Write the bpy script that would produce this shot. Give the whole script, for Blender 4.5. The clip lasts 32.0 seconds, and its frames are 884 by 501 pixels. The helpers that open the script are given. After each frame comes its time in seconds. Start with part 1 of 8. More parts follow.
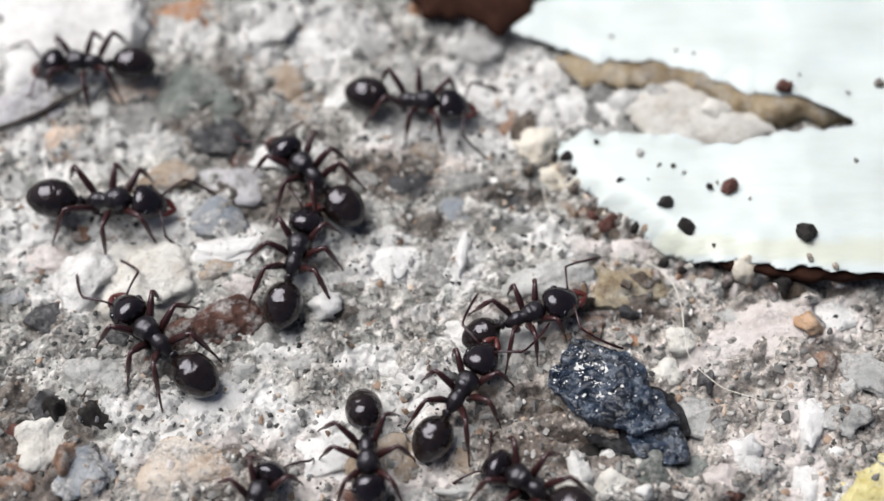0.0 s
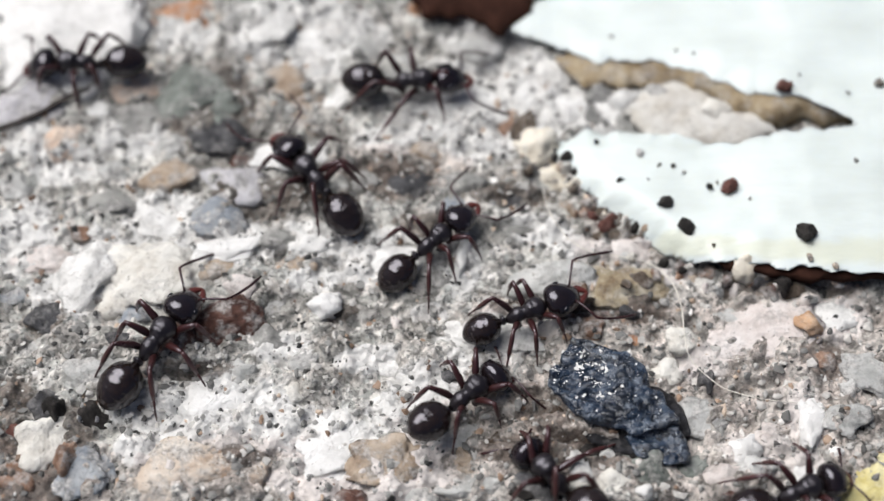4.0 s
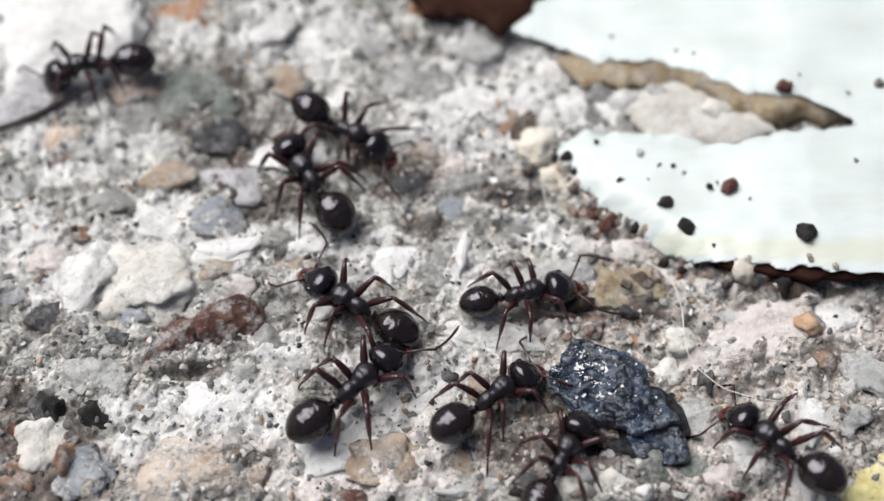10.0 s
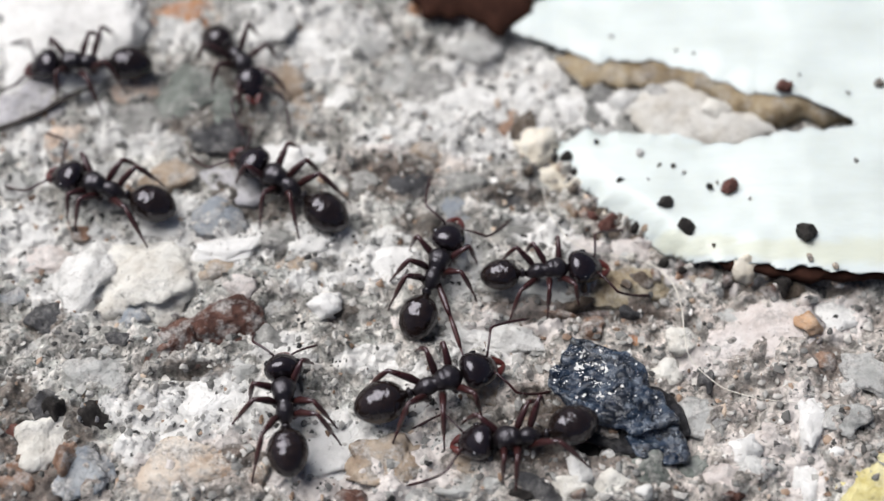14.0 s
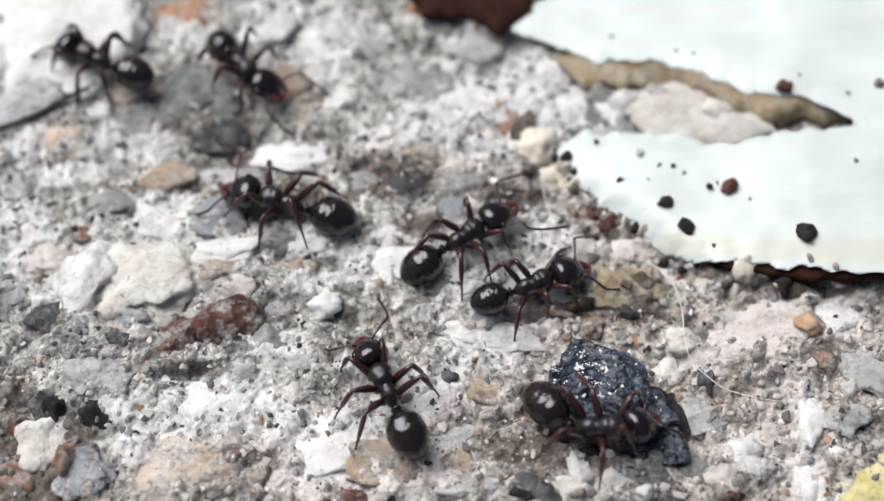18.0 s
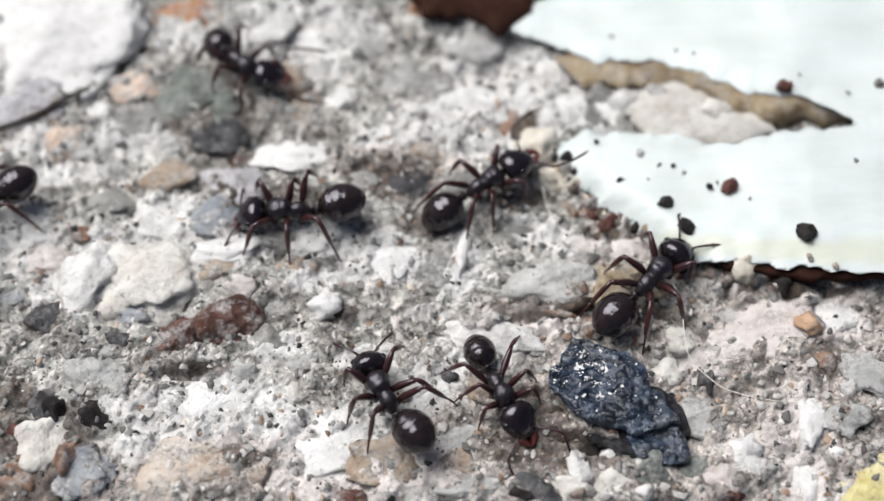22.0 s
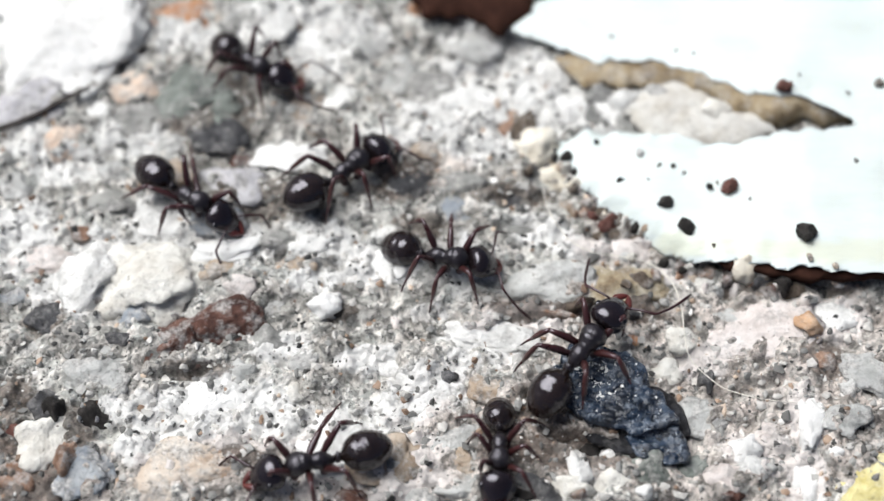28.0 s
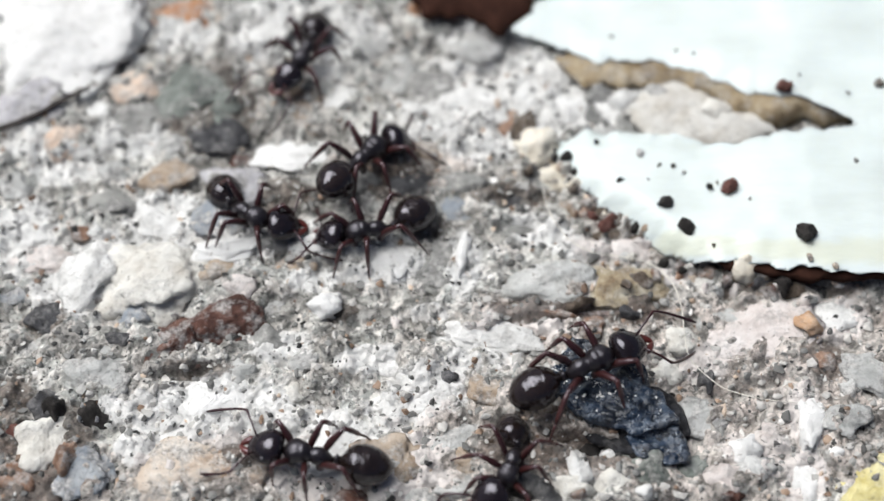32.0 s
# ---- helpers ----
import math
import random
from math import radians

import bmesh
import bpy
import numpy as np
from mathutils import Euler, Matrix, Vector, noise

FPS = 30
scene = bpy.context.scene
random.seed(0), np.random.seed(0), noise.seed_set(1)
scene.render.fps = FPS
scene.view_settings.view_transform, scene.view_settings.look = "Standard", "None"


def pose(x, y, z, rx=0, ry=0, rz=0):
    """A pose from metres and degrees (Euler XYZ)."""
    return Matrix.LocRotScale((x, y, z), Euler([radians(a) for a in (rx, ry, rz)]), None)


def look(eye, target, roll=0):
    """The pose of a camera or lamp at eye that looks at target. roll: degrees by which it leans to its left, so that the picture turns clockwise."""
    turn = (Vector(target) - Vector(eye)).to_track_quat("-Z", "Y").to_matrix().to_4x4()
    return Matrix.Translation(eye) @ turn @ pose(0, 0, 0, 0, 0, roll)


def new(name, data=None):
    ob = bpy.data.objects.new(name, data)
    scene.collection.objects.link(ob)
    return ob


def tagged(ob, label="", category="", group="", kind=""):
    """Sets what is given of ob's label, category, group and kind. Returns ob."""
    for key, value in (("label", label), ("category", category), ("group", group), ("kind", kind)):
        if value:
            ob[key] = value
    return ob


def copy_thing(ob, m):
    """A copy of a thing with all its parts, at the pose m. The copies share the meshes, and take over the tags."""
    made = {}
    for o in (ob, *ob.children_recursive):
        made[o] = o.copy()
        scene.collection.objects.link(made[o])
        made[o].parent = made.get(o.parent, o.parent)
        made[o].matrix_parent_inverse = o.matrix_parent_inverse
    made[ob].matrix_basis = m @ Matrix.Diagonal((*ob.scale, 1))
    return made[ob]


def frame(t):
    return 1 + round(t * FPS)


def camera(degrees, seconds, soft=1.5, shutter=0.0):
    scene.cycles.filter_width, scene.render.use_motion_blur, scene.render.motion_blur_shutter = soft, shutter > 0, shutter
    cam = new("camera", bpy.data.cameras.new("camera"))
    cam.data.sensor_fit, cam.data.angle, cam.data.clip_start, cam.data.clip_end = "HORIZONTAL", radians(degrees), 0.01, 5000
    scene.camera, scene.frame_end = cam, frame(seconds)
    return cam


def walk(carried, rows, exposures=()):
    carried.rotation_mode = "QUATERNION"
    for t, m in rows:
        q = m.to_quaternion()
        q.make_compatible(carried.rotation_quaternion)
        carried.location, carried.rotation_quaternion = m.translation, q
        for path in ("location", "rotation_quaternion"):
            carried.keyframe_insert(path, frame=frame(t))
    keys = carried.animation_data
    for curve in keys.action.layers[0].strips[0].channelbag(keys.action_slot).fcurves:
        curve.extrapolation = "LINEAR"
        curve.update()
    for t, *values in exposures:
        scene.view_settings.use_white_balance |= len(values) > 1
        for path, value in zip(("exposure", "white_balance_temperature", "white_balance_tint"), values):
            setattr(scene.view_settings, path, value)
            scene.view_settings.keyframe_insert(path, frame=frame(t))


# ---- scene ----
import collections
import functools

MM = 0.001
cam = camera(30, 32.0, soft=1.5)
cam.data.dof.use_dof = True
cam.data.dof.focus_distance = 0.0722
cam.data.dof.aperture_fstop = 25.0
EYE = look((0, -38.0 * MM, 65.82 * MM), (0, 0, 0))
walk(cam, [(0, EYE), (32, EYE)], exposures=[(0, 0.74, 6550, 10), (11, 0.74, 6550, 10), (13, 0.72, 6550, 10), (20, 0.72, 6550, 10), (22, 0.73, 6530, 10), (25, 0.70, 6530, 10), (26, 0.76, 6490, 9), (28, 0.94, 6450, 8), (29, 0.83, 6450, 8), (30, 0.81, 6450, 8), (32, 0.79, 6450, 8)])

# ---- daylight: bright overcast sky, soft sun from behind the subject ----
SUN_ELEVATION, SUN_FROM = radians(60), radians(148)
world = bpy.data.worlds.new("overcast_sky")
scene.world = world
world.use_nodes = True
wn, wl = world.node_tree.nodes, world.node_tree.links
sky = wn.new("ShaderNodeTexSky")
sky.sky_type = "NISHITA"
sky.sun_disc = False
sky.sun_elevation = SUN_ELEVATION
sky.sun_rotation = radians(90) - SUN_FROM
sky.air_density, sky.dust_density, sky.ozone_density = 0.6, 4.0, 0.6
wn["Background"].inputs["Strength"].default_value = 0.038
wl.new(sky.outputs["Color"], wn["Background"].inputs["Color"])
sun = new("sun", bpy.data.lights.new("sun", "SUN"))
sun.data.energy = 2.7
sun.data.angle = radians(51)
sun.data.color = (1.0, 0.995, 0.985)
sun.matrix_world = look((math.cos(SUN_ELEVATION) * math.cos(SUN_FROM), math.cos(SUN_ELEVATION) * math.sin(SUN_FROM), math.sin(SUN_ELEVATION)), (0, 0, 0))


# ---- materials ----
def material(name):
    m = bpy.data.materials.new(name)
    m.use_nodes = True
    return m, m.node_tree.nodes, m.node_tree.links, m.node_tree.nodes["Principled BSDF"]


def coords_mm(n, l, stretch=(1, 1, 1), shift=(0, 0, 0)):
    """Object coordinates in millimetres."""
    c, mp = n.new("ShaderNodeTexCoord"), n.new("ShaderNodeMapping")
    mp.inputs["Scale"].default_value = [1000 * s for s in stretch]
    mp.inputs["Location"].default_value = shift
    l.new(c.outputs["Object"], mp.inputs["Vector"])
    return mp.outputs["Vector"]


def noise_node(n, l, vec, per_mm, detail=4.0, rough=0.6):
    t = n.new("ShaderNodeTexNoise")
    t.inputs["Scale"].default_value, t.inputs["Detail"].default_value, t.inputs["Roughness"].default_value = per_mm, detail, rough
    l.new(vec, t.inputs["Vector"])
    return t.outputs["Fac"]


def ramp(n, l, fac, stops):
    r = n.new("ShaderNodeValToRGB")
    e = r.color_ramp.elements
    while len(e) < len(stops):
        e.new(0.5)
    for el, (p, c) in zip(e, stops):
        el.position, el.color = p, (*c, 1)
    l.new(fac, r.inputs["Fac"])
    return r.outputs["Color"]


def blend(n, l, fac, a, b, how="MIX"):
    x = n.new("ShaderNodeMix")
    x.data_type, x.blend_type = "RGBA", how
    if isinstance(fac, float):
        x.inputs[0].default_value = fac
    else:
        l.new(fac, x.inputs[0])
    for value, slot in ((a, x.inputs[6]), (b, x.inputs[7])):
        if isinstance(value, tuple):
            slot.default_value = (*value, 1)
        else:
            l.new(value, slot)
    return x.outputs[2]


def bump(n, l, height, distance, strength=1.0, under=None):
    b = n.new("ShaderNodeBump")
    b.inputs["Distance"].default_value, b.inputs["Strength"].default_value = distance * MM, strength
    l.new(height, b.inputs["Height"])
    if under is not None:
        l.new(under, b.inputs["Normal"])
    return b.outputs["Normal"]


def grey(v, warm=0.0):
    return (v * (1.018 + 0.7 * warm), v, v * (0.988 - 0.8 * warm))


def patches(n, l, vec, edge, spots, sharp=(1.88, 2.14)):
    """Where any of the spots (x, y and half-widths in millimetres) covers the ground, with ragged edges."""
    mask = None
    for x, y, rx, ry in spots:
        off, size, far = n.new("ShaderNodeVectorMath"), n.new("ShaderNodeVectorMath"), n.new("ShaderNodeVectorMath")
        off.operation, size.operation, far.operation = "SUBTRACT", "MULTIPLY", "LENGTH"
        off.inputs[1].default_value, size.inputs[1].default_value = (x, y, 0), (1 / rx, 1 / ry, 0)
        l.new(vec, off.inputs[0])
        l.new(off.outputs[0], size.inputs[0])
        l.new(size.outputs[0], far.inputs[0])
        if mask is None:
            mask = far.outputs["Value"]
        else:
            least = n.new("ShaderNodeMath")
            least.operation = "MINIMUM"
            l.new(mask, least.inputs[0])
            l.new(far.outputs["Value"], least.inputs[1])
            mask = least.outputs[0]
    ragged, cut = n.new("ShaderNodeMath"), n.new("ShaderNodeMapRange")
    ragged.operation, ragged.inputs[1].default_value = "MULTIPLY_ADD", 1.8
    l.new(edge, ragged.inputs[0])
    l.new(mask, ragged.inputs[2])
    cut.interpolation_type = "SMOOTHSTEP"
    for slot, value in (("From Min", sharp[0]), ("From Max", sharp[1]), ("To Min", 1.0), ("To Max", 0.0)):
        cut.inputs[slot].default_value = value
    l.new(ragged.outputs[0], cut.inputs["Value"])
    return cut.outputs[0]


CREAM_SPOTS = []
CREAM_SPOTS += [(12.1, -0.3, 1.6, 0.4), (14.1, -0.6, 1.8, 0.4), (15.9, -0.8, 2.1, 0.5), (17.9, -1.0, 2.3, 0.5), (20.0, -0.8, 2.1, 0.7), (10.5, 0.1, 0.9, 0.4)]
WARM_SPOTS = []
WARM_SPOTS += [(11.5, -7.4, 8.1, 4.8), (5.5, -3.5, 4.1, 1.7), (17.2, -5.2, 3.5, 3.2), (2.8, -9.8, 4.1, 2.5), (-2.0, -11.3, 5.3, 1.4), (9.5, 0.1, 3.1, 1.8), (-17.4, -11.6, 3.4, 1.7), (-8.8, -10.8, 3.6, 1.4), (-2.2, 4.4, 3.2, 1.2)]
LIME_SPOTS = []
LIME_SPOTS += [(4.6, 1.1, 1.3, 0.8), (6.4, 0.1, 1.3, 0.6), (10.5, -1.2, 1.1, 0.4), (2.8, -4.6, 0.8, 1.2), (-0.8, -7.5, 1.1, 1.1), (-5.8, -1.6, 1.1, 0.6), (-3.1, -5.3, 1.0, 0.5), (0.9, -5.7, 0.7, 0.6), (2.1, 12.4, 2.0, 1.6), (1.0, 10.0, 1.7, 1.3), (3.2, 11.0, 1.7, 1.6), (4.8, 7.0, 1.1, 0.9), (1.8, 5.7, 1.6, 0.9), (-12.3, -9.5, 1.5, 1.4), (-10.8, -8.3, 1.5, 1.1), (-4.4, -10.5, 2.2, 1.7), (-2.0, -11.2, 2.2, 1.0), (-5.4, -11.2, 1.7, 1.1)]
LIME_SPOTS += [(-11.8, -9.0, 1.5, 1.7), (-7.1, -4.9, 1.3, 0.8), (-13.4, -8.0, 1.5, 0.8), (-3.6, -5.7, 1.0, 0.5), (-17.0, -2.3, 1.5, 1.2), (-0.6, -3.3, 0.8, 0.4), (-11.8, -9.2, 1.7, 1.5), (-9.8, -7.9, 1.5, 1.7), (-7.9, -8.4, 1.5, 1.4), (-5.0, -9.6, 1.9, 1.5), (-2.1, -7.9, 1.2, 0.8), (-0.6, -7.1, 1.5, 1.1), (-2.8, -0.8, 1.7, 1.0), (-5.8, 0.4, 1.6, 0.9), (-9.7, 0.4, 2.3, 1.2), (-12.9, 1.6, 1.6, 1.5), (-16.0, -0.8, 1.3, 1.8), (-19.4, 0.7, 1.3, 1.8)]
LIME_SPOTS += [(1.9, -4.4, 1.5, 0.5), (3.7, -3.7, 1.8, 0.9), (1.0, 7.6, 2.7, 1.6), (4.8, 9.3, 2.2, 2.2), (10.0, 8.0, 4.6, 1.4), (13.7, 7.1, 2.2, 1.1), (-6.3, 12.4, 1.7, 2.6), (-8.8, 12.7, 1.7, 1.9), (-19.2, 12.4, 3.6, 2.9), (0.9, -0.8, 0.8, 1.5), (-1.6, -9.8, 1.7, 0.8), (15.8, -8.4, 0.7, 1.4), (15.5, -11.3, 0.8, 1.4), (17.6, -3.5, 1.5, 1.0), (-2.2, 0.7, 1.0, 0.4)]
LIME_SPOTS += [(-17.8, 4.9, 1.7, 1.0), (-14.9, 6.6, 1.8, 1.1), (-19.6, 6.0, 1.4, 0.9), (-12.8, 12.5, 1.5, 1.0), (-4.6, 12.5, 1.8, 1.4), (-2.3, 6.0, 1.6, 0.8), (11.4, -5.7, 1.1, 0.7), (13.7, -10.0, 1.4, 0.9)]
# brown earth, and dark patches painted where slab, pebble and slate cast shade
EARTH_AND_SHADE_SPOTS = []
EARTH_AND_SHADE_SPOTS += [(4.0, -7.8, 0.9, 1.1), (5.5, -10.0, 1.7, 1.0), (2.3, -10.1, 1.0, 0.5), (-18.8, -7.5, 0.8, 0.9), (-18.5, -9.4, 0.8, 0.7), (-17.3, -11.8, 1.9, 1.1), (-10.8, -6.1, 1.4, 0.4), (-16.2, -9.2, 1.2, 1.1), (15.8, -1.9, 2.8, 0.5), (-8.6, -10.3, 1.0, 0.4), (3.7, -3.0, 1.5, 0.5), (8.6, -2.6, 1.5, 0.9), (-11.3, 8.0, 2.2, 2.5), (-2.5, 3.7, 1.9, 1.2), (-8.3, 2.8, 2.1, 1.1), (16.9, -5.7, 1.0, 0.9), (-14.9, -3.0, 1.8, 0.4), (-4.7, -3.3, 0.8, 0.4)]
EARTH_AND_SHADE_SPOTS += [(4.5, -8.2, 1.2, 1.0), (6.6, -10.1, 1.3, 0.7), (3.4, -10.0, 1.2, 0.7), (7.9, 2.2, 1.6, 0.6), (3.1, 3.1, 1.9, 0.6), (8.6, -3.1, 1.4, 0.5), (-1.1, 1.3, 1.2, 0.6)]
EARTH_AND_SHADE_SPOTS += [(6.8, -3.1, 1.9, 0.5), (5.5, -2.7, 1.3, 0.4)]
EARTH_AND_SHADE_SPOTS += [(10.2, -8.4, 0.7, 1.1), (-17.8, -3.6, 1.0, 0.7)]


def concrete_material():
    """Weathered concrete: cement paste, sand grains of many greys, lime crusts, dirt in the pits and some shade painted
    beside stones.
    """
    m, n, l, p = material("weathered_concrete")
    vec = coords_mm(n, l)
    warp = n.new("ShaderNodeTexNoise")
    warp.inputs["Scale"].default_value, warp.inputs["Detail"].default_value = 2.2, 3.0
    l.new(vec, warp.inputs["Vector"])
    bent = n.new("ShaderNodeVectorMath")
    bent.operation = "MULTIPLY_ADD"
    bent.inputs[1].default_value = (0.5, 0.5, 0.5)
    l.new(warp.outputs["Color"], bent.inputs[0])
    l.new(vec, bent.inputs[2])
    sand = n.new("ShaderNodeTexVoronoi")
    sand.inputs["Scale"].default_value = 2.6
    l.new(bent.outputs[0], sand.inputs["Vector"])
    grain = ramp(n, l, sand.outputs["Color"], [(0.0, grey(0.035)), (0.16, grey(0.12, 0.02)), (0.36, grey(0.26, 0.03)), (0.6, grey(0.40, 0.03)), (0.82, grey(0.60, 0.03)), (1.0, (0.36, 0.30, 0.24))])
    fine = n.new("ShaderNodeTexVoronoi")
    fine.inputs["Scale"].default_value = 6.5
    l.new(bent.outputs[0], fine.inputs["Vector"])
    speck = ramp(n, l, fine.outputs["Color"], [(0.0, grey(0.04)), (0.22, grey(0.18, 0.02)), (0.5, grey(0.36, 0.02)), (0.85, grey(0.55, 0.02)), (1.0, grey(0.76))])
    paste = ramp(n, l, noise_node(n, l, vec, 1.15, 7.0, 0.66), [(0.36, grey(0.05, 0.02)), (0.43, grey(0.20, 0.04)), (0.51, grey(0.40, 0.04)), (0.60, grey(0.72, 0.03))])
    col = blend(n, l, ramp(n, l, noise_node(n, l, vec, 0.9, 4.0), [(0.40, (0, 0, 0)), (0.60, (1, 1, 1))]), grain, speck)
    col = blend(n, l, 0.52, col, paste)
    chips = n.new("ShaderNodeTexVoronoi")
    chips.inputs["Scale"].default_value = 1.05
    l.new(bent.outputs[0], chips.inputs["Vector"])
    chip = ramp(n, l, chips.outputs["Color"], [(0.0, grey(0.07)), (0.25, grey(0.17, 0.03)), (0.5, grey(0.36, 0.03)), (0.75, grey(0.62, 0.03)), (1.0, grey(0.80, 0.02))])
    col = blend(n, l, 0.32, col, chip)
    lime = ramp(n, l, noise_node(n, l, vec, 0.36, 8.0, 0.68), [(0.485, (0, 0, 0)), (0.54, (1, 1, 1))])
    col = blend(n, l, lime, col, blend(n, l, 0.45, (0.78, 0.775, 0.76), col))
    flake = ramp(n, l, fine.outputs["Color"], [(0.0, grey(0.26)), (0.18, grey(0.56)), (0.4, grey(0.86)), (0.7, grey(1.08)), (1.0, (1.32, 1.33, 1.34))])
    flint = ramp(n, l, sand.outputs["Color"], [(0.0, (0.36, 0.39, 0.41)), (0.22, (0.70, 0.75, 0.73)), (0.5, (0.96, 0.98, 0.95)), (1.0, (1.24, 1.22, 1.20))])
    col = blend(n, l, 0.78, col, flake, "MULTIPLY")
    col = blend(n, l, 0.72, col, flint, "MULTIPLY")
    edge = noise_node(n, l, vec, 1.3, 8.0, 0.72)
    col = blend(n, l, patches(n, l, vec, edge, LIME_SPOTS, (1.90, 2.18)), col, blend(n, l, 0.30, (0.84, 0.835, 0.825), col))
    # one dark brown colours both the earth and the painted shade
    mud = ramp(n, l, noise_node(n, l, vec, 2.4, 6.0, 0.7), [(0.36, (0.025, 0.018, 0.014)), (0.5, (0.085, 0.065, 0.052)), (0.66, (0.24, 0.19, 0.16))])
    col = blend(n, l, patches(n, l, vec, edge, EARTH_AND_SHADE_SPOTS), col, blend(n, l, 0.3, mud, col))
    tint = patches(n, l, vec, noise_node(n, l, vec, 0.5, 6.0, 0.7), WARM_SPOTS)
    col = blend(n, l, tint, col, blend(n, l, 1.0, col, (0.96, 0.905, 0.89), "MULTIPLY"))
    stain = ramp(n, l, noise_node(n, l, coords_mm(n, l, shift=(31, 7, 0)), 0.42, 5.0, 0.6), [(0.60, (0, 0, 0)), (0.72, (1, 1, 1))])
    col = blend(n, l, stain, col, blend(n, l, 0.30, col, (0.34, 0.26, 0.20), "MULTIPLY"))
    dark = ramp(n, l, noise_node(n, l, coords_mm(n, l, shift=(3, 17, 5)), 1.7, 6.0, 0.7), [(0.605, (0, 0, 0)), (0.655, (0.9, 0.9, 0.9))])
    col = blend(n, l, dark, col, (0.075, 0.073, 0.072))
    crisp = n.new("ShaderNodeBrightContrast")
    crisp.inputs["Bright"].default_value, crisp.inputs["Contrast"].default_value = 0.035, 0.07
    l.new(col, crisp.inputs["Color"])
    l.new(crisp.outputs["Color"], p.inputs["Base Color"])
    p.inputs["Roughness"].default_value = 0.8
    p.inputs["Specular IOR Level"].default_value = 0.35
    facet, tilt = n.new("ShaderNodeVectorMath"), n.new("ShaderNodeVectorMath")
    facet.operation, facet.inputs[1].default_value = "SUBTRACT", (0.5, 0.5, 0.5)
    l.new(sand.outputs["Color"], facet.inputs[0])
    tilt.operation, tilt.inputs[1].default_value = "MULTIPLY_ADD", (0.7, 0.7, 0)
    l.new(facet.outputs[0], tilt.inputs[0])
    b = bump(n, l, noise_node(n, l, vec, 2.3, 8.0, 0.7), 0.32, 1.0)
    l.new(b, tilt.inputs[2])
    b = bump(n, l, sand.outputs["Color"], 0.16, 0.8, tilt.outputs[0])
    l.new(bump(n, l, fine.outputs["Color"], 0.10, 0.8, b), p.inputs["Normal"])
    return m


def stone_material(name, dark, mid, light, rough=0.75, per_mm=0.8, specks=None, gloss=0.3, dust=0.75):
    """A mineral with broad colour clouds, fine grain and small pits."""
    m, n, l, p = material(name)
    vec = coords_mm(n, l)
    info = n.new("ShaderNodeObjectInfo")
    add = n.new("ShaderNodeVectorMath")
    mul = n.new("ShaderNodeMath")
    mul.operation, mul.inputs[1].default_value = "MULTIPLY", 40.0
    l.new(info.outputs["Random"], mul.inputs[0])
    l.new(vec, add.inputs[0])
    l.new(mul.outputs[0], add.inputs[1])
    vec = add.outputs[0]
    col = ramp(n, l, noise_node(n, l, vec, per_mm, 7.0, 0.66), [(0.30, dark), (0.50, mid), (0.68, light)])
    pits = ramp(n, l, noise_node(n, l, vec, 3.0, 4.0, 0.6), [(0.62, (1, 1, 1)), (0.72, (0.35, 0.33, 0.31))])
    col = blend(n, l, 0.85, col, pits, "MULTIPLY")
    if specks:
        v = n.new("ShaderNodeTexNoise")
        v.inputs["Scale"].default_value, v.inputs["Detail"].default_value, v.inputs["Roughness"].default_value = 2.2, 9.0, 0.78
        l.new(vec, v.inputs["Vector"])
        col = blend(n, l, ramp(n, l, v.outputs["Fac"], [(0.585, (0, 0, 0)), (0.64, (0.8, 0.8, 0.8))]), col, specks)
    if dust:
        sand = ramp(n, l, noise_node(n, l, vec, 4.0, 5.0, 0.7), [(0.34, grey(0.08)), (0.48, grey(0.34, 0.02)), (0.62, grey(0.62, 0.02))])
        cover = ramp(n, l, noise_node(n, l, vec, 1.1, 6.0, 0.7), [(0.53 - 0.1 * dust, (0, 0, 0)), (0.66 - 0.1 * dust, (dust, dust, dust))])
        col = blend(n, l, cover, col, sand)
    l.new(col, p.inputs["Base Color"])
    p.inputs["Roughness"].default_value = rough
    p.inputs["Specular IOR Level"].default_value = gloss
    b = bump(n, l, noise_node(n, l, vec, 1.6, 8.0, 0.7), 0.36, 1.0)
    l.new(b, p.inputs["Normal"])
    return m


def chitin(name, colour, rough, relief_mm=0.006, dents=0.02):
    """Polished insect shell, finely pitted."""
    m, n, l, p = material(name)
    vec = coords_mm(n, l)
    tone = ramp(n, l, noise_node(n, l, vec, 1.3, 3.0), [(0.3, tuple(0.6 * c for c in colour)), (0.7, tuple(1.5 * c for c in colour))])
    l.new(tone, p.inputs["Base Color"])
    r = ramp(n, l, noise_node(n, l, vec, 3.0, 4.0), [(0.3, grey(rough * 0.8)), (0.7, grey(min(1.0, rough * 1.35)))])
    l.new(r, p.inputs["Roughness"])
    p.inputs["IOR"].default_value = 1.60
    p.inputs["Specular Tint"].default_value = (0.90, 0.89, 1.0, 1)
    b = bump(n, l, noise_node(n, l, vec, 1.7, 2.0), dents, 0.8)
    l.new(bump(n, l, noise_node(n, l, vec, 14.0, 3.0), relief_mm, 0.6, b), p.inputs["Normal"])
    return m


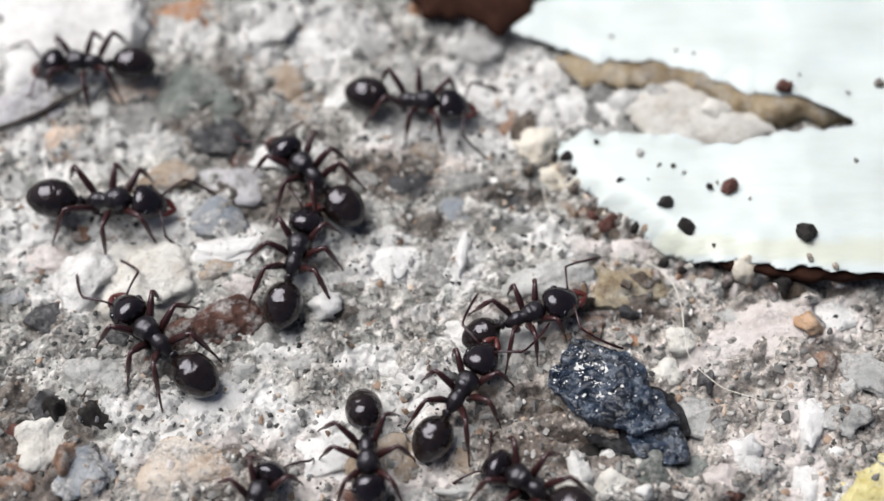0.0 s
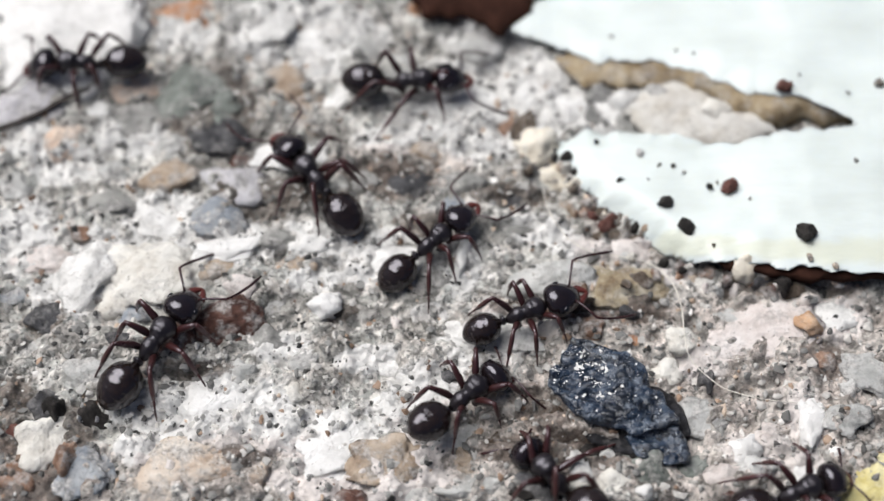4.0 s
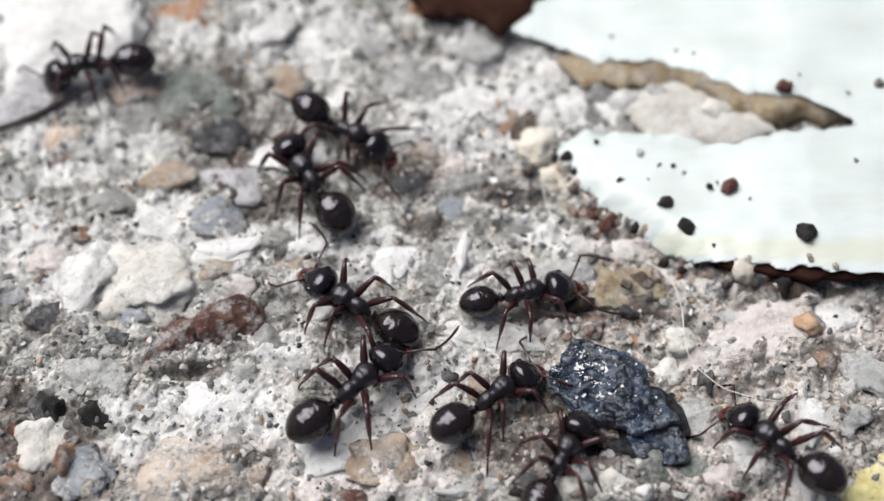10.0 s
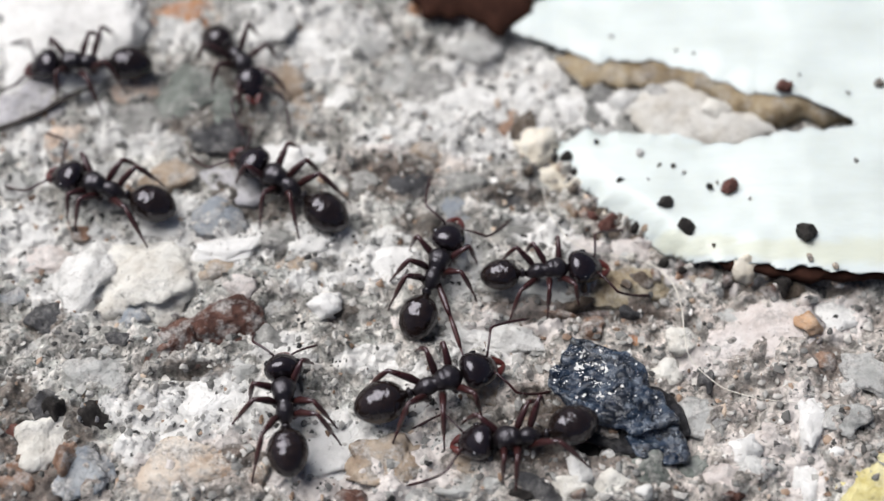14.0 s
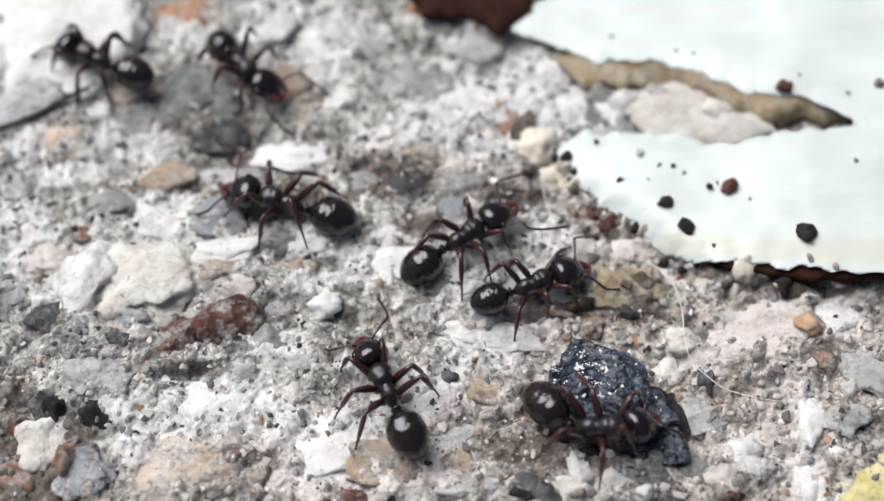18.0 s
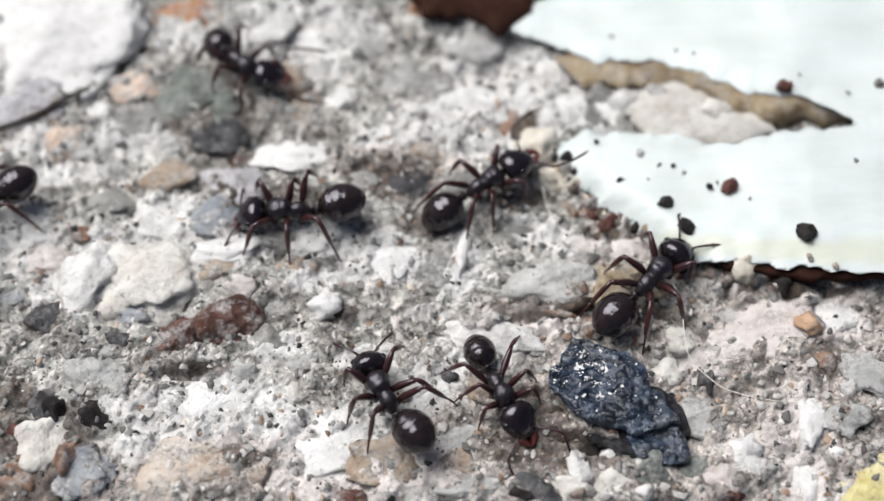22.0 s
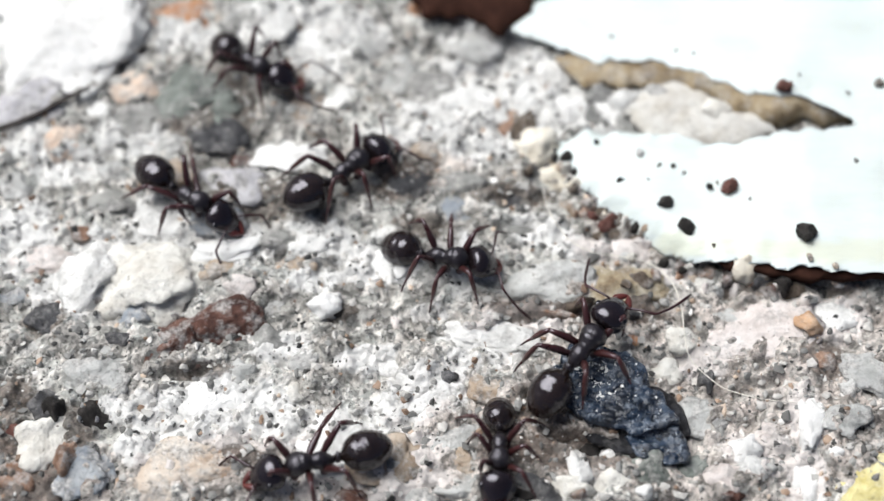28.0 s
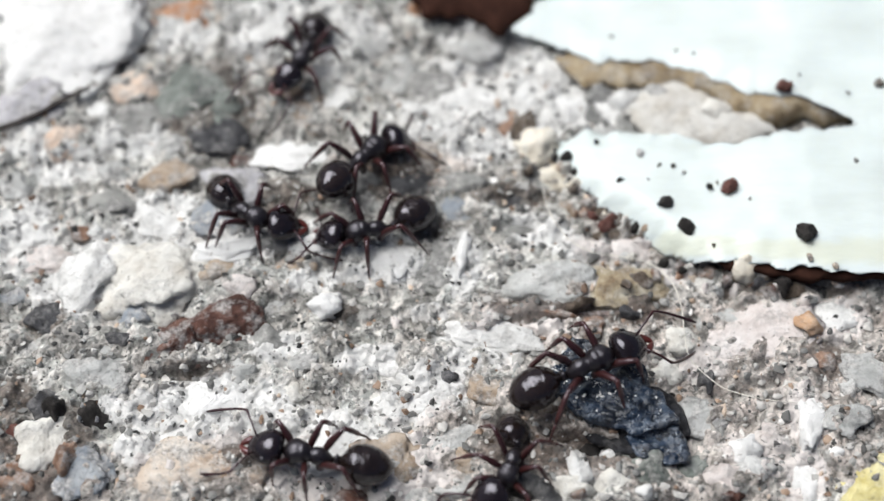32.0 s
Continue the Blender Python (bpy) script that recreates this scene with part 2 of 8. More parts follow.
def flesh_material():
    """Fresh white coconut flesh, yellowish where it thins out to its rim."""
    m, n, l, p = material("coconut_flesh")
    vec = coords_mm(n, l, (0.5, 1.6, 1))
    col = ramp(n, l, noise_node(n, l, vec, 0.5, 5.0), [(0.3, (0.515, 0.565, 0.55)), (0.55, (0.56, 0.617, 0.61)), (0.8, (0.60, 0.655, 0.65))])
    flat = coords_mm(n, l)
    old = patches(n, l, flat, noise_node(n, l, flat, 0.6, 5.0, 0.6), CREAM_SPOTS, (1.45, 2.35))
    col = blend(n, l, old, col, blend(n, l, 1.0, col, (0.98, 0.94, 0.83), "MULTIPLY"))
    l.new(col, p.inputs["Base Color"])
    p.inputs["Roughness"].default_value = 0.42
    p.inputs["Subsurface Weight"].default_value = 0.25
    p.inputs["Subsurface Radius"].default_value = (1.0, 0.9, 0.7)
    p.inputs["Subsurface Scale"].default_value = 0.6 * MM
    l.new(bump(n, l, noise_node(n, l, vec, 0.8, 6.0), 0.14, 0.6), p.inputs["Normal"])
    return m


def grit_material(name, dark, mid, light):
    """Grains of sand, each of its own tone."""
    m, n, l, p = material(name)
    vec = coords_mm(n, l)
    tone = ramp(n, l, n.new("ShaderNodeNewGeometry").outputs["Random Per Island"], [(0.0, dark), (0.5, mid), (1.0, light)])
    cloud = ramp(n, l, noise_node(n, l, vec, 3.5, 4.0), [(0.3, grey(0.72)), (0.7, grey(1.12))])
    l.new(blend(n, l, 1.0, tone, cloud, "MULTIPLY"), p.inputs["Base Color"])
    p.inputs["Roughness"].default_value = 0.6
    l.new(bump(n, l, noise_node(n, l, vec, 6.0, 4.0), 0.05, 0.7), p.inputs["Normal"])
    return m


def slate_material():
    """Blue-black slate: thin cleaved layers with glinting edges and pale mineral streaks."""
    m, n, l, p = material("blue_black_slate")
    vec = coords_mm(n, l)
    long = coords_mm(n, l, (0.75, 1.25, 1.6))
    col = ramp(n, l, noise_node(n, l, long, 1.2, 8.0, 0.7), [(0.36, (0.0022, 0.0034, 0.0065)), (0.46, (0.0075, 0.0135, 0.027)), (0.57, (0.023, 0.039, 0.068)), (0.68, (0.065, 0.092, 0.135))])
    frost = ramp(n, l, noise_node(n, l, coords_mm(n, l, (0.8, 1.2, 1.0)), 2.2, 10.0, 0.85), [(0.535, (0, 0, 0)), (0.575, (1, 1, 1))])
    where = ramp(n, l, noise_node(n, l, vec, 0.5, 4.0, 0.6), [(0.42, (0, 0, 0)), (0.52, (1, 1, 1))])
    col = blend(n, l, blend(n, l, 1.0, frost, where, "MULTIPLY"), col, (0.16, 0.19, 0.23))
    l.new(col, p.inputs["Base Color"])
    l.new(ramp(n, l, noise_node(n, l, vec, 2.5, 5.0), [(0.35, grey(0.20)), (0.65, grey(0.42))]), p.inputs["Roughness"])
    p.inputs["Specular IOR Level"].default_value = 0.65
    b = bump(n, l, noise_node(n, l, long, 0.8, 5.0, 0.5), 0.9, 1.0)
    l.new(bump(n, l, noise_node(n, l, vec, 3.0, 5.0, 0.6), 0.10, 1.0, b), p.inputs["Normal"])
    return m


def plain(name, colour, rough, gloss=0.5):
    m, n, l, p = material(name)
    vec = coords_mm(n, l)
    l.new(ramp(n, l, noise_node(n, l, vec, 2.0, 5.0), [(0.3, tuple(0.65 * c for c in colour)), (0.7, tuple(min(1, 1.25 * c) for c in colour))]), p.inputs["Base Color"])
    p.inputs["Roughness"].default_value, p.inputs["Specular IOR Level"].default_value = rough, gloss
    l.new(bump(n, l, noise_node(n, l, vec, 4.0, 5.0), 0.05, 0.7), p.inputs["Normal"])
    return m


CONCRETE = concrete_material()
STONE = {
    "white": stone_material("white_limestone", (0.56, 0.555, 0.54), (0.79, 0.785, 0.77), (0.88, 0.875, 0.865), dust=0.45),
    "lime": stone_material("chalk_white_lime", (0.70, 0.695, 0.68), (0.85, 0.845, 0.835), (0.90, 0.895, 0.885), dust=0.15),
    "mud": stone_material("dark_brown_mud", (0.028, 0.020, 0.015), (0.078, 0.058, 0.044), (0.17, 0.135, 0.11), 0.85, 1.6, dust=0.45),
    "cream": stone_material("cream_limestone", (0.56, 0.525, 0.47), (0.76, 0.74, 0.69), (0.85, 0.84, 0.80), dust=0.42),
    "pale": stone_material("pale_grey_stone", (0.32, 0.325, 0.315), (0.50, 0.505, 0.495), (0.65, 0.65, 0.64)),
    "grey": stone_material("grey_stone", (0.13, 0.13, 0.13), (0.27, 0.27, 0.26), (0.40, 0.40, 0.38)),
    "green": stone_material("grey_green_stone", (0.055, 0.064, 0.060), (0.16, 0.178, 0.163), (0.33, 0.355, 0.33), dust=0.5),
    "dark": stone_material("dark_grey_stone", (0.018, 0.018, 0.021), (0.055, 0.055, 0.06), (0.13, 0.13, 0.14), 0.5, dust=0.3),
    "blue": stone_material("blue_grey_stone", (0.13, 0.15, 0.18), (0.29, 0.32, 0.36), (0.46, 0.48, 0.50)),
    "lilac": stone_material("lilac_grey_stone", (0.38, 0.37, 0.40), (0.54, 0.53, 0.56), (0.67, 0.66, 0.68)),
    "pink": stone_material("pink_stone", (0.56, 0.49, 0.46), (0.73, 0.67, 0.645), (0.82, 0.78, 0.76), dust=0.5),
    "peach": stone_material("peach_stone", (0.56, 0.39, 0.28), (0.72, 0.56, 0.45), (0.80, 0.69, 0.60)),
    "tan": stone_material("tan_sandstone", (0.20, 0.14, 0.10), (0.42, 0.33, 0.25), (0.58, 0.50, 0.42)),
    "sandy": stone_material("cream_and_orange_sandstone", (0.30, 0.18, 0.11), (0.62, 0.52, 0.43), (0.77, 0.71, 0.64), per_mm=0.5),
    "orange": stone_material("orange_stone", (0.30, 0.11, 0.045), (0.48, 0.22, 0.10), (0.55, 0.32, 0.18), 0.5),
    "rust": stone_material("rust_red_stone", (0.028, 0.013, 0.011), (0.10, 0.044, 0.033), (0.24, 0.14, 0.11), 0.5, 1.3),
    "brown": stone_material("brown_stone", (0.10, 0.055, 0.035), (0.24, 0.14, 0.095), (0.40, 0.27, 0.20), 0.6),
    "amber": stone_material("amber_resin_stone", (0.12, 0.07, 0.035), (0.43, 0.36, 0.25), (0.70, 0.66, 0.57), 0.3, 0.9, dust=0.35),
    "yellow": stone_material("yellow_lichen", (0.55, 0.46, 0.16), (0.73, 0.66, 0.34), (0.80, 0.75, 0.48), 0.8, dust=0.3),
    # near-black: soil and black stones, also lumps that stand in for shade
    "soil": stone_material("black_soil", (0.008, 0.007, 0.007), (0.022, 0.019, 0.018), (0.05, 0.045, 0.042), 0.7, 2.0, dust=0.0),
    "earth": stone_material("brown_earth", (0.035, 0.026, 0.020), (0.10, 0.078, 0.060), (0.22, 0.18, 0.15), 0.85, 1.8, dust=0.7),
    "clay": stone_material("dark_red_clay", (0.035, 0.012, 0.010), (0.11, 0.045, 0.036), (0.20, 0.10, 0.085), 0.7, 2.0, dust=0.0),
    "shred": stone_material("coconut_shreds", (0.66, 0.58, 0.46), (0.84, 0.78, 0.67), (0.90, 0.87, 0.79), 0.5, 1.2, dust=0.0),
    "quartz": stone_material("milky_quartz", (0.40, 0.405, 0.39), (0.58, 0.585, 0.57), (0.74, 0.745, 0.735), 0.35, 0.9, dust=0.5),
    "ochre": stone_material("ochre_stone", (0.42, 0.22, 0.11), (0.62, 0.40, 0.25), (0.74, 0.56, 0.41), 0.6, dust=0.3),
    "slate": slate_material(),
    # near-black, for the deep shade under the slate's upper layer
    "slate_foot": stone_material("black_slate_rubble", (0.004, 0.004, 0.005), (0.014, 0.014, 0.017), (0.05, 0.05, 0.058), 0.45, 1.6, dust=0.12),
}
SHELL = chitin("black_ant_shell", (0.008, 0.0055, 0.0064), 0.12, 0.008, dents=0.05)
GASTER = chitin("brown_black_gaster", (0.011, 0.0072, 0.0062), 0.11, 0.008, dents=0.10)
THORAX = chitin("dull_black_thorax", (0.008, 0.006, 0.007), 0.33, 0.022, dents=0.12)
LEG = chitin("red_brown_leg", (0.025, 0.0070, 0.0066), 0.28)
SHIN = chitin("red_brown_shin", (0.042, 0.0125, 0.0110), 0.34)
JAW = chitin("dark_red_jaw", (0.085, 0.018, 0.013), 0.30)
EYE_BLACK = chitin("eye_black", (0.006, 0.006, 0.007), 0.16)
FLESH = flesh_material()
RIND = stone_material("brown_coconut_rind", (0.14, 0.095, 0.05), (0.37, 0.29, 0.185), (0.52, 0.45, 0.34), 0.8, 0.6, dust=0.5)
PALE_RIND = stone_material("pale_coconut_rind", (0.46, 0.42, 0.36), (0.66, 0.64, 0.60), (0.76, 0.75, 0.72), 0.8, 0.6, dust=0.3)
DARK_RIND = plain("dark_brown_rind", (0.030, 0.0125, 0.0085), 0.95, 0.12)
HAIR = plain("pale_fibre", (0.72, 0.69, 0.62), 0.4)
TWIG = plain("dark_twig", (0.035, 0.027, 0.024), 0.8)


# ---- mesh tools ----
def mesh_of(bm, name, mat, smooth=True):
    me = bpy.data.meshes.new(name)
    bm.to_mesh(me)
    bm.free()
    me.materials.append(mat)
    for f in me.polygons:
        f.use_smooth = smooth
    return me


def part(name, bm, mat, parent, label="", smooth=True):
    ob = new(name, mesh_of(bm, name, mat, smooth))
    ob.parent = parent
    return tagged(ob, label)


def sheet(name, verts, faces, mat):
    me = bpy.data.meshes.new(name)
    me.from_pydata(verts, [], faces)
    me.materials.append(mat)
    for f in me.polygons:
        f.use_smooth = True
    return me


def loft(rings, seg=18, closed=True):
    """Rings across the x axis: x, y, z of the centre and the half-widths across and up, in millimetres."""
    bm = bmesh.new()
    rows = []
    for x, y, z, ry, rz in rings:
        rows.append([bm.verts.new((x * MM, (y + ry * math.cos(2 * math.pi * k / seg)) * MM, (z + rz * math.sin(2 * math.pi * k / seg)) * MM)) for k in range(seg)])
    for a, b in zip(rows, rows[1:]):
        for k in range(seg):
            bm.faces.new((a[k], a[(k + 1) % seg], b[(k + 1) % seg], b[k]))
    if closed:
        bm.faces.new(rows[0][::-1])
        bm.faces.new(rows[-1])
    bmesh.ops.recalc_face_normals(bm, faces=bm.faces)
    return bm


def tube(points, radii, seg=8):
    """A tapered tube along points, in millimetres."""
    bm = bmesh.new()
    pts = [Vector(q) for q in points]
    rows = []
    for i, q in enumerate(pts):
        way = (pts[min(i + 1, len(pts) - 1)] - pts[max(i - 1, 0)]).normalized()
        turn = way.to_track_quat("X", "Z")
        rows.append([bm.verts.new((q + turn @ Vector((0, radii[i] * math.cos(2 * math.pi * k / seg), radii[i] * math.sin(2 * math.pi * k / seg)))) * MM) for k in range(seg)])
    for a, b in zip(rows, rows[1:]):
        for k in range(seg):
            bm.faces.new((a[k], a[(k + 1) % seg], b[(k + 1) % seg], b[k]))
    bm.faces.new(rows[0][::-1])
    bm.faces.new(rows[-1])
    bmesh.ops.recalc_face_normals(bm, faces=bm.faces)
    return bm


def spline(points, steps):
    """A smooth curve through the points (Catmull-Rom)."""
    pts = [Vector(q) for q in points]
    out = []
    for i in range(len(pts) - 1):
        a, b, c, d = pts[max(i - 1, 0)], pts[i], pts[i + 1], pts[min(i + 2, len(pts) - 1)]
        for k in range(steps):
            t = k / steps
            out.append(0.5 * (2 * b + (c - a) * t + (2 * a - 5 * b + 4 * c - d) * t * t + (3 * b - a - 3 * c + d) * t ** 3))
    return out + [pts[-1]]


HOLLOWS = [(-14.7, -3.0, 1.68, 0.29, 4, 0.9), (-10.8, -6.1, 1.90, 0.37, 12, 1.0), (6.7, -9.8, 2.09, 0.39, -14, 0.9), (13.9, -6.9, 1.74, 0.26, 6, 0.5), (4.0, 3.0, 1.75, 0.37, 8, 0.5), (7.5, 2.1, 0.95, 0.48, -0, 0.6), (3.2, 1.2, 1.05, 0.27, -0, 0.5), (-14.3, -9.1, 0.83, 0.34, 20, 0.6), (-17.8, -8.9, 1.08, 0.34, 20, 0.7), (16.3, -2.0, 2.31, 0.27, -4, 0.6), (-6.6, -5.9, 0.90, 0.29, -20, 0.6), (5.1, -3.3, 2.03, 0.29, 6, 0.6), (10.1, -3.4, 1.27, 0.26, -20, 0.5), (-3.6, -4.5, 0.76, 0.23, -0, 0.5)]
HOLLOWS += [(-2.1, -6.4, 0.85, 0.26, -10, 0.5), (-16.4, -7.0, 0.99, 0.28, 25, 0.5), (17.8, -4.8, 1.01, 0.26, -0, 0.5), (-13.1, 3.7, 1.60, 0.28, -5, 0.5), (-5.3, 6.4, 1.62, 0.37, 5, 0.5), (-2.6, 9.4, 1.65, 0.44, -10, 0.5), (2.7, 10.4, 1.94, 0.45, 10, 0.5)]


@functools.lru_cache(None)
def lattice(seed):
    return np.random.RandomState(seed).rand(64, 64)


def value_noise(x, y, size, seed):
    """Smooth noise from -1 to 1 with blobs of that size in millimetres."""
    grid = lattice(seed)
    u, v = np.asarray(x, float) / size, np.asarray(y, float) / size
    i, j = np.floor(u).astype(int), np.floor(v).astype(int)
    a, b = u - i, v - j
    a, b = a * a * (3 - 2 * a), b * b * (3 - 2 * b)
    g = lambda p, q: grid[p % 64, q % 64]
    low = g(i, j) * (1 - a) + g(i + 1, j) * a
    high = g(i, j + 1) * (1 - a) + g(i + 1, j + 1) * a
    return 2 * (low * (1 - b) + high * b) - 1


def relief(x, y):
    """Height of the rough concrete in millimetres."""
    near = 1 / (1 + (np.hypot(x, y) / 45) ** 6)
    z = 0.34 * value_noise(x, y, 5.3, 3) + 0.27 * value_noise(x + y * 0.4, y, 1.7, 5)
    z = z + 0.23 * value_noise(x - y * 0.6, y + x * 0.3, 0.72, 7)
    z = z + 0.17 * np.abs(value_noise(x + y, y - x, 0.42, 9))
    z = z + 0.07 * value_noise(x * 0.8 + y, y - x, 0.24, 11)
    z = z + 0.20 * np.abs(value_noise(x * 0.9 - y * 0.5, y * 0.9 + x * 0.5, 1.25, 17)) + 0.15 * np.abs(value_noise(x - y * 0.3, y + x * 0.8, 0.62, 19)) - 0.14
    pits = value_noise(x + 9, y * 1.2 - 4, 0.85, 13)
    for hx, hy, rx, ry, turn, deep in HOLLOWS:
        c, s = math.cos(math.radians(turn)), math.sin(math.radians(turn))
        u, v = ((x - hx) * c + (y - hy) * s) / rx, ((y - hy) * c - (x - hx) * s) / ry
        z = z - deep * np.clip(1.35 * np.exp(-(u * u + v * v)) * (1 + 0.5 * value_noise(x, y, 0.8, 21)) - 0.25, 0, 1)
    return near * (z - 0.6 * np.clip(pits - 0.3, 0, 1))


# ---- the ground ----
def ground_axis(fine, step):
    core = np.arange(-fine, fine + step / 2, step)
    far = fine + np.cumsum(step * 1.32 ** np.arange(1, 49))
    return np.concatenate([-far[::-1], core, far])


def build_ground():
    """One sheet, fine near the ants and reaching out to the horizon."""
    gx, gy = ground_axis(25.0, 0.085), ground_axis(17.0, 0.085)
    x, y = np.meshgrid(gx, gy)
    z = relief(x, y)
    verts = np.stack([x, y, z], -1).reshape(-1, 3) * MM
    w, h = len(gx), len(gy)
    i = (np.arange(h - 1)[:, None] * w + np.arange(w - 1)).ravel()
    faces = np.stack([i, i + 1, i + w + 1, i + w], -1)
    me = bpy.data.meshes.new("ground")
    me.vertices.add(len(verts))
    me.vertices.foreach_set("co", verts.ravel())
    me.loops.add(faces.size)
    me.loops.foreach_set("vertex_index", faces.ravel())
    me.polygons.add(len(faces))
    me.polygons.foreach_set("loop_start", np.arange(len(faces)) * 4)
    me.polygons.foreach_set("use_smooth", np.ones(len(faces), bool))
    me.update(calc_edges=True)
    me.materials.append(CONCRETE)
    tagged(new("ground", me), "rough weathered grey concrete with lime crusts and sand", "ground", kind="structure")


build_ground()


# ---- stones set in the concrete ----
def stone_shape(w, d, h, seed, cuts=9, level=3, rough=0.19, layers=0):
    """A broken pebble: a ball cut by random planes and roughened."""
    rng = random.Random(seed)
    bm = bmesh.new()
    bmesh.ops.create_icosphere(bm, subdivisions=level, radius=1)
    planes = []
    for _ in range(cuts):
        a, u = rng.uniform(0, 2 * math.pi), rng.uniform(-0.2, 0.95)
        s = math.sqrt(1 - u * u)
        planes.append((Vector((s * math.cos(a), s * math.sin(a), u)), rng.uniform(0.62, 0.9)))
    shift = Vector((seed * 1.7, seed * 0.9, seed * 0.3))
    for v in bm.verts:
        q = v.co.copy()
        for nrm, far in planes:
            over = q.dot(nrm) - far
            if over > 0:
                q -= nrm * over * 0.92
        q *= 1 + 2.0 * rough * noise.noise(q * 1.4 + shift) + rough * noise.noise(q * 3.6 + shift) + 0.5 * rough * noise.noise(q * 9 + shift)
        if layers and q.z > 0:
            z = q.z + 0.10 * noise.noise(q * 2.2 + shift)
            q.z = 0.25 * q.z + 0.75 * math.floor(z * layers + 0.5) / layers
        v.co = Vector((q.x * w / 2, q.y * d / 2, q.z * h)) * MM
    return bm


def stone(x, y, w, d, h, turn, kind, label, name="stone", sink=0.5, group="stones set in the concrete", lift=0.0, **shape):
    bm = stone_shape(w, d, h, int(abs(x * 37 + y * 101) * 10) % 9973, **shape)
    ob = new(name, mesh_of(bm, name, STONE[kind]))
    ob.matrix_basis = pose(x * MM, y * MM, (float(relief(x, y)) + lift - sink * h) * MM, 0, 0, turn)
    return tagged(ob, label, "stone", group)


stone(-19.31, 12.28, 9.48, 7.11, 0.77, 22, "lime", "large bright white limestone lump set in concrete", "stone", level=4, sink=0.25)
stone(-16.59, 7.92, 1.73, 1.73, 0.42, -0, "lime", "small clean white quartz pebble", "pebble", sink=0.25)
stone(-14.80, 9.25, 2.73, 2.43, 0.51, 30, "peach", "pale peach pink pebble in the concrete", "pebble")
stone(-18.16, 6.40, 2.08, 2.54, 0.51, -0, "peach", "orange-tinted smooth pebble in the concrete", "pebble")
stone(-13.13, 13.83, 4.03, 2.42, 0.59, 8, "orange", "weathered terracotta orange stone", "stone", level=4)
stone(-1.19, 14.19, 1.69, 1.45, 0.42, -0, "orange", "small orange brick crumb", "crumb")
stone(-7.10, 5.08, 3.6, 1.9, 0.42, 4, "lime", "flat smooth white shell-like chip", "stone", level=4, sink=0.25)
stone(-9.63, 4.86, 1.33, 1.07, 0.55, -0, "rust", "small dark red stone", "stone", sink=0.25)
stone(-11.7, 8.5, 3.9, 3.9, 0.70, 20, "green", "dark grey-green mottled stone", "stone", level=4)
stone(-10.58, 6.27, 2.98, 2.57, 0.55, -10, "dark", "dark grey stone sunk in concrete", "stone", sink=0.25)
stone(-14.80, 7.42, 3.04, 2.33, 0.34, 30, "grey", "dull grey stone in the concrete", "stone")
stone(-9.77, 3.65, 2.90, 2.27, 0.51, -8, "lilac", "smooth lilac-grey pebble in the concrete", "pebble")
stone(-12.88, 5.56, 2.20, 2.30, 0.51, -0, "pale", "pale beige pebble in the concrete", "pebble")
stone(-12.89, 4.10, 2.64, 1.75, 0.42, -0, "tan", "tan sandstone pebble in the concrete", "pebble")
stone(-19.94, 8.31, 4.41, 2.57, 0.42, 22, "lilac", "flat pale lilac-grey stone", "stone", level=4)
stone(-16.82, 1.12, 2.59, 1.12, 0.42, -6, "brown", "narrow reddish brown stone", "stone")
stone(-18.12, -0.27, 2.95, 1.99, 0.51, -0, "pink", "rough pinkish brown pebble", "pebble", level=4)
stone(-13.11, -1.47, 6.6, 4.4, 0.90, -4, "cream", "broad cream limestone slab in concrete", "stone", level=4, sink=0.2, cuts=10, rough=0.22)
stone(-14.28, -1.97, 1.3, 2.6, 0.30, -14, "brown", "brown cleft between two pale stones", "stone")
# no soil here: the shadow line below the slab, put in as a black lump
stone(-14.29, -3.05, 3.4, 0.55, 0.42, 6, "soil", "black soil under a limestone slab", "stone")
stone(-16.10, -10.50, 1.1, 1.9, 0.9, -24, "brown", "brown broken side of a cream stone", "stone", sink=0.25)
stone(-16.02, -1.53, 3.2, 4.6, 0.80, -16, "white", "chalky white lump in the concrete", "stone", level=4, sink=0.3, rough=0.26)
stone(-12.95, 1.70, 3.25, 2.99, 0.42, -20, "white", "white lime lump in the concrete", "stone", level=4)
stone(-10.38, 1.70, 2.93, 2.24, 0.42, -0, "blue", "bluish grey flat stone", "stone")
stone(-9.90, -0.03, 4.2, 1.5, 0.26, 6, "lime", "flat white lime crust", "lime_crust", level=4, sink=0.25)
stone(-10.27, -1.10, 2.55, 1.47, 0.42, 10, "tan", "tan ochre stone in the concrete", "stone")
stone(-9.18, -2.09, 1.78, 1.46, 0.42, -0, "pink", "pale pink pebble in the concrete", "pebble")
stone(-9.83, -3.82, 4.39, 2.88, 0.88, 14, "rust", "rough rust red stone", "stone", level=4, sink=0.25)
stone(-12.00, -4.78, 2.99, 2.72, 0.55, 30, "rust", "dark rusty red fragment", "stone", level=4, sink=0.25)
stone(-8.58, -3.25, 1.54, 1.77, 0.55, -0, "dark", "dark grey rounded stone", "stone", sink=0.25)
stone(-17.71, -3.65, 2.44, 1.61, 0.55, -0, "dark", "blackish stone in the concrete", "stone", sink=0.25)
stone(-14.27, -4.73, 1.73, 0.88, 0.44, -0, "dark", "thin dark grey chip", "stone", sink=0.25)
stone(-15.55, -6.34, 4.01, 3.12, 0.42, 28, "pale", "smooth beige grey stone", "stone", level=4)
stone(-17.30, -7.92, 1.70, 1.56, 0.77, -0, "dark", "bluish black stone in the concrete", "stone", sink=0.25)
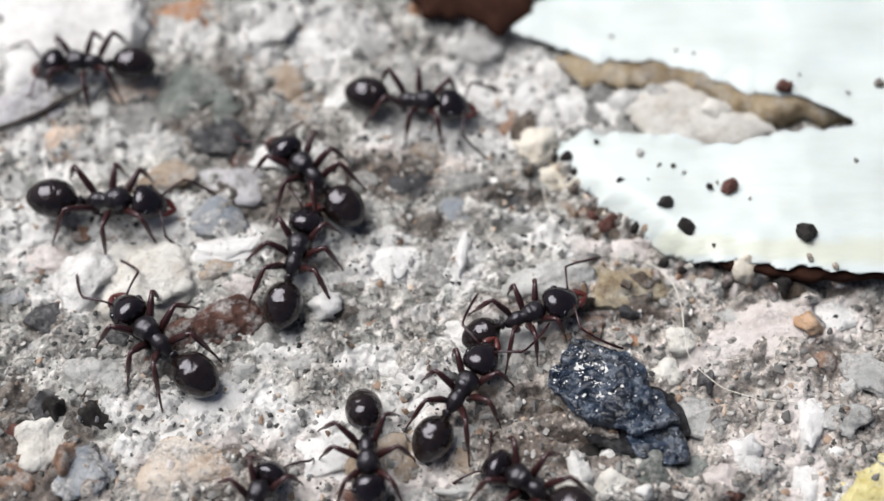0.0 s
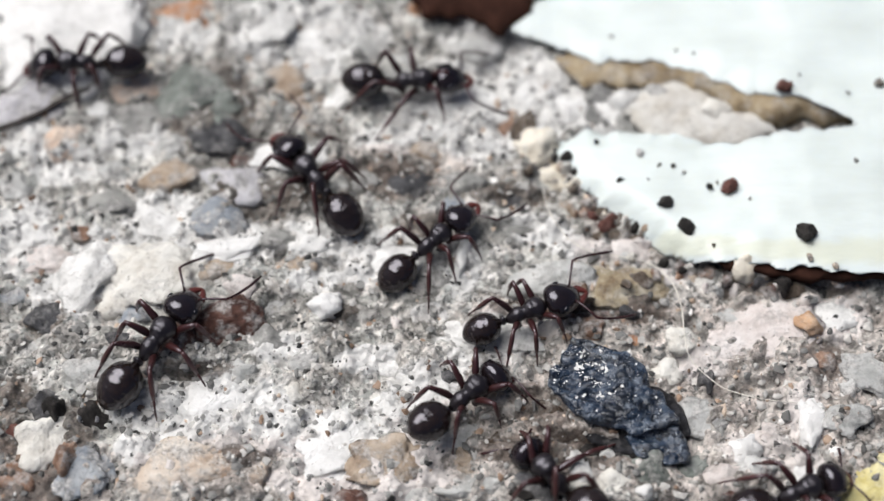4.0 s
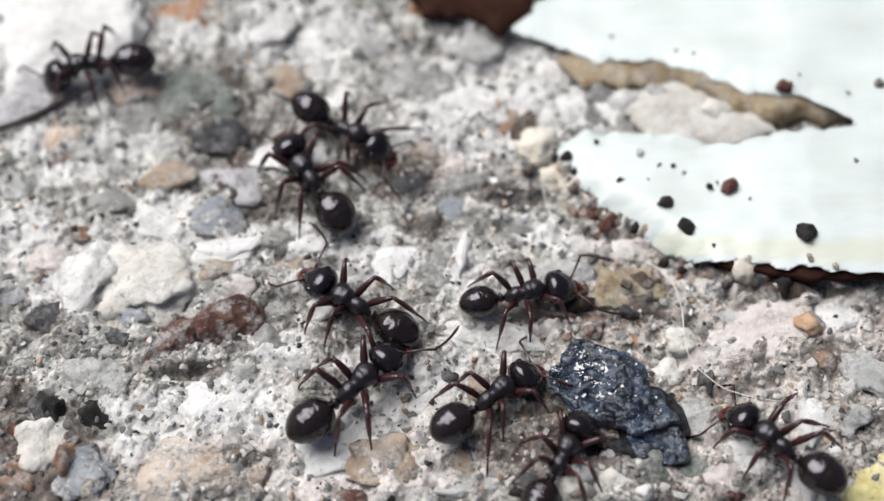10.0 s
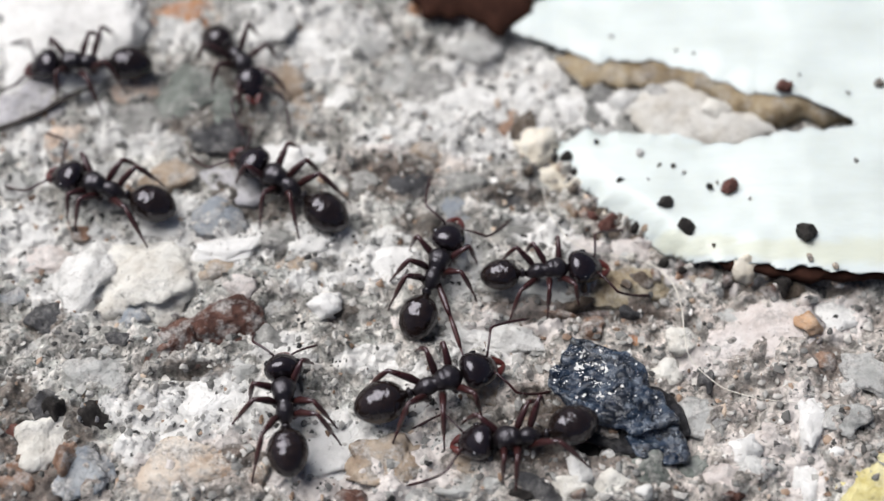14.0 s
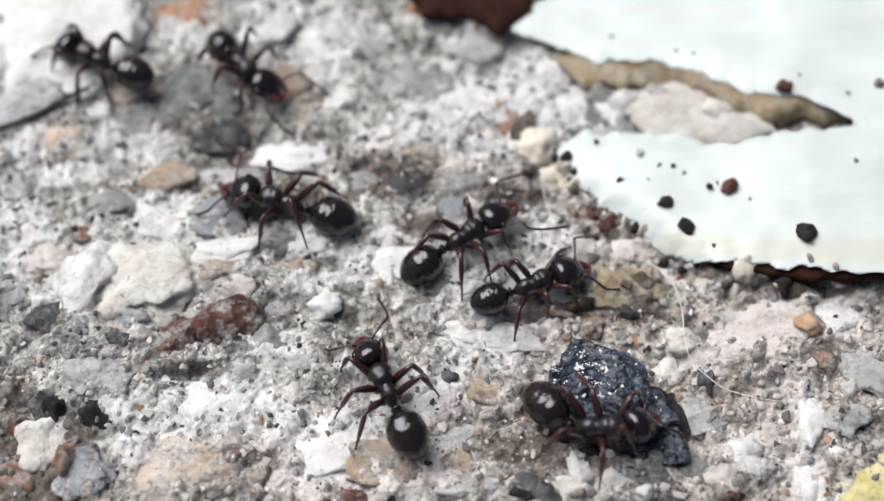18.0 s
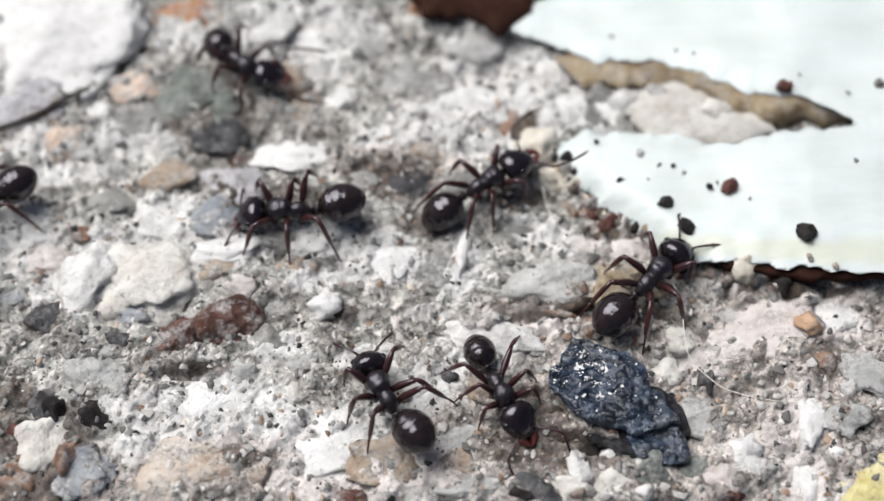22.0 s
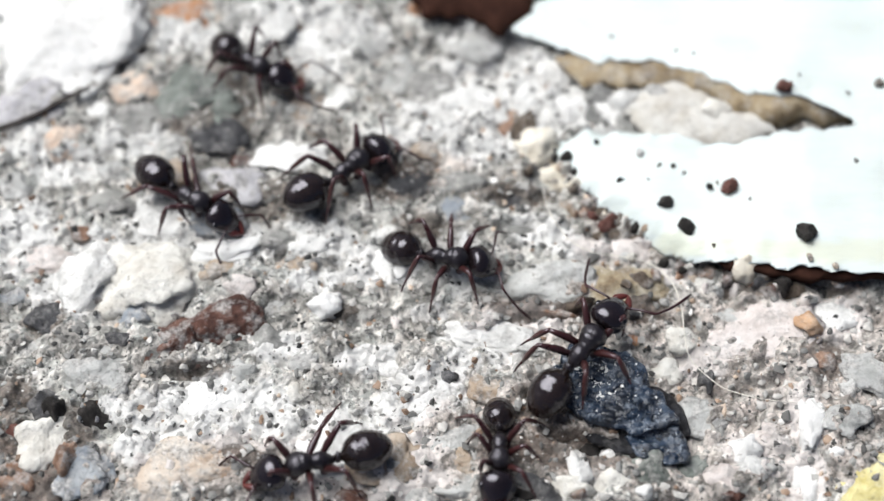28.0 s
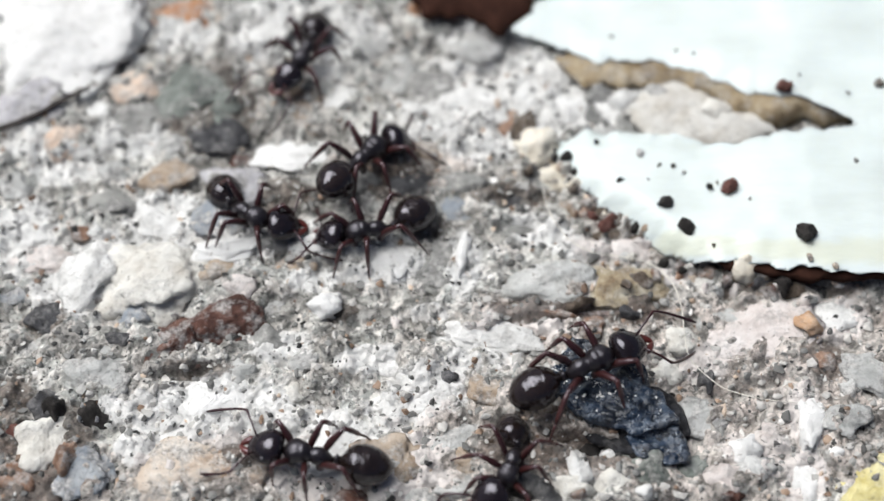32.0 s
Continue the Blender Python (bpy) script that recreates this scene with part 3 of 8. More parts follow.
stone(-16.83, -8.13, 1.02, 1.71, 1.10, -0, "soil", "small black glossy stone", "stone", sink=0.25)
stone(-15.34, -8.32, 2.23, 1.79, 0.88, -0, "soil", "black glittering stone in the concrete", "stone", sink=0.25)
stone(-15.56, -8.13, 0.43, 0.35, 1.10, -0, "white", "tiny white quartz bit on black stone", "stone")
stone(-14.97, -8.56, 0.36, 0.35, 1.10, -0, "lilac", "tiny lilac quartz bit on black stone", "stone")
stone(-15.70, -8.67, 0.30, 0.28, 1.02, -0, "white", "tiny white quartz bit on black stone", "stone")
stone(-17.07, -9.83, 3.61, 3.18, 0.88, 35, "cream", "broken cream stone with a sharp edge", "stone", level=4, sink=0.25)
stone(-15.29, -11.03, 2.86, 2.47, 0.42, -20, "blue", "blue-grey speckled stone in the concrete", "stone", level=4)
stone(-11.20, -11.13, 7.75, 3.29, 0.68, 12, "sandy", "large tan and orange sandstone in concrete", "stone", level=4)
stone(-18.09, -11.33, 2.38, 1.71, 0.42, -0, "brown", "dark brown stone in the concrete", "stone")
stone(-11.78, -9.31, 3.86, 3.24, 0.34, 20, "lime", "chalky white crust in the concrete", "lime_crust", level=4, sink=0.25)
stone(-9.99, -7.70, 3.06, 3.75, 0.42, -10, "lime", "thin white lime crust", "lime_crust", sink=0.25)
stone(-8.80, -6.29, 1.36, 1.20, 0.34, -0, "pale", "bluish grey smooth pebble", "pebble")
stone(-5.15, -2.95, 1.75, 1.35, 0.62, 12, "lime", "small white pebble casting a shadow", "pebble", sink=0.1, lift=0.35)
# the pebble's cast shadow, added as a black lump at its lower right
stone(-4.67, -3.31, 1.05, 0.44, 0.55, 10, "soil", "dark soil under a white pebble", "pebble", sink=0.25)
stone(-2.89, -0.86, 3.99, 2.21, 0.42, 14, "lime", "flat glossy white lime patch", "stone", level=4, sink=0.25)
stone(-0.49, -0.92, 3.32, 3.09, 0.34, -0, "grey", "rough grey aggregate stone", "stone", level=4)
stone(0.93, -0.33, 0.62, 2.3, 0.36, -10, "lime", "curved white chip in the concrete", "stone", sink=0.25)
stone(-6.49, -0.92, 1.92, 1.25, 0.42, -0, "tan", "small tan pebble in the concrete", "pebble")
stone(4.95, -1.45, 4.6, 2.3, 0.72, 4, "quartz", "pale translucent quartz stone", "stone", level=4)
stone(8.15, -1.75, 4.3, 2.75, 0.62, -6, "amber", "yellowish amber coloured stone", "stone", level=4, sink=0.25)
stone(9.05, -1.62, 1.1, 0.9, 0.22, -10, "mud", "dark brown edge of an amber stone", "stone", sink=0.1, lift=0.42)
stone(8.35, -1.95, 0.6, 0.5, 0.16, 25, "mud", "dark brown spot on an amber stone", "crumb", sink=0.1, lift=0.42)
stone(9.75, -1.35, 0.5, 0.7, 0.2, 5, "brown", "brown spot on an amber stone", "crumb", sink=0.1, lift=0.4)
stone(7.01, -3.08, 2.21, 0.65, 0.77, 4, "rust", "dark red-brown crumbs below an amber stone", "crumb", sink=0.25)
stone(8.53, -3.14, 1.40, 0.73, 0.77, -10, "dark", "dark crumbs below an amber stone", "crumb", sink=0.25)
stone(5.05, -3.05, 2.6, 0.7, 0.6, -14, "brown", "brown rim below a quartz stone", "crumb")
stone(6.35, -2.75, 1.5, 0.8, 0.7, 20, "mud", "dark brown crumb below a quartz stone", "crumb", sink=0.25)
stone(8.61, -4.50, 0.94, 0.93, 0.42, -0, "orange", "tiny orange stone in the concrete", "stone")
stone(14.55, -4.55, 5.6, 3.5, 0.46, 10, "pink", "flat pale pink stone in concrete", "stone", level=4)
stone(16.35, -4.0, 1.4, 1.05, 0.42, -20, "ochre", "orange tan pebble in the concrete", "pebble", sink=0.25, lift=0.15)
stone(15.95, -8.78, 1.35, 3.5, 0.60, -4, "lime", "white chalky dropping in the concrete", "stone", sink=0.25)
stone(15.7, -11.39, 1.55, 3.0, 0.60, 6, "lime", "lower white chalky dropping", "stone", sink=0.25)
stone(18.45, -11.75, 3.4, 3.9, 0.51, -0, "yellow", "patch of bright yellow lichen", "lichen_patch", level=4)
stone(13.04, -9.88, 1.54, 1.61, 0.77, -0, "lime", "small white quartz pebble", "pebble", sink=0.25)
stone(17.00, -10.04, 1.02, 0.97, 0.59, -0, "white", "small pale pebble in the concrete", "pebble")
stone(17.84, -7.11, 0.98, 1.06, 0.51, -0, "pale", "small pale grey pebble", "pebble")
stone(18.85, -6.2, 3.08, 2.83, 0.34, -0, "pale", "pale bluish grey stone", "stone", level=4)
stone(7.32, -10.15, 1.30, 1.15, 0.72, 15, "white", "white quartz crumb beside dark earth", "crumb", sink=0.25, lift=0.2)
stone(8.82, -10.72, 2.99, 2.40, 0.55, -0, "green", "greenish grey stone in the concrete", "stone", level=4)
stone(-4.83, -9.62, 4.69, 3.70, 0.34, 20, "lime", "rough white lime crust", "lime_crust", level=4, sink=0.25)
stone(-0.64, -7.38, 3.67, 2.95, 0.30, -0, "white", "chalky white crust in the concrete", "lime_crust", level=4)
stone(0.68, -9.41, 3.32, 1.94, 0.34, -0, "pale", "beige grey flat stone", "stone", level=4)
stone(-2.51, -10.35, 3.60, 2.20, 0.42, 6, "tan", "pinkish tan stone in the concrete", "stone", level=4)
stone(1.90, -11.60, 4.0, 1.6, 0.5, 4, "pale", "flat pale grey stone in the concrete", "stone", level=4)
stone(-0.93, -12.00, 2.37, 1.50, 0.42, -0, "pale", "pale grey stone in the concrete", "stone")
stone(-3.79, -12.10, 1.48, 1.36, 0.55, -0, "rust", "small dark red stone", "stone", sink=0.25)
stone(5.60, -11.80, 1.9, 1.25, 0.66, 10, "cream", "cream pebble with an ochre patch", "pebble", sink=0.1)
stone(5.80, -12.15, 0.8, 0.5, 0.30, 20, "brown", "brown patch on a cream pebble", "crumb", sink=0.2, lift=0.28)
stone(5.85, -10.95, 1.2, 1.6, 0.36, 20, "white", "upright white lime lump in the concrete", "lime_crust", sink=0.3)
stone(7.25, -11.55, 2.2, 1.5, 0.60, -8, "cream", "knobbly cream lump in the concrete", "stone", sink=0.3, rough=0.26)
stone(8.62, -11.98, 0.85, 0.8, 0.50, 30, "white", "small white quartz lump in the concrete", "crumb", sink=0.3)
stone(0.80, -10.30, 2.3, 1.25, 0.42, -4, "tan", "beige brown flat stone in the concrete", "stone", sink=0.35)
stone(10.45, -11.05, 2.1, 1.9, 0.45, 20, "green", "grey-green lump beside the broken slate", "stone", sink=0.3)
stone(4.55, -8.15, 2.0, 1.3, 0.24, -15, "mud", "reddish brown earth beside the slate", "crumb", sink=0.3)
stone(3.35, -12.05, 1.3, 0.7, 0.40, -25, "soil", "dark earth beside a splinter of bark", "crumb", sink=0.3)
stone(12.35, -11.95, 0.9, 0.8, 0.36, 10, "rust", "small dark red stone in the concrete", "stone", sink=0.3)
stone(2.25, -9.55, 0.8, 0.9, 0.36, 25, "mud", "dark brown earth beside a beige stone", "crumb", sink=0.3)
# soil whose black includes the shade of the slate above it
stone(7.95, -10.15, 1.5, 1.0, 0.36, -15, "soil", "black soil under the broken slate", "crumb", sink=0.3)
stone(-1.70, 3.65, 2.57, 2.36, 0.66, -0, "dark", "dark bluish stone in the concrete", "stone", sink=0.25)
stone(3.28, 3.09, 4.07, 1.5, 0.75, 8, "dark", "dark grey ridge of stone", "stone", level=4)
stone(7.71, 1.79, 2.93, 1.72, 0.42, -20, "brown", "dark brown earthy crumb", "crumb")
stone(0.17, 13.40, 3.15, 2.01, 0.51, -0, "grey", "blurred grey stone in the concrete", "stone")
stone(1.70, 11.65, 3.12, 1.99, 0.42, -0, "pale", "pale grey lump in the concrete", "stone")
stone(-5.03, 8.31, 3.05, 2.96, 0.42, -0, "white", "whitish rounded stone in the concrete", "stone")
stone(-6.49, 7.85, 2.37, 2.72, 0.34, -0, "tan", "beige olive stone in the concrete", "stone")
stone(-7.83, 9.66, 2.94, 3.14, 0.42, -0, "tan", "brownish tan stone in the concrete", "stone")
stone(-0.59, 5.56, 2.00, 1.69, 0.42, -0, "tan", "tan stone in the concrete", "stone")
stone(-6.29, 12.52, 3.48, 3.60, 0.42, -20, "white", "whitish stone in the concrete", "stone", level=4)
stone(-3.76, 12.28, 2.09, 2.40, 0.42, -0, "pale", "pale stone in the concrete", "stone")
stone(1.26, 7.98, 5.42, 3.11, 0.34, 10, "white", "white lime patch in the concrete", "lime_crust", level=4)
stone(7.25, 7.85, 1.35, 1.55, 0.42, -0, "grey", "grey pebble in the concrete", "pebble")
stone(9.19, 7.39, 1.69, 2.33, 0.42, -0, "grey", "grey pebble in the concrete", "pebble")
stone(5.43, 10.27, 3.09, 2.76, 0.42, -0, "white", "white pebble in the concrete", "pebble")
stone(11.35, 7.92, 5.07, 2.33, 0.34, -12, "white", "whitish rounded stone in the concrete", "stone", level=4)
stone(6.76, 9.08, 2.04, 1.57, 0.34, -0, "white", "white pebble in the concrete", "pebble")
stone(4.49, 5.55, 2.00, 2.00, 0.99, -0, "shred", "cream coconut crumb in the concrete", "crumb", sink=0.25, lift=0.45)
stone(13.71, -1.20, 1.41, 1.32, 0.85, -0, "shred", "cream coconut crumb in the concrete", "crumb", lift=0.75)
stone(5.36, 4.19, 1.98, 1.52, 0.55, -0, "shred", "cream crumb in the concrete", "crumb", sink=0.25)
stone(8.99, 0.33, 2.90, 2.59, 0.42, -0, "pink", "pinkish beige stone in the concrete", "stone")
stone(4.27, 8.58, 2.04, 2.34, 0.42, -0, "white", "white pebble in the concrete", "pebble")
stone(3.28, 7.09, 1.35, 1.93, 0.42, -0, "brown", "brown stained stone in the concrete", "stone")
stone(-0.66, 9.25, 3.07, 2.35, 0.34, -0, "grey", "grey stone in the concrete", "stone")
stone(-2.33, 10.27, 3.43, 2.76, 0.34, -0, "pale", "pale stone in the concrete", "stone", level=4)
stone(-9.99, 13.40, 3.15, 2.41, 0.34, -0, "grey", "grey stone in the concrete", "stone")
stone(-15.32, 13.05, 2.79, 2.81, 0.34, -0, "pale", "pale stone in the concrete", "stone")
stone(-8.56, 13.05, 2.44, 2.81, 0.34, -0, "white", "white stone in the concrete", "stone")
stone(1.91, -4.33, 4.69, 1.80, 0.26, -8, "white", "pale lime patch in the concrete", "lime_crust", level=4)
stone(9.85, -6.15, 1.85, 1.56, 0.55, -0, "cream", "beige crumb in the concrete", "crumb", sink=0.25)
stone(16.87, -5.73, 1.24, 1.07, 0.34, -0, "brown", "brown stone in the concrete", "stone")
stone(11.69, -6.51, 0.89, 1.18, 0.44, -0, "dark", "small dark stone in the concrete", "stone", sink=0.25)
stone(0.27, -6.42, 1.03, 0.71, 0.44, -20, "dark", "small black flake in the concrete", "stone", sink=0.25)
stone(11.12, -0.74, 0.96, 0.88, 0.77, -0, "rust", "dark red earthy clod below the rind", "stone", sink=0.25)
stone(12.14, -1.22, 1.08, 0.88, 0.68, -0, "brown", "brown earthy clod below the rind", "stone")
stone(12.93, -1.57, 0.95, 0.73, 0.77, -0, "rust", "dark red earthy clod below the rind", "stone", sink=0.25)
stone(14.50, -1.86, 1.20, 0.98, 0.88, -0, "dark", "black earthy clod below the rind", "stone", sink=0.25)
stone(15.34, -2.09, 1.06, 1.05, 0.88, -0, "soil", "black soil clod below the rind", "stone", sink=0.25)
stone(14.85, -2.39, 0.76, 0.65, 0.66, -0, "rust", "red earthy clod below the rind", "stone", sink=0.25)
stone(16.82, -2.15, 1.41, 0.81, 0.77, -0, "dark", "dark earthy clod below the rind", "stone", sink=0.25)
stone(13.46, -1.98, 0.83, 0.73, 0.59, -0, "pink", "pinkish crumb below the rind", "crumb")
stone(5.76, 4.29, 0.99, 0.91, 0.59, -0, "tan", "tan crumb beside the coconut edge", "crumb")
stone(6.32, 3.65, 1.12, 0.98, 0.77, -20, "shred", "cream crumb beside the coconut edge", "crumb", sink=0.25)
stone(7.03, 2.90, 1.18, 0.98, 0.68, -0, "brown", "brown crumb beside the coconut edge", "crumb")
stone(7.59, 2.41, 1.31, 1.05, 0.88, -0, "rust", "dark red crumb beside the coconut edge", "crumb", sink=0.25)
stone(8.24, 1.85, 1.17, 0.97, 0.68, -0, "pink", "pinkish crumb beside the coconut edge", "crumb")
stone(8.73, 1.18, 1.10, 0.97, 0.68, -0, "brown", "brown crumb beside the coconut edge", "crumb")
stone(9.31, 0.51, 1.16, 0.96, 0.68, -0, "pink", "pale pink crumb beside the coconut edge", "crumb")
stone(9.95, -0.15, 1.09, 0.89, 0.68, -0, "tan", "tan crumb beside the coconut edge", "crumb")
stone(6.73, 2.10, 0.98, 0.90, 0.59, -0, "brown", "brown crumb beside the coconut edge", "crumb")
stone(7.87, 1.30, 0.97, 0.82, 0.59, -0, "tan", "tan crumb beside the coconut edge", "crumb")
stone(5.05, 5.56, 1.13, 1.00, 0.88, -0, "shred", "cream crumb beside the coconut edge", "crumb", sink=0.25)
stone(4.92, 6.34, 0.97, 0.94, 0.85, -0, "lime", "white bead-like crumb beside the coconut edge", "crumb", sink=0.25)
stone(15.77, -1.89, 2.12, 1.46, 0.55, -10, "dark", "dark earthy clod in the concrete", "stone", sink=0.25)
stone(14.28, -1.45, 1.91, 1.46, 0.42, -0, "brown", "brown earthy clod in the concrete", "stone")
stone(4.09, -11.80, 2.97, 1.29, 0.66, -35, "dark", "dark splinter of bark", "stone", sink=0.25)
stone(12.14, -11.33, 1.79, 1.71, 0.42, -0, "pink", "pinkish pebble in the concrete", "pebble")
stone(13.39, -10.82, 1.79, 1.37, 0.42, -0, "pale", "pale pebble in the concrete", "pebble")
stone(9.89, -9.25, 1.21, 2.08, 0.26, -0, "pale", "pale pebble in the concrete", "pebble")
stone(6.18, 8.25, 2.37, 2.34, 0.42, -0, "white", "white limestone pebble in the concrete", "pebble")
stone(8.12, 8.75, 2.04, 1.56, 0.42, -0, "pale", "pale grey pebble in the concrete", "pebble")
stone(12.67, 7.42, 3.04, 1.94, 0.44, -6, "cream", "cream rounded pebble in the concrete", "pebble", sink=0.25)
stone(14.25, 6.76, 2.02, 1.54, 0.34, -0, "white", "whitish pebble in the concrete", "pebble")
stone(10.26, 7.92, 1.69, 1.56, 0.34, -0, "white", "whitish pebble in the concrete", "pebble")
stone(10.25, 7.75, 10.14, 3.26, 0.26, -4, "white", "broad whitish lime ground in the notch", "stone", level=4)
stone(8.88, 8.40, 2.04, 1.49, 0.77, -10, "white", "whitish rounded pebble against the rind", "pebble", lift=0.3)
stone(10.25, 8.60, 1.70, 1.33, 0.85, 8, "pale", "pale grey pebble against the rind", "pebble", lift=0.3)
stone(11.64, 8.13, 2.24, 1.40, 0.77, -8, "white", "whitish rounded pebble against the rind", "pebble", lift=0.3)
stone(12.94, 7.47, 2.03, 1.32, 0.88, -14, "cream", "cream pebble against the rind", "pebble", sink=0.25, lift=0.3)
stone(14.05, 6.81, 1.55, 1.08, 0.68, -10, "white", "whitish pebble against the rind", "pebble", lift=0.3)
stone(7.54, 8.86, 1.50, 1.41, 0.77, -0, "grey", "dark grey pebble against the rind", "pebble", lift=0.3)
stone(7.48, 6.76, 3.02, 1.16, 0.26, -0, "pale", "pale mortar beside the coconut", "stone")
# soil coloured black for the shadowed gap at the slate's front edge
stone(6.45, -10.10, 1.5, 1.0, 0.32, -20, "soil", "black soil crumb by the slate", "crumb", sink=0.3)
stone(-18.46, -9.38, 1.81, 1.73, 0.42, -0, "clay", "dark red clay lump", "stone")
stone(9.96, -8.19, 1.35, 2.33, 0.44, -20, "soil", "black soil beside the slate", "stone", sink=0.25)
stone(-10.6, 7.9, 1.8, 2.6, 0.36, -0, "green", "dark grey stone in the concrete", "stone", sink=0.25)
stone(15.49, -2.18, 2.85, 0.87, 0.34, -5, "earth", "brown earth below the coconut", "stone")
stone(13.25, -1.45, 1.91, 1.10, 0.34, -0, "earth", "brown earth below the coconut", "stone")
stone(8.00, 1.24, 2.27, 1.86, 0.30, -0, "earth", "brown earth beside the coconut", "stone")
stone(3.95, 6.76, 1.34, 1.93, 0.34, -0, "earth", "brown earth beside the coconut", "stone")
stone(-2.12, -3.77, 1.07, 1.01, 0.42, -0, "pink", "small pinkish pebble in the concrete", "pebble")
stone(-6.09, -5.73, 1.55, 1.42, 0.34, -0, "pale", "pale grey lump of cement", "stone")
stone(-7.89, -4.62, 1.87, 1.58, 0.34, -0, "grey", "grey lump of cement", "stone")
stone(2.37, -7.11, 2.76, 1.76, 0.30, -0, "tan", "brownish stain of crumbly mortar", "crumb")
stone(-2.10, -5.73, 1.86, 1.78, 0.26, -0, "white", "white lime crust in the concrete", "lime_crust")
stone(3.67, -4.62, 1.87, 2.51, 0.26, -0, "white", "white lime crust in the concrete", "lime_crust")
stone(12.57, -3.48, 2.51, 1.44, 0.30, -0, "pale", "pale cement lump in the concrete", "stone")
stone(17.63, -3.48, 2.51, 1.44, 0.30, -0, "white", "whitish cement lump in the concrete", "stone")
stone(17.52, -8.59, 2.43, 1.74, 0.30, -0, "pale", "pale cement lump in the concrete", "stone")
stone(11.18, -8.32, 2.74, 2.10, 0.30, -0, "pale", "pale cement lump in the concrete", "stone")
stone(14.30, -8.99, 1.51, 1.39, 0.34, -0, "pink", "pinkish pebble in the concrete", "pebble")
stone(10.71, -4.62, 1.56, 1.43, 0.39, -0, "cream", "cream grain in the concrete", "stone", sink=0.25)
stone(-18.17, -4.90, 2.49, 2.15, 0.34, -0, "pale", "pale cement lump in the concrete", "stone")
stone(-19.31, -1.89, 2.54, 1.82, 0.34, -0, "blue", "bluish grey stone in the concrete", "stone")
stone(-18.89, 0.94, 2.26, 1.49, 0.34, -0, "white", "white lime crust in the concrete", "lime_crust")
stone(-20.26, 3.40, 1.97, 1.89, 0.34, -0, "pale", "pale cement lump in the concrete", "stone")
stone(-15.65, 2.47, 2.61, 1.73, 0.34, -0, "grey", "grey cement lump in the concrete", "stone")
stone(-15.58, 4.35, 2.32, 1.52, 0.34, -0, "pale", "pale cement lump in the concrete", "stone")
stone(-7.64, 0.33, 2.26, 1.48, 0.34, -0, "grey", "grey aggregate stone in the concrete", "stone")
stone(-5.82, 0.33, 1.93, 1.33, 0.34, -0, "white", "white lime crust in the concrete", "lime_crust")
stone(-3.83, 3.72, 1.98, 1.67, 0.34, -0, "grey", "grey aggregate stone in the concrete", "stone")
stone(0.96, 3.72, 2.31, 1.36, 0.34, -0, "grey", "grey aggregate stone in the concrete", "stone")
stone(0.42, 2.16, 2.28, 1.50, 0.30, -0, "blue", "pale bluish stone in the concrete", "stone")
stone(5.96, 2.47, 1.63, 1.88, 0.30, -0, "tan", "tan crumbly mortar in the concrete", "crumb")
stone(3.30, 1.39, 2.60, 1.49, 0.30, -0, "grey", "grey crumbly mortar in the concrete", "crumb")
stone(6.71, -4.05, 1.56, 1.08, 0.30, -0, "brown", "brown crumbly mortar in the concrete", "crumb")
stone(-7.73, -2.91, 1.89, 1.45, 0.30, -0, "pale", "pale cement lump in the concrete", "stone")
stone(-6.51, -7.38, 1.35, 1.27, 0.44, -0, "cream", "small cream grain in the concrete", "stone", sink=0.25)
stone(-13.78, -3.48, 1.57, 1.30, 0.30, -0, "blue", "bluish cement lump in the concrete", "stone")
stone(6.13, 2.10, 0.55, 0.49, 0.68, 29, "brown", "brown crumb in the rubble by the coconut", "crumb")
stone(8.79, 0.82, 0.71, 0.63, 0.51, 0, "tan", "tan crumb in the rubble by the coconut", "crumb")
stone(11.39, -0.92, 0.89, 0.73, 0.77, -2, "cream", "cream crumb in the rubble by the coconut", "crumb", sink=0.25)
stone(12.03, -1.98, 0.51, 0.80, 0.68, 9, "pink", "pale pink crumb in the rubble by the coconut", "crumb")
stone(5.89, 4.29, 0.86, 0.68, 0.99, -12, "cream", "cream crumb in the rubble by the coconut", "crumb", sink=0.25)
stone(9.21, 0.57, 0.77, 0.45, 0.51, -16, "tan", "tan crumb in the rubble by the coconut", "crumb")
stone(11.51, -1.39, 0.61, 0.59, 0.51, -30, "tan", "tan crumb in the rubble by the coconut", "crumb")
stone(10.67, -0.59, 0.86, 0.85, 0.59, -27, "pale", "pale grey crumb in the rubble by the coconut", "crumb")
stone(6.49, 3.34, 0.62, 0.76, 0.68, -25, "pink", "pale pink crumb in the rubble by the coconut", "crumb")
stone(12.22, -1.77, 0.57, 0.44, 0.51, 13, "pale", "pale grey crumb in the rubble by the coconut", "crumb")
stone(8.32, 1.33, 0.55, 0.63, 0.88, 27, "cream", "cream crumb in the rubble by the coconut", "crumb", sink=0.25)
stone(13.43, -1.74, 0.60, 0.44, 0.51, -21, "brown", "brown crumb in the rubble by the coconut", "crumb")
stone(6.12, 3.37, 0.56, 0.72, 0.55, 7, "cream", "cream crumb in the rubble by the coconut", "crumb", sink=0.25)
stone(5.26, 3.84, 0.53, 0.49, 0.51, -2, "tan", "tan crumb in the rubble by the coconut", "crumb")
stone(10.91, -1.16, 1.02, 0.48, 0.51, 39, "brown", "brown crumb in the rubble by the coconut", "crumb")
stone(7.95, 1.33, 0.65, 0.89, 0.68, 40, "pink", "pale pink crumb in the rubble by the coconut", "crumb")
stone(6.06, 2.38, 0.98, 0.83, 0.68, -25, "tan", "tan crumb in the rubble by the coconut", "crumb")
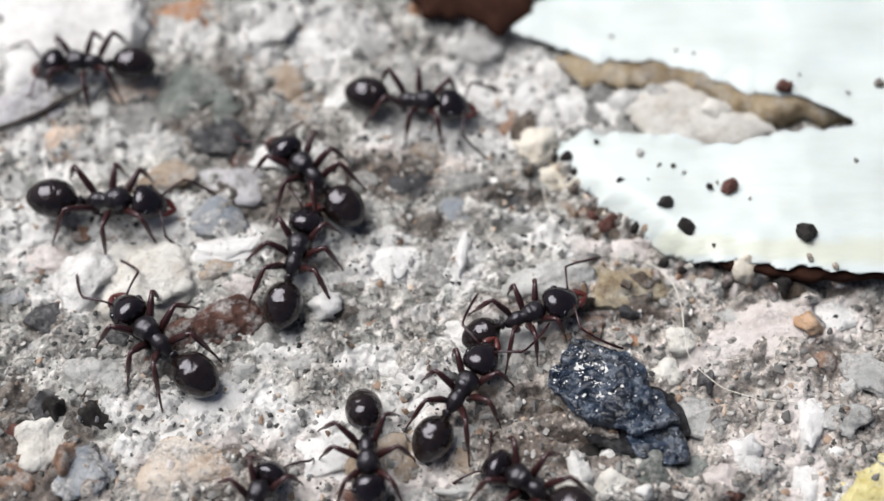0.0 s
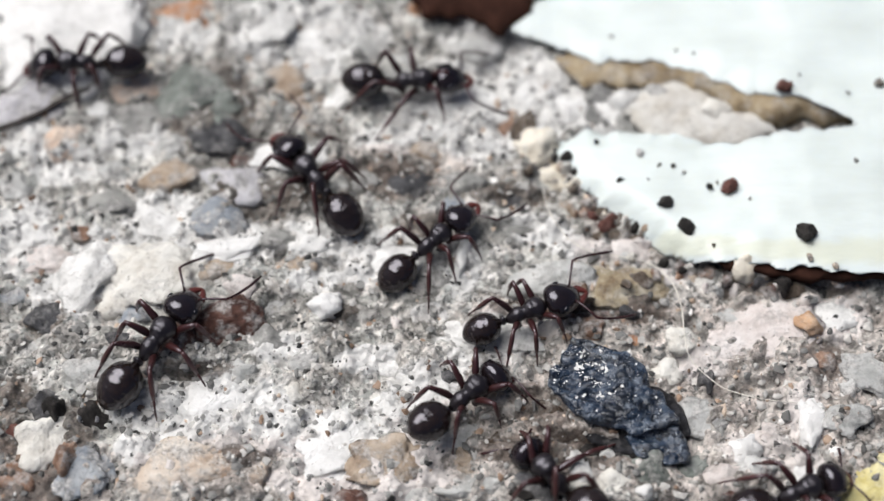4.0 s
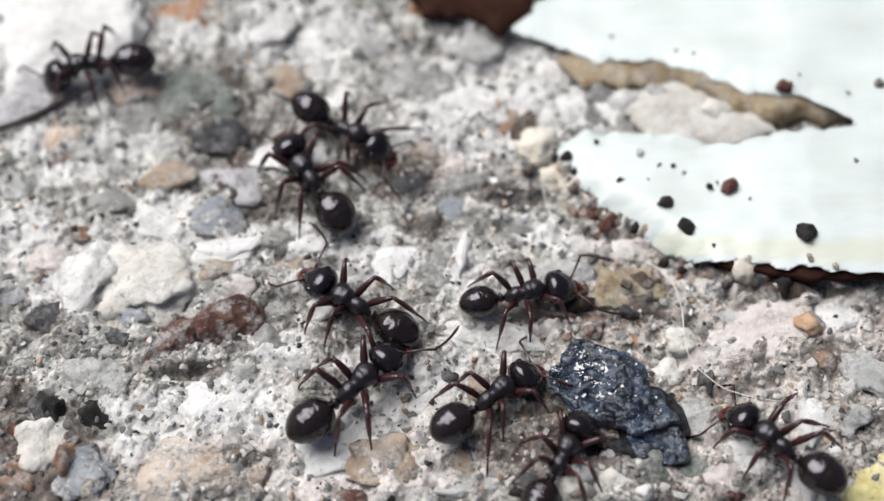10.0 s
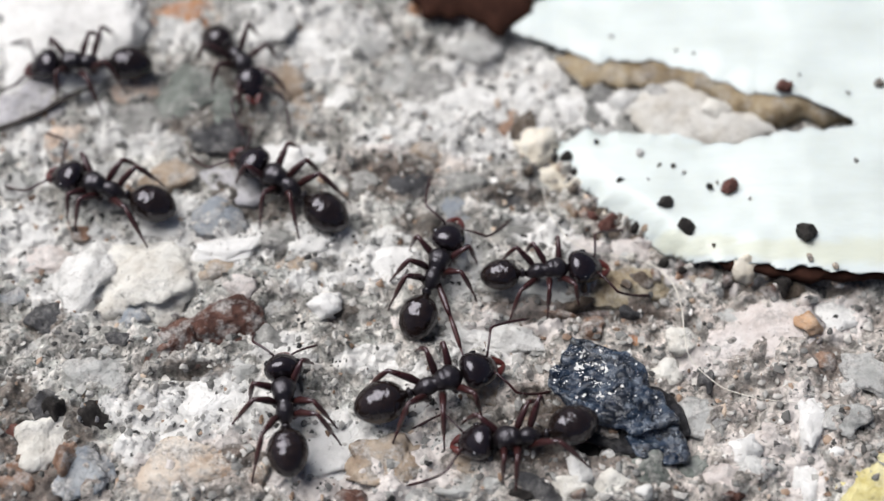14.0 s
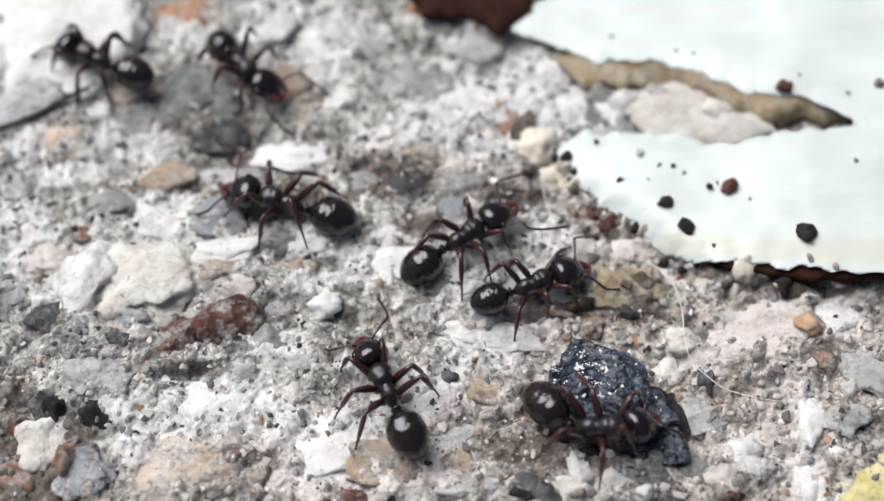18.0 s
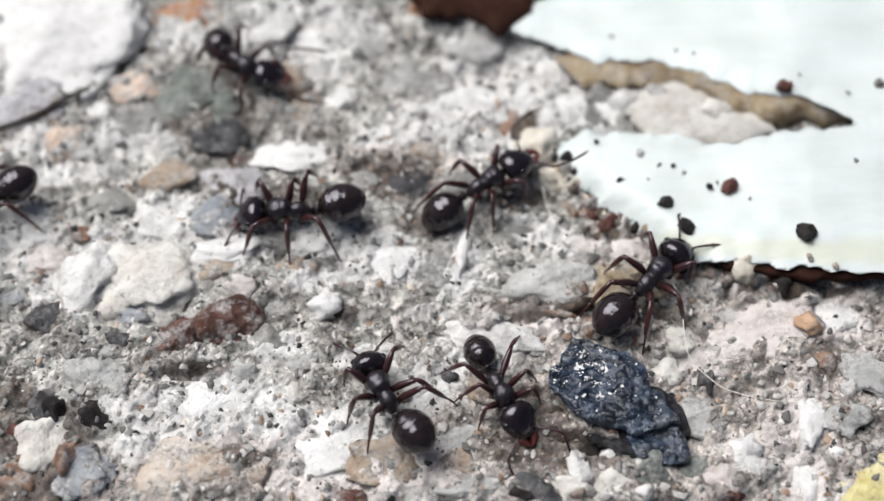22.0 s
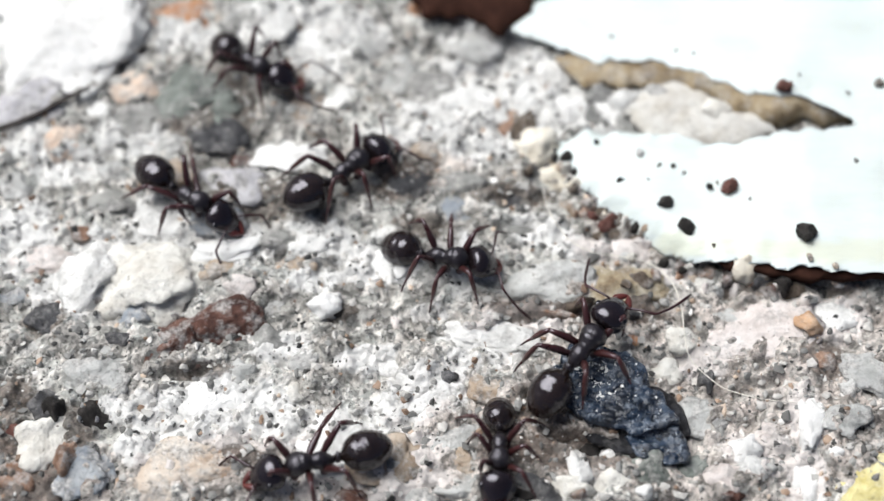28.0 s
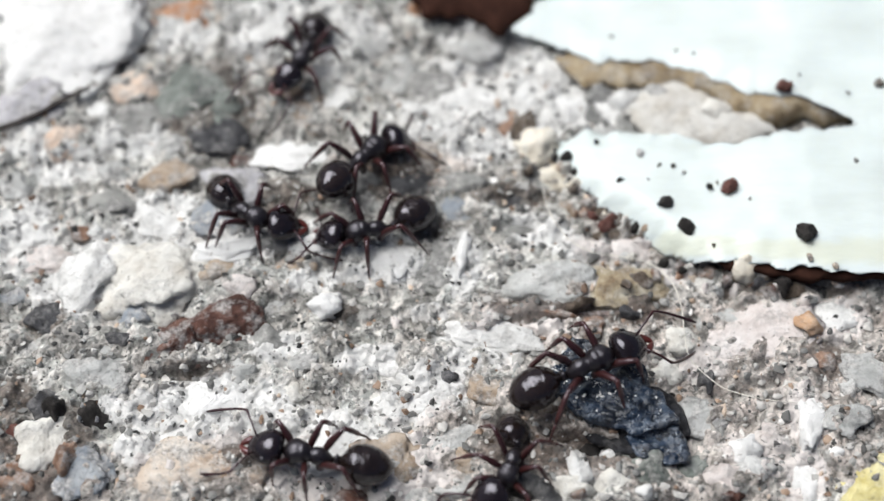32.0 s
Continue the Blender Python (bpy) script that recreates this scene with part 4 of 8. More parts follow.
stone(6.21, 3.47, 0.72, 0.49, 0.77, -8, "cream", "cream crumb in the rubble by the coconut", "crumb", sink=0.25)
stone(8.73, 1.24, 0.52, 0.78, 0.68, -12, "tan", "tan crumb in the rubble by the coconut", "crumb")
stone(8.98, 1.03, 0.78, 0.82, 0.42, 4, "tan", "tan crumb in the rubble by the coconut", "crumb")
stone(5.53, 4.63, 0.89, 0.76, 0.55, -9, "cream", "cream crumb in the rubble by the coconut", "crumb", sink=0.25)
stone(7.89, 1.64, 1.04, 0.78, 0.68, -8, "tan", "tan crumb in the rubble by the coconut", "crumb")
stone(8.96, 0.30, 0.74, 0.78, 0.42, -12, "pale", "pale grey crumb in the rubble by the coconut", "crumb")
stone(8.79, -0.47, 0.99, 0.88, 0.51, 22, "pale", "pale grey crumb in the rubble by the coconut", "crumb")
stone(8.47, -0.18, 0.93, 0.78, 0.51, 14, "pale", "pale grey crumb in the rubble by the coconut", "crumb")
stone(11.27, -1.13, 0.83, 0.48, 0.59, 1, "pink", "pale pink crumb in the rubble by the coconut", "crumb")
stone(8.67, -0.33, 0.61, 0.70, 0.88, -27, "cream", "cream crumb in the rubble by the coconut", "crumb", sink=0.25)
stone(12.43, -2.09, 0.82, 0.51, 0.59, -26, "pale", "pale grey crumb in the rubble by the coconut", "crumb")
stone(5.68, 4.38, 0.89, 0.57, 0.42, 6, "tan", "tan crumb in the rubble by the coconut", "crumb")
stone(11.30, -1.07, 0.61, 0.81, 0.77, 19, "pink", "pale pink crumb in the rubble by the coconut", "crumb")

stone(7.80, 1.74, 0.38, 0.35, 0.21, 17, "tan", "tan crumb at the torn edge of the coconut", "crumb", sink=0.1, lift=0.26, group="crumbs on the coconut", level=2)
stone(9.44, 1.00, 0.68, 0.76, 0.45, 48, "tan", "tan crumb at the torn edge of the coconut", "crumb", sink=0.1, lift=0.12, group="crumbs on the coconut", level=2)
stone(5.68, 4.47, 0.31, 0.36, 0.22, 50, "earth", "brown crumb at the torn edge of the coconut", "crumb", sink=0.1, lift=0.39, group="crumbs on the coconut", level=2)
stone(10.49, 0.05, 0.87, 0.73, 0.44, 56, "soil", "black crumb at the torn edge of the coconut", "crumb", sink=0.1, lift=0.29, group="crumbs on the coconut", level=2)
stone(9.80, 1.00, 0.56, 0.43, 0.26, -11, "soil", "black crumb at the torn edge of the coconut", "crumb", sink=0.1, lift=0.25, group="crumbs on the coconut", level=2)
stone(8.97, 1.15, 0.67, 0.49, 0.29, 57, "soil", "black crumb at the torn edge of the coconut", "crumb", sink=0.1, lift=0.33, group="crumbs on the coconut", level=2)
stone(7.43, 2.33, 0.31, 0.33, 0.20, -16, "tan", "tan crumb at the torn edge of the coconut", "crumb", sink=0.1, lift=0.28, group="crumbs on the coconut", level=2)
stone(11.45, -0.77, 0.72, 0.65, 0.39, -33, "soil", "black crumb at the torn edge of the coconut", "crumb", sink=0.1, lift=0.25, group="crumbs on the coconut", level=2)
stone(7.07, 2.33, 0.37, 0.30, 0.18, -55, "soil", "black crumb at the torn edge of the coconut", "crumb", sink=0.1, lift=0.20, group="crumbs on the coconut", level=2)
stone(7.02, 2.58, 0.34, 0.35, 0.21, -2, "tan", "tan crumb at the torn edge of the coconut", "crumb", sink=0.1, lift=0.44, group="crumbs on the coconut", level=2)
stone(8.31, 1.73, 0.39, 0.43, 0.26, 29, "earth", "brown crumb at the torn edge of the coconut", "crumb", sink=0.1, lift=0.42, group="crumbs on the coconut", level=2)
stone(4.95, 5.14, 0.24, 0.30, 0.18, -55, "earth", "brown crumb at the torn edge of the coconut", "crumb", sink=0.1, lift=0.32, group="crumbs on the coconut", level=2)
stone(7.22, 2.10, 0.40, 0.33, 0.20, -26, "earth", "brown crumb at the torn edge of the coconut", "crumb", sink=0.1, lift=0.14, group="crumbs on the coconut", level=2)
stone(10.88, -0.50, 0.42, 0.31, 0.19, -40, "earth", "brown crumb at the torn edge of the coconut", "crumb", sink=0.1, lift=0.20, group="crumbs on the coconut", level=2)
stone(4.50, 5.75, 0.67, 0.52, 0.31, 28, "shred", "cream crumb at the torn edge of the coconut", "crumb", sink=0.1, lift=0.28, group="crumbs on the coconut", level=2)
stone(4.35, 5.32, 0.59, 0.67, 0.40, -35, "earth", "brown crumb at the torn edge of the coconut", "crumb", sink=0.1, lift=0.27, group="crumbs on the coconut", level=2)
stone(3.92, 5.77, 0.61, 0.74, 0.45, -8, "earth", "brown crumb at the torn edge of the coconut", "crumb", sink=0.1, lift=0.13, group="crumbs on the coconut", level=2)
stone(7.54, 1.98, 0.36, 0.35, 0.21, -40, "shred", "cream crumb at the torn edge of the coconut", "crumb", sink=0.1, lift=0.34, group="crumbs on the coconut", level=2)
stone(5.89, 4.94, 0.64, 0.69, 0.42, 51, "soil", "black crumb at the torn edge of the coconut", "crumb", sink=0.1, lift=0.38, group="crumbs on the coconut", level=2)
stone(10.23, -0.55, 0.57, 0.52, 0.31, 13, "soil", "black crumb at the torn edge of the coconut", "crumb", sink=0.1, lift=0.17, group="crumbs on the coconut", level=2)
stone(9.18, 0.75, 0.31, 0.36, 0.22, -20, "tan", "tan crumb at the torn edge of the coconut", "crumb", sink=0.1, lift=0.34, group="crumbs on the coconut", level=2)
stone(10.36, 0.48, 0.51, 0.50, 0.30, -56, "earth", "brown crumb at the torn edge of the coconut", "crumb", sink=0.1, lift=0.27, group="crumbs on the coconut", level=2)
stone(8.50, 1.49, 0.33, 0.38, 0.23, -33, "tan", "tan crumb at the torn edge of the coconut", "crumb", sink=0.1, lift=0.44, group="crumbs on the coconut", level=2)
stone(6.95, 2.08, 0.33, 0.30, 0.18, 23, "earth", "brown crumb at the torn edge of the coconut", "crumb", sink=0.1, lift=0.16, group="crumbs on the coconut", level=2)
stone(7.70, 1.65, 0.51, 0.39, 0.23, 39, "earth", "brown crumb at the torn edge of the coconut", "crumb", sink=0.1, lift=0.18, group="crumbs on the coconut", level=2)
stone(8.91, 1.49, 0.52, 0.38, 0.23, 6, "soil", "black crumb at the torn edge of the coconut", "crumb", sink=0.1, lift=0.34, group="crumbs on the coconut", level=2)
stone(7.59, 2.14, 0.67, 0.68, 0.41, -43, "shred", "cream crumb at the torn edge of the coconut", "crumb", sink=0.1, lift=0.18, group="crumbs on the coconut", level=2)
stone(8.28, 1.37, 0.47, 0.35, 0.21, 11, "earth", "brown crumb at the torn edge of the coconut", "crumb", sink=0.1, lift=0.24, group="crumbs on the coconut", level=2)
stone(11.36, -0.70, 0.58, 0.49, 0.29, 35, "earth", "brown crumb at the torn edge of the coconut", "crumb", sink=0.1, lift=0.23, group="crumbs on the coconut", level=2)
stone(7.61, 1.63, 0.48, 0.35, 0.21, 37, "earth", "brown crumb at the torn edge of the coconut", "crumb", sink=0.1, lift=0.16, group="crumbs on the coconut", level=2)
stone(11.01, -1.04, 0.55, 0.42, 0.25, 18, "soil", "black crumb at the torn edge of the coconut", "crumb", sink=0.1, lift=0.36, group="crumbs on the coconut", level=2)
stone(10.50, 0.26, 0.29, 0.29, 0.17, 44, "earth", "brown crumb at the torn edge of the coconut", "crumb", sink=0.1, lift=0.36, group="crumbs on the coconut", level=2)
stone(4.80, 5.18, 0.37, 0.30, 0.18, -24, "earth", "brown crumb at the torn edge of the coconut", "crumb", sink=0.1, lift=0.17, group="crumbs on the coconut", level=2)
stone(5.60, 4.47, 0.84, 0.69, 0.42, 4, "tan", "tan crumb at the torn edge of the coconut", "crumb", sink=0.1, lift=0.26, group="crumbs on the coconut", level=2)
stone(8.67, 1.23, 0.43, 0.40, 0.24, 16, "tan", "tan crumb at the torn edge of the coconut", "crumb", sink=0.1, lift=0.24, group="crumbs on the coconut", level=2)
stone(8.30, 1.73, 0.31, 0.28, 0.17, 42, "earth", "brown crumb at the torn edge of the coconut", "crumb", sink=0.1, lift=0.34, group="crumbs on the coconut", level=2)
stone(9.47, 0.52, 0.46, 0.35, 0.21, -44, "soil", "black crumb at the torn edge of the coconut", "crumb", sink=0.1, lift=0.12, group="crumbs on the coconut", level=2)
stone(5.09, 5.43, 0.62, 0.72, 0.43, 22, "soil", "black crumb at the torn edge of the coconut", "crumb", sink=0.1, lift=0.32, group="crumbs on the coconut", level=2)
stone(10.99, 0.42, 0.32, 0.28, 0.17, 36, "earth", "brown crumb at the torn edge of the coconut", "crumb", sink=0.1, lift=0.32, group="crumbs on the coconut", level=2)
stone(8.05, 1.36, 0.34, 0.33, 0.20, 18, "earth", "brown crumb at the torn edge of the coconut", "crumb", sink=0.1, lift=0.22, group="crumbs on the coconut", level=2)
stone(4.63, 5.50, 0.30, 0.35, 0.21, -1, "tan", "tan crumb at the torn edge of the coconut", "crumb", sink=0.1, lift=0.15, group="crumbs on the coconut", level=2)
stone(6.17, 3.32, 0.57, 0.55, 0.33, -21, "earth", "brown crumb at the torn edge of the coconut", "crumb", sink=0.1, lift=0.31, group="crumbs on the coconut", level=2)
stone(11.70, -0.55, 0.35, 0.30, 0.18, 14, "soil", "black crumb at the torn edge of the coconut", "crumb", sink=0.1, lift=0.12, group="crumbs on the coconut", level=2)
stone(6.84, 2.42, 0.53, 0.43, 0.26, -29, "earth", "brown crumb at the torn edge of the coconut", "crumb", sink=0.1, lift=0.25, group="crumbs on the coconut", level=2)
stone(4.39, 5.02, 0.40, 0.35, 0.21, 9, "earth", "brown crumb at the torn edge of the coconut", "crumb", sink=0.1, lift=0.23, group="crumbs on the coconut", level=2)
stone(6.86, 3.55, 0.78, 0.73, 0.44, -39, "soil", "black crumb at the torn edge of the coconut", "crumb", sink=0.1, lift=0.24, group="crumbs on the coconut", level=2)

stone(6.94, 2.56, 1.04, 0.87, 0.57, 44, "brown", "reddish brown earthy clod against the coconut", "crumb", sink=0.25, lift=0.15, group="crumbs on the coconut")
stone(7.39, 2.13, 1.11, 0.94, 0.61, 27, "earth", "dark brown earthy clod against the coconut", "crumb", sink=0.25, lift=0.15, group="crumbs on the coconut")
stone(7.93, 2.25, 0.84, 0.73, 0.46, -38, "earth", "dark brown earthy clod against the coconut", "crumb", sink=0.25, lift=0.15, group="crumbs on the coconut")
stone(8.26, 1.70, 0.96, 0.68, 0.53, -39, "earth", "dark brown earthy clod against the coconut", "crumb", sink=0.25, lift=0.15, group="crumbs on the coconut")
stone(8.82, 1.34, 0.84, 0.60, 0.46, -31, "earth", "dark brown earthy clod against the coconut", "crumb", sink=0.25, lift=0.15, group="crumbs on the coconut")
stone(7.73, 1.46, 1.18, 0.76, 0.65, 29, "clay", "dark red earthy clod against the coconut", "crumb", sink=0.25, lift=0.15, group="crumbs on the coconut")
stone(7.01, 1.76, 0.78, 0.50, 0.43, -49, "clay", "dark red earthy clod against the coconut", "crumb", sink=0.25, lift=0.15, group="crumbs on the coconut")
stone(8.44, 1.09, 1.18, 0.98, 0.65, 46, "earth", "dark brown earthy clod against the coconut", "crumb", sink=0.25, lift=0.15, group="crumbs on the coconut")
stone(4.15, 4.19, 0.79, 0.54, 0.44, 46, "earth", "dark brown earthy clod against the coconut", "crumb", sink=0.25, lift=0.15, group="crumbs on the coconut")
stone(3.93, 6.11, 1.00, 0.65, 0.55, 46, "earth", "dark brown earthy clod against the coconut", "crumb", sink=0.25, lift=0.15, group="crumbs on the coconut")
stone(13.25, -1.00, 0.81, 0.56, 0.44, -13, "clay", "dark red earthy clod against the coconut", "crumb", sink=0.25, lift=0.15, group="crumbs on the coconut")
stone(14.49, -1.53, 0.79, 0.54, 0.44, -16, "earth", "dark brown earthy clod against the coconut", "crumb", sink=0.25, lift=0.15, group="crumbs on the coconut")
stone(15.73, -1.88, 1.15, 0.90, 0.63, 20, "earth", "dark brown earthy clod against the coconut", "crumb", sink=0.25, lift=0.15, group="crumbs on the coconut")
stone(12.23, -1.00, 0.74, 0.62, 0.40, -1, "brown", "reddish brown earthy clod against the coconut", "crumb", sink=0.25, lift=0.15, group="crumbs on the coconut")


# ---- ants ----
def build_leg(parent, name, joint, thigh_long, shin_long, turn):
    """A jointed leg along its own x axis: the thigh from the hip, the shin and foot from the knee."""
    thigh = part(name, tube([(-0.04, 0, -0.10), (0.16 * thigh_long, 0, 0.0), (0.42 * thigh_long, 0, 0.06), (0.78 * thigh_long, 0, 0.03), (thigh_long, 0, 0)], [0.19, 0.13, 0.165, 0.125, 0.085], 10), LEG, parent)
    ankle = 0.60 * shin_long
    shin = part("shin", tube([(-0.03, 0, 0), (0.35 * ankle, 0, 0.05), (0.75 * ankle, 0, 0.06), (ankle, 0, 0.05)], [0.085, 0.115, 0.105, 0.07], 8), SHIN, thigh)
    foot = part("foot", tube([(ankle - 0.02, 0, 0.05), (0.74 * shin_long, 0, 0.07), (0.88 * shin_long, 0, 0.06), (0.97 * shin_long, 0, 0.02), (shin_long + 0.05, 0, 0.05)], [0.058, 0.046, 0.044, 0.04, 0.024], 7), SHIN, thigh)
    shin.matrix_basis = foot.matrix_basis = pose(thigh_long * MM, 0, 0, 0, 80, 0)
    thigh.matrix_basis = pose(*[c * MM for c in joint], 0, -32, turn)
    thigh["turn"] = float(turn)
    return thigh


# hip, reach of the foot, turn, lengths of thigh and shin
HIPS = {"front_leg": ((0.66, 0.28, 0.92), 1.72, 50, 1.35, 1.85), "middle_leg": ((0.12, 0.30, 0.88), 1.80, 98, 1.42, 1.95), "hind_leg": ((-0.44, 0.27, 0.88), 2.15, 138, 1.70, 2.35)}
NECK, WAIST = (1.05, 0, 1.22), (-0.95, 0, 1.0)


def build_ant():
    ant = new("ant")
    part("thorax", loft([(1.08, 0, 1.2, 0.09, 0.087), (0.98, 0, 1.22, 0.224, 0.206), (0.84, 0, 1.27, 0.422, 0.373), (0.62, 0, 1.32, 0.521, 0.457), (0.42, 0, 1.34, 0.496, 0.457), (0.3, 0, 1.33, 0.434, 0.421), (0.26, 0, 1.34, 0.446, 0.433), (0.1, 0, 1.29, 0.384, 0.409), (-0.05, 0, 1.19, 0.298, 0.337), (-0.1, 0, 1.17, 0.298, 0.325), (-0.24, 0, 1.18, 0.347, 0.385), (-0.45, 0, 1.16, 0.372, 0.409), (-0.66, 0, 1.08, 0.322, 0.349), (-0.84, 0, 1, 0.211, 0.229), (-1, 0, 0.96, 0.087, 0.084)], 20), THORAX, ant, "dull black segmented thorax")
    part("petiole", loft([(-0.94, 0, 0.97, 0.08, 0.08), (-1.02, 0, 1.03, 0.17, 0.20), (-1.09, 0, 1.10, 0.23, 0.30), (-1.16, 0, 1.10, 0.22, 0.28), (-1.24, 0, 1.03, 0.13, 0.14), (-1.36, 0, 1.0, 0.09, 0.09)], 14), THORAX, ant)
    head = part("head", loft([(0.0, 0, 0.02, 0.16, 0.14), (0.03, 0, 0.02, 0.40, 0.32), (0.10, 0, 0.02, 0.58, 0.46), (0.24, 0, 0.01, 0.71, 0.56), (0.45, 0, 0.0, 0.765, 0.60), (0.68, 0, -0.04, 0.745, 0.59), (0.92, 0, -0.09, 0.665, 0.53), (1.14, 0, -0.15, 0.555, 0.43), (1.32, 0, -0.20, 0.44, 0.32), (1.43, 0, -0.23, 0.33, 0.20), (1.48, 0, -0.24, 0.20, 0.08)], 24), SHELL, ant, "glossy black heart-shaped head")
    head.matrix_basis = pose(*[c * MM for c in NECK], 0, 14, 0)
    for side in (1, -1):
        eye = loft([(-0.16, 0, 0, 0.02, 0.02), (-0.12, 0, 0, 0.09, 0.07), (0, 0, 0, 0.13, 0.10), (0.12, 0, 0, 0.09, 0.07), (0.16, 0, 0, 0.02, 0.02)], 10)
        part("eye", eye, EYE_BLACK, head).matrix_basis = pose(0.66 * MM, side * 0.635 * MM, 0.20 * MM, side * -30, 0, 0)
        jaw = tube([(0, 0, 0), (0.18, side * 0.02, -0.03), (0.36, side * -0.08, -0.07), (0.52, side * -0.22, -0.10), (0.56, side * -0.30, -0.11)], [0.17, 0.175, 0.14, 0.08, 0.03], 9)
        part("mandible", jaw, JAW, head, "dark red mandible").matrix_basis = pose(1.27 * MM, side * 0.26 * MM, -0.25 * MM)
        feeler = tube([(0, 0, 0), (0.3, 0, 0.12), (0.75, 0, 0.20), (1.2, 0, 0.19), (1.36, side * -0.12, 0.12), (1.62, side * -0.42, -0.06), (1.92, side * -0.86, -0.30), (2.16, side * -1.28, -0.48), (2.28, side * -1.52, -0.58)], [0.055, 0.045, 0.05, 0.06, 0.05, 0.055, 0.06, 0.065, 0.035], 7)
        antenna = part("antenna", feeler, LEG, head)
        antenna.matrix_basis = pose(1.16 * MM, side * 0.30 * MM, 0.08 * MM, 0, 0, side * 42)
    rings = [(0.0, 0.12), (-0.33, 0.20), (-0.42, 0.42), (-0.55, 0.60), (-0.75, 0.755), (-0.93, 0.832), (-0.955, 0.824), (-1.15, 0.872), (-1.35, 0.88), (-1.50, 0.864), (-1.525, 0.847), (-1.72, 0.80), (-1.88, 0.732), (-1.905, 0.711), (-2.05, 0.61), (-2.17, 0.50), (-2.195, 0.475), (-2.30, 0.34), (-2.37, 0.20), (-2.405, 0.08), (-2.41, 0.02)]
    gaster = part("gaster", loft([(x, 0, 0.10 + 0.02 * math.sin(-x), 0.95 * r, 0.90 * r) for x, r in rings], 26), GASTER, ant, "glossy brown-black banded gaster")
    gaster.matrix_basis = pose(*[c * MM for c in WAIST])
    for name, (joint, reach, turn, thigh_long, shin_long) in HIPS.items():
        for side in (1, -1):
            build_leg(ant, name, (joint[0], side * joint[1], joint[2]), thigh_long, shin_long, side * turn)
    return tagged(ant, "glossy black ant with dark reddish legs on concrete", "ant", "ants")


ant_one = build_ant()
ant_two = copy_thing(ant_one, pose(0, 0, 0))
ant_three = copy_thing(ant_one, pose(0, 0, 0))
ant_four = copy_thing(ant_one, pose(0, 0, 0))
ant_five = copy_thing(ant_one, pose(0, 0, 0))
ant_six = copy_thing(ant_one, pose(0, 0, 0))
ant_seven = copy_thing(ant_one, pose(0, 0, 0))
ant_eight = copy_thing(ant_one, pose(0, 0, 0))
ant_nine = copy_thing(ant_one, pose(0, 0, 0))
ant_ten = copy_thing(ant_one, pose(0, 0, 0))
ant_eleven = copy_thing(ant_one, pose(0, 0, 0))
ant_twelve = copy_thing(ant_one, pose(0, 0, 0))
ant_thirteen = copy_thing(ant_one, pose(0, 0, 0))
ant_one.scale = [1.018] * 3
ant_two.scale = [1.096] * 3
ant_three.scale = [1.068] * 3
ant_four.scale = [1.104] * 3
ant_five.scale = [1.034] * 3
ant_six.scale = [0.970] * 3
ant_seven.scale = [0.954] * 3
ant_eight.scale = [1.120] * 3
ant_nine.scale = [1.027] * 3
ant_ten.scale = [1.057] * 3
ant_eleven.scale = [1.062] * 3
ant_twelve.scale = [0.980] * 3
ant_thirteen.scale = [1.020] * 3


def limb(thing, name):
    return [c for c in thing.children if c.name.split(".")[0] == name]


def at(x, y, z, turn):
    return pose(x * MM, y * MM, z * MM, 0, 0, turn)


def nod(turn, dip):
    return pose(*[c * MM for c in NECK], 0, 14 + dip, turn)


def sway(turn, dip):
    return pose(*[c * MM for c in WAIST], 0, dip, turn)


def path_of(ob, t):
    keys = ob.animation_data
    curves = keys.action.layers[0].strips[0].channelbag(keys.action_slot).fcurves
    f = frame(t)
    place = [c.evaluate(f) for c in curves if c.data_path == "location"]
    q = [c.evaluate(f) for c in curves if c.data_path == "rotation_quaternion"]
    return Vector(place), math.atan2(2 * (q[0] * q[3] + q[1] * q[2]), 1 - 2 * (q[2] ** 2 + q[3] ** 2))


STANCES, FEET, FEELERS = collections.defaultdict(list), collections.defaultdict(list), collections.defaultdict(list)


def stance(ant, t, **turns):
    """How the legs of an ant are turned at a time: front, middle or hind, l or r."""
    STANCES[ant.name].append((t, turns))


def feet(ant, t, **spots):
    """Where the feet of an ant stand at a time: x and y in millimetres."""
    FEET[ant.name].append((t, spots))


def feel(ant, t, **turns):
    """How the antennae of an ant are turned at a time: l and r, in degrees outwards from straight ahead."""
    FEELERS[ant.name].append((t, turns))


def held(ant, key, t):
    """The turn a leg has at its nearest noted stance, and how much that counts now."""
    noted = [(abs(t - when), turns[key]) for when, turns in STANCES[ant.name] if key in turns]
    if not noted:
        return 0.0, 0.0
    off, turn = min(noted)
    return turn, max(0.0, 1 - off / 2.6)


def bend(leg, foot):
    """The poses of thigh and of shin that set the foot down at a spot in the ant's space, in millimetres."""
    hip = leg.location / MM
    _, _, _, long_a, long_b = HIPS[leg.name.split(".")[0]]
    dx, dy, dz = foot - hip
    out = math.hypot(dx, dy)
    far = min(max(math.hypot(out, dz), long_b - long_a + 0.35), long_a + long_b - 0.03)
    base = math.atan2(dz, out)
    rise = base + math.acos((long_a ** 2 + far ** 2 - long_b ** 2) / (2 * long_a * far))
    fall = base - math.acos((long_b ** 2 + far ** 2 - long_a ** 2) / (2 * long_b * far))
    return (pose(*leg.location, 0, -math.degrees(rise), math.degrees(math.atan2(dy, dx))), pose(long_a * MM, 0, 0, 0, math.degrees(rise - fall), 0))


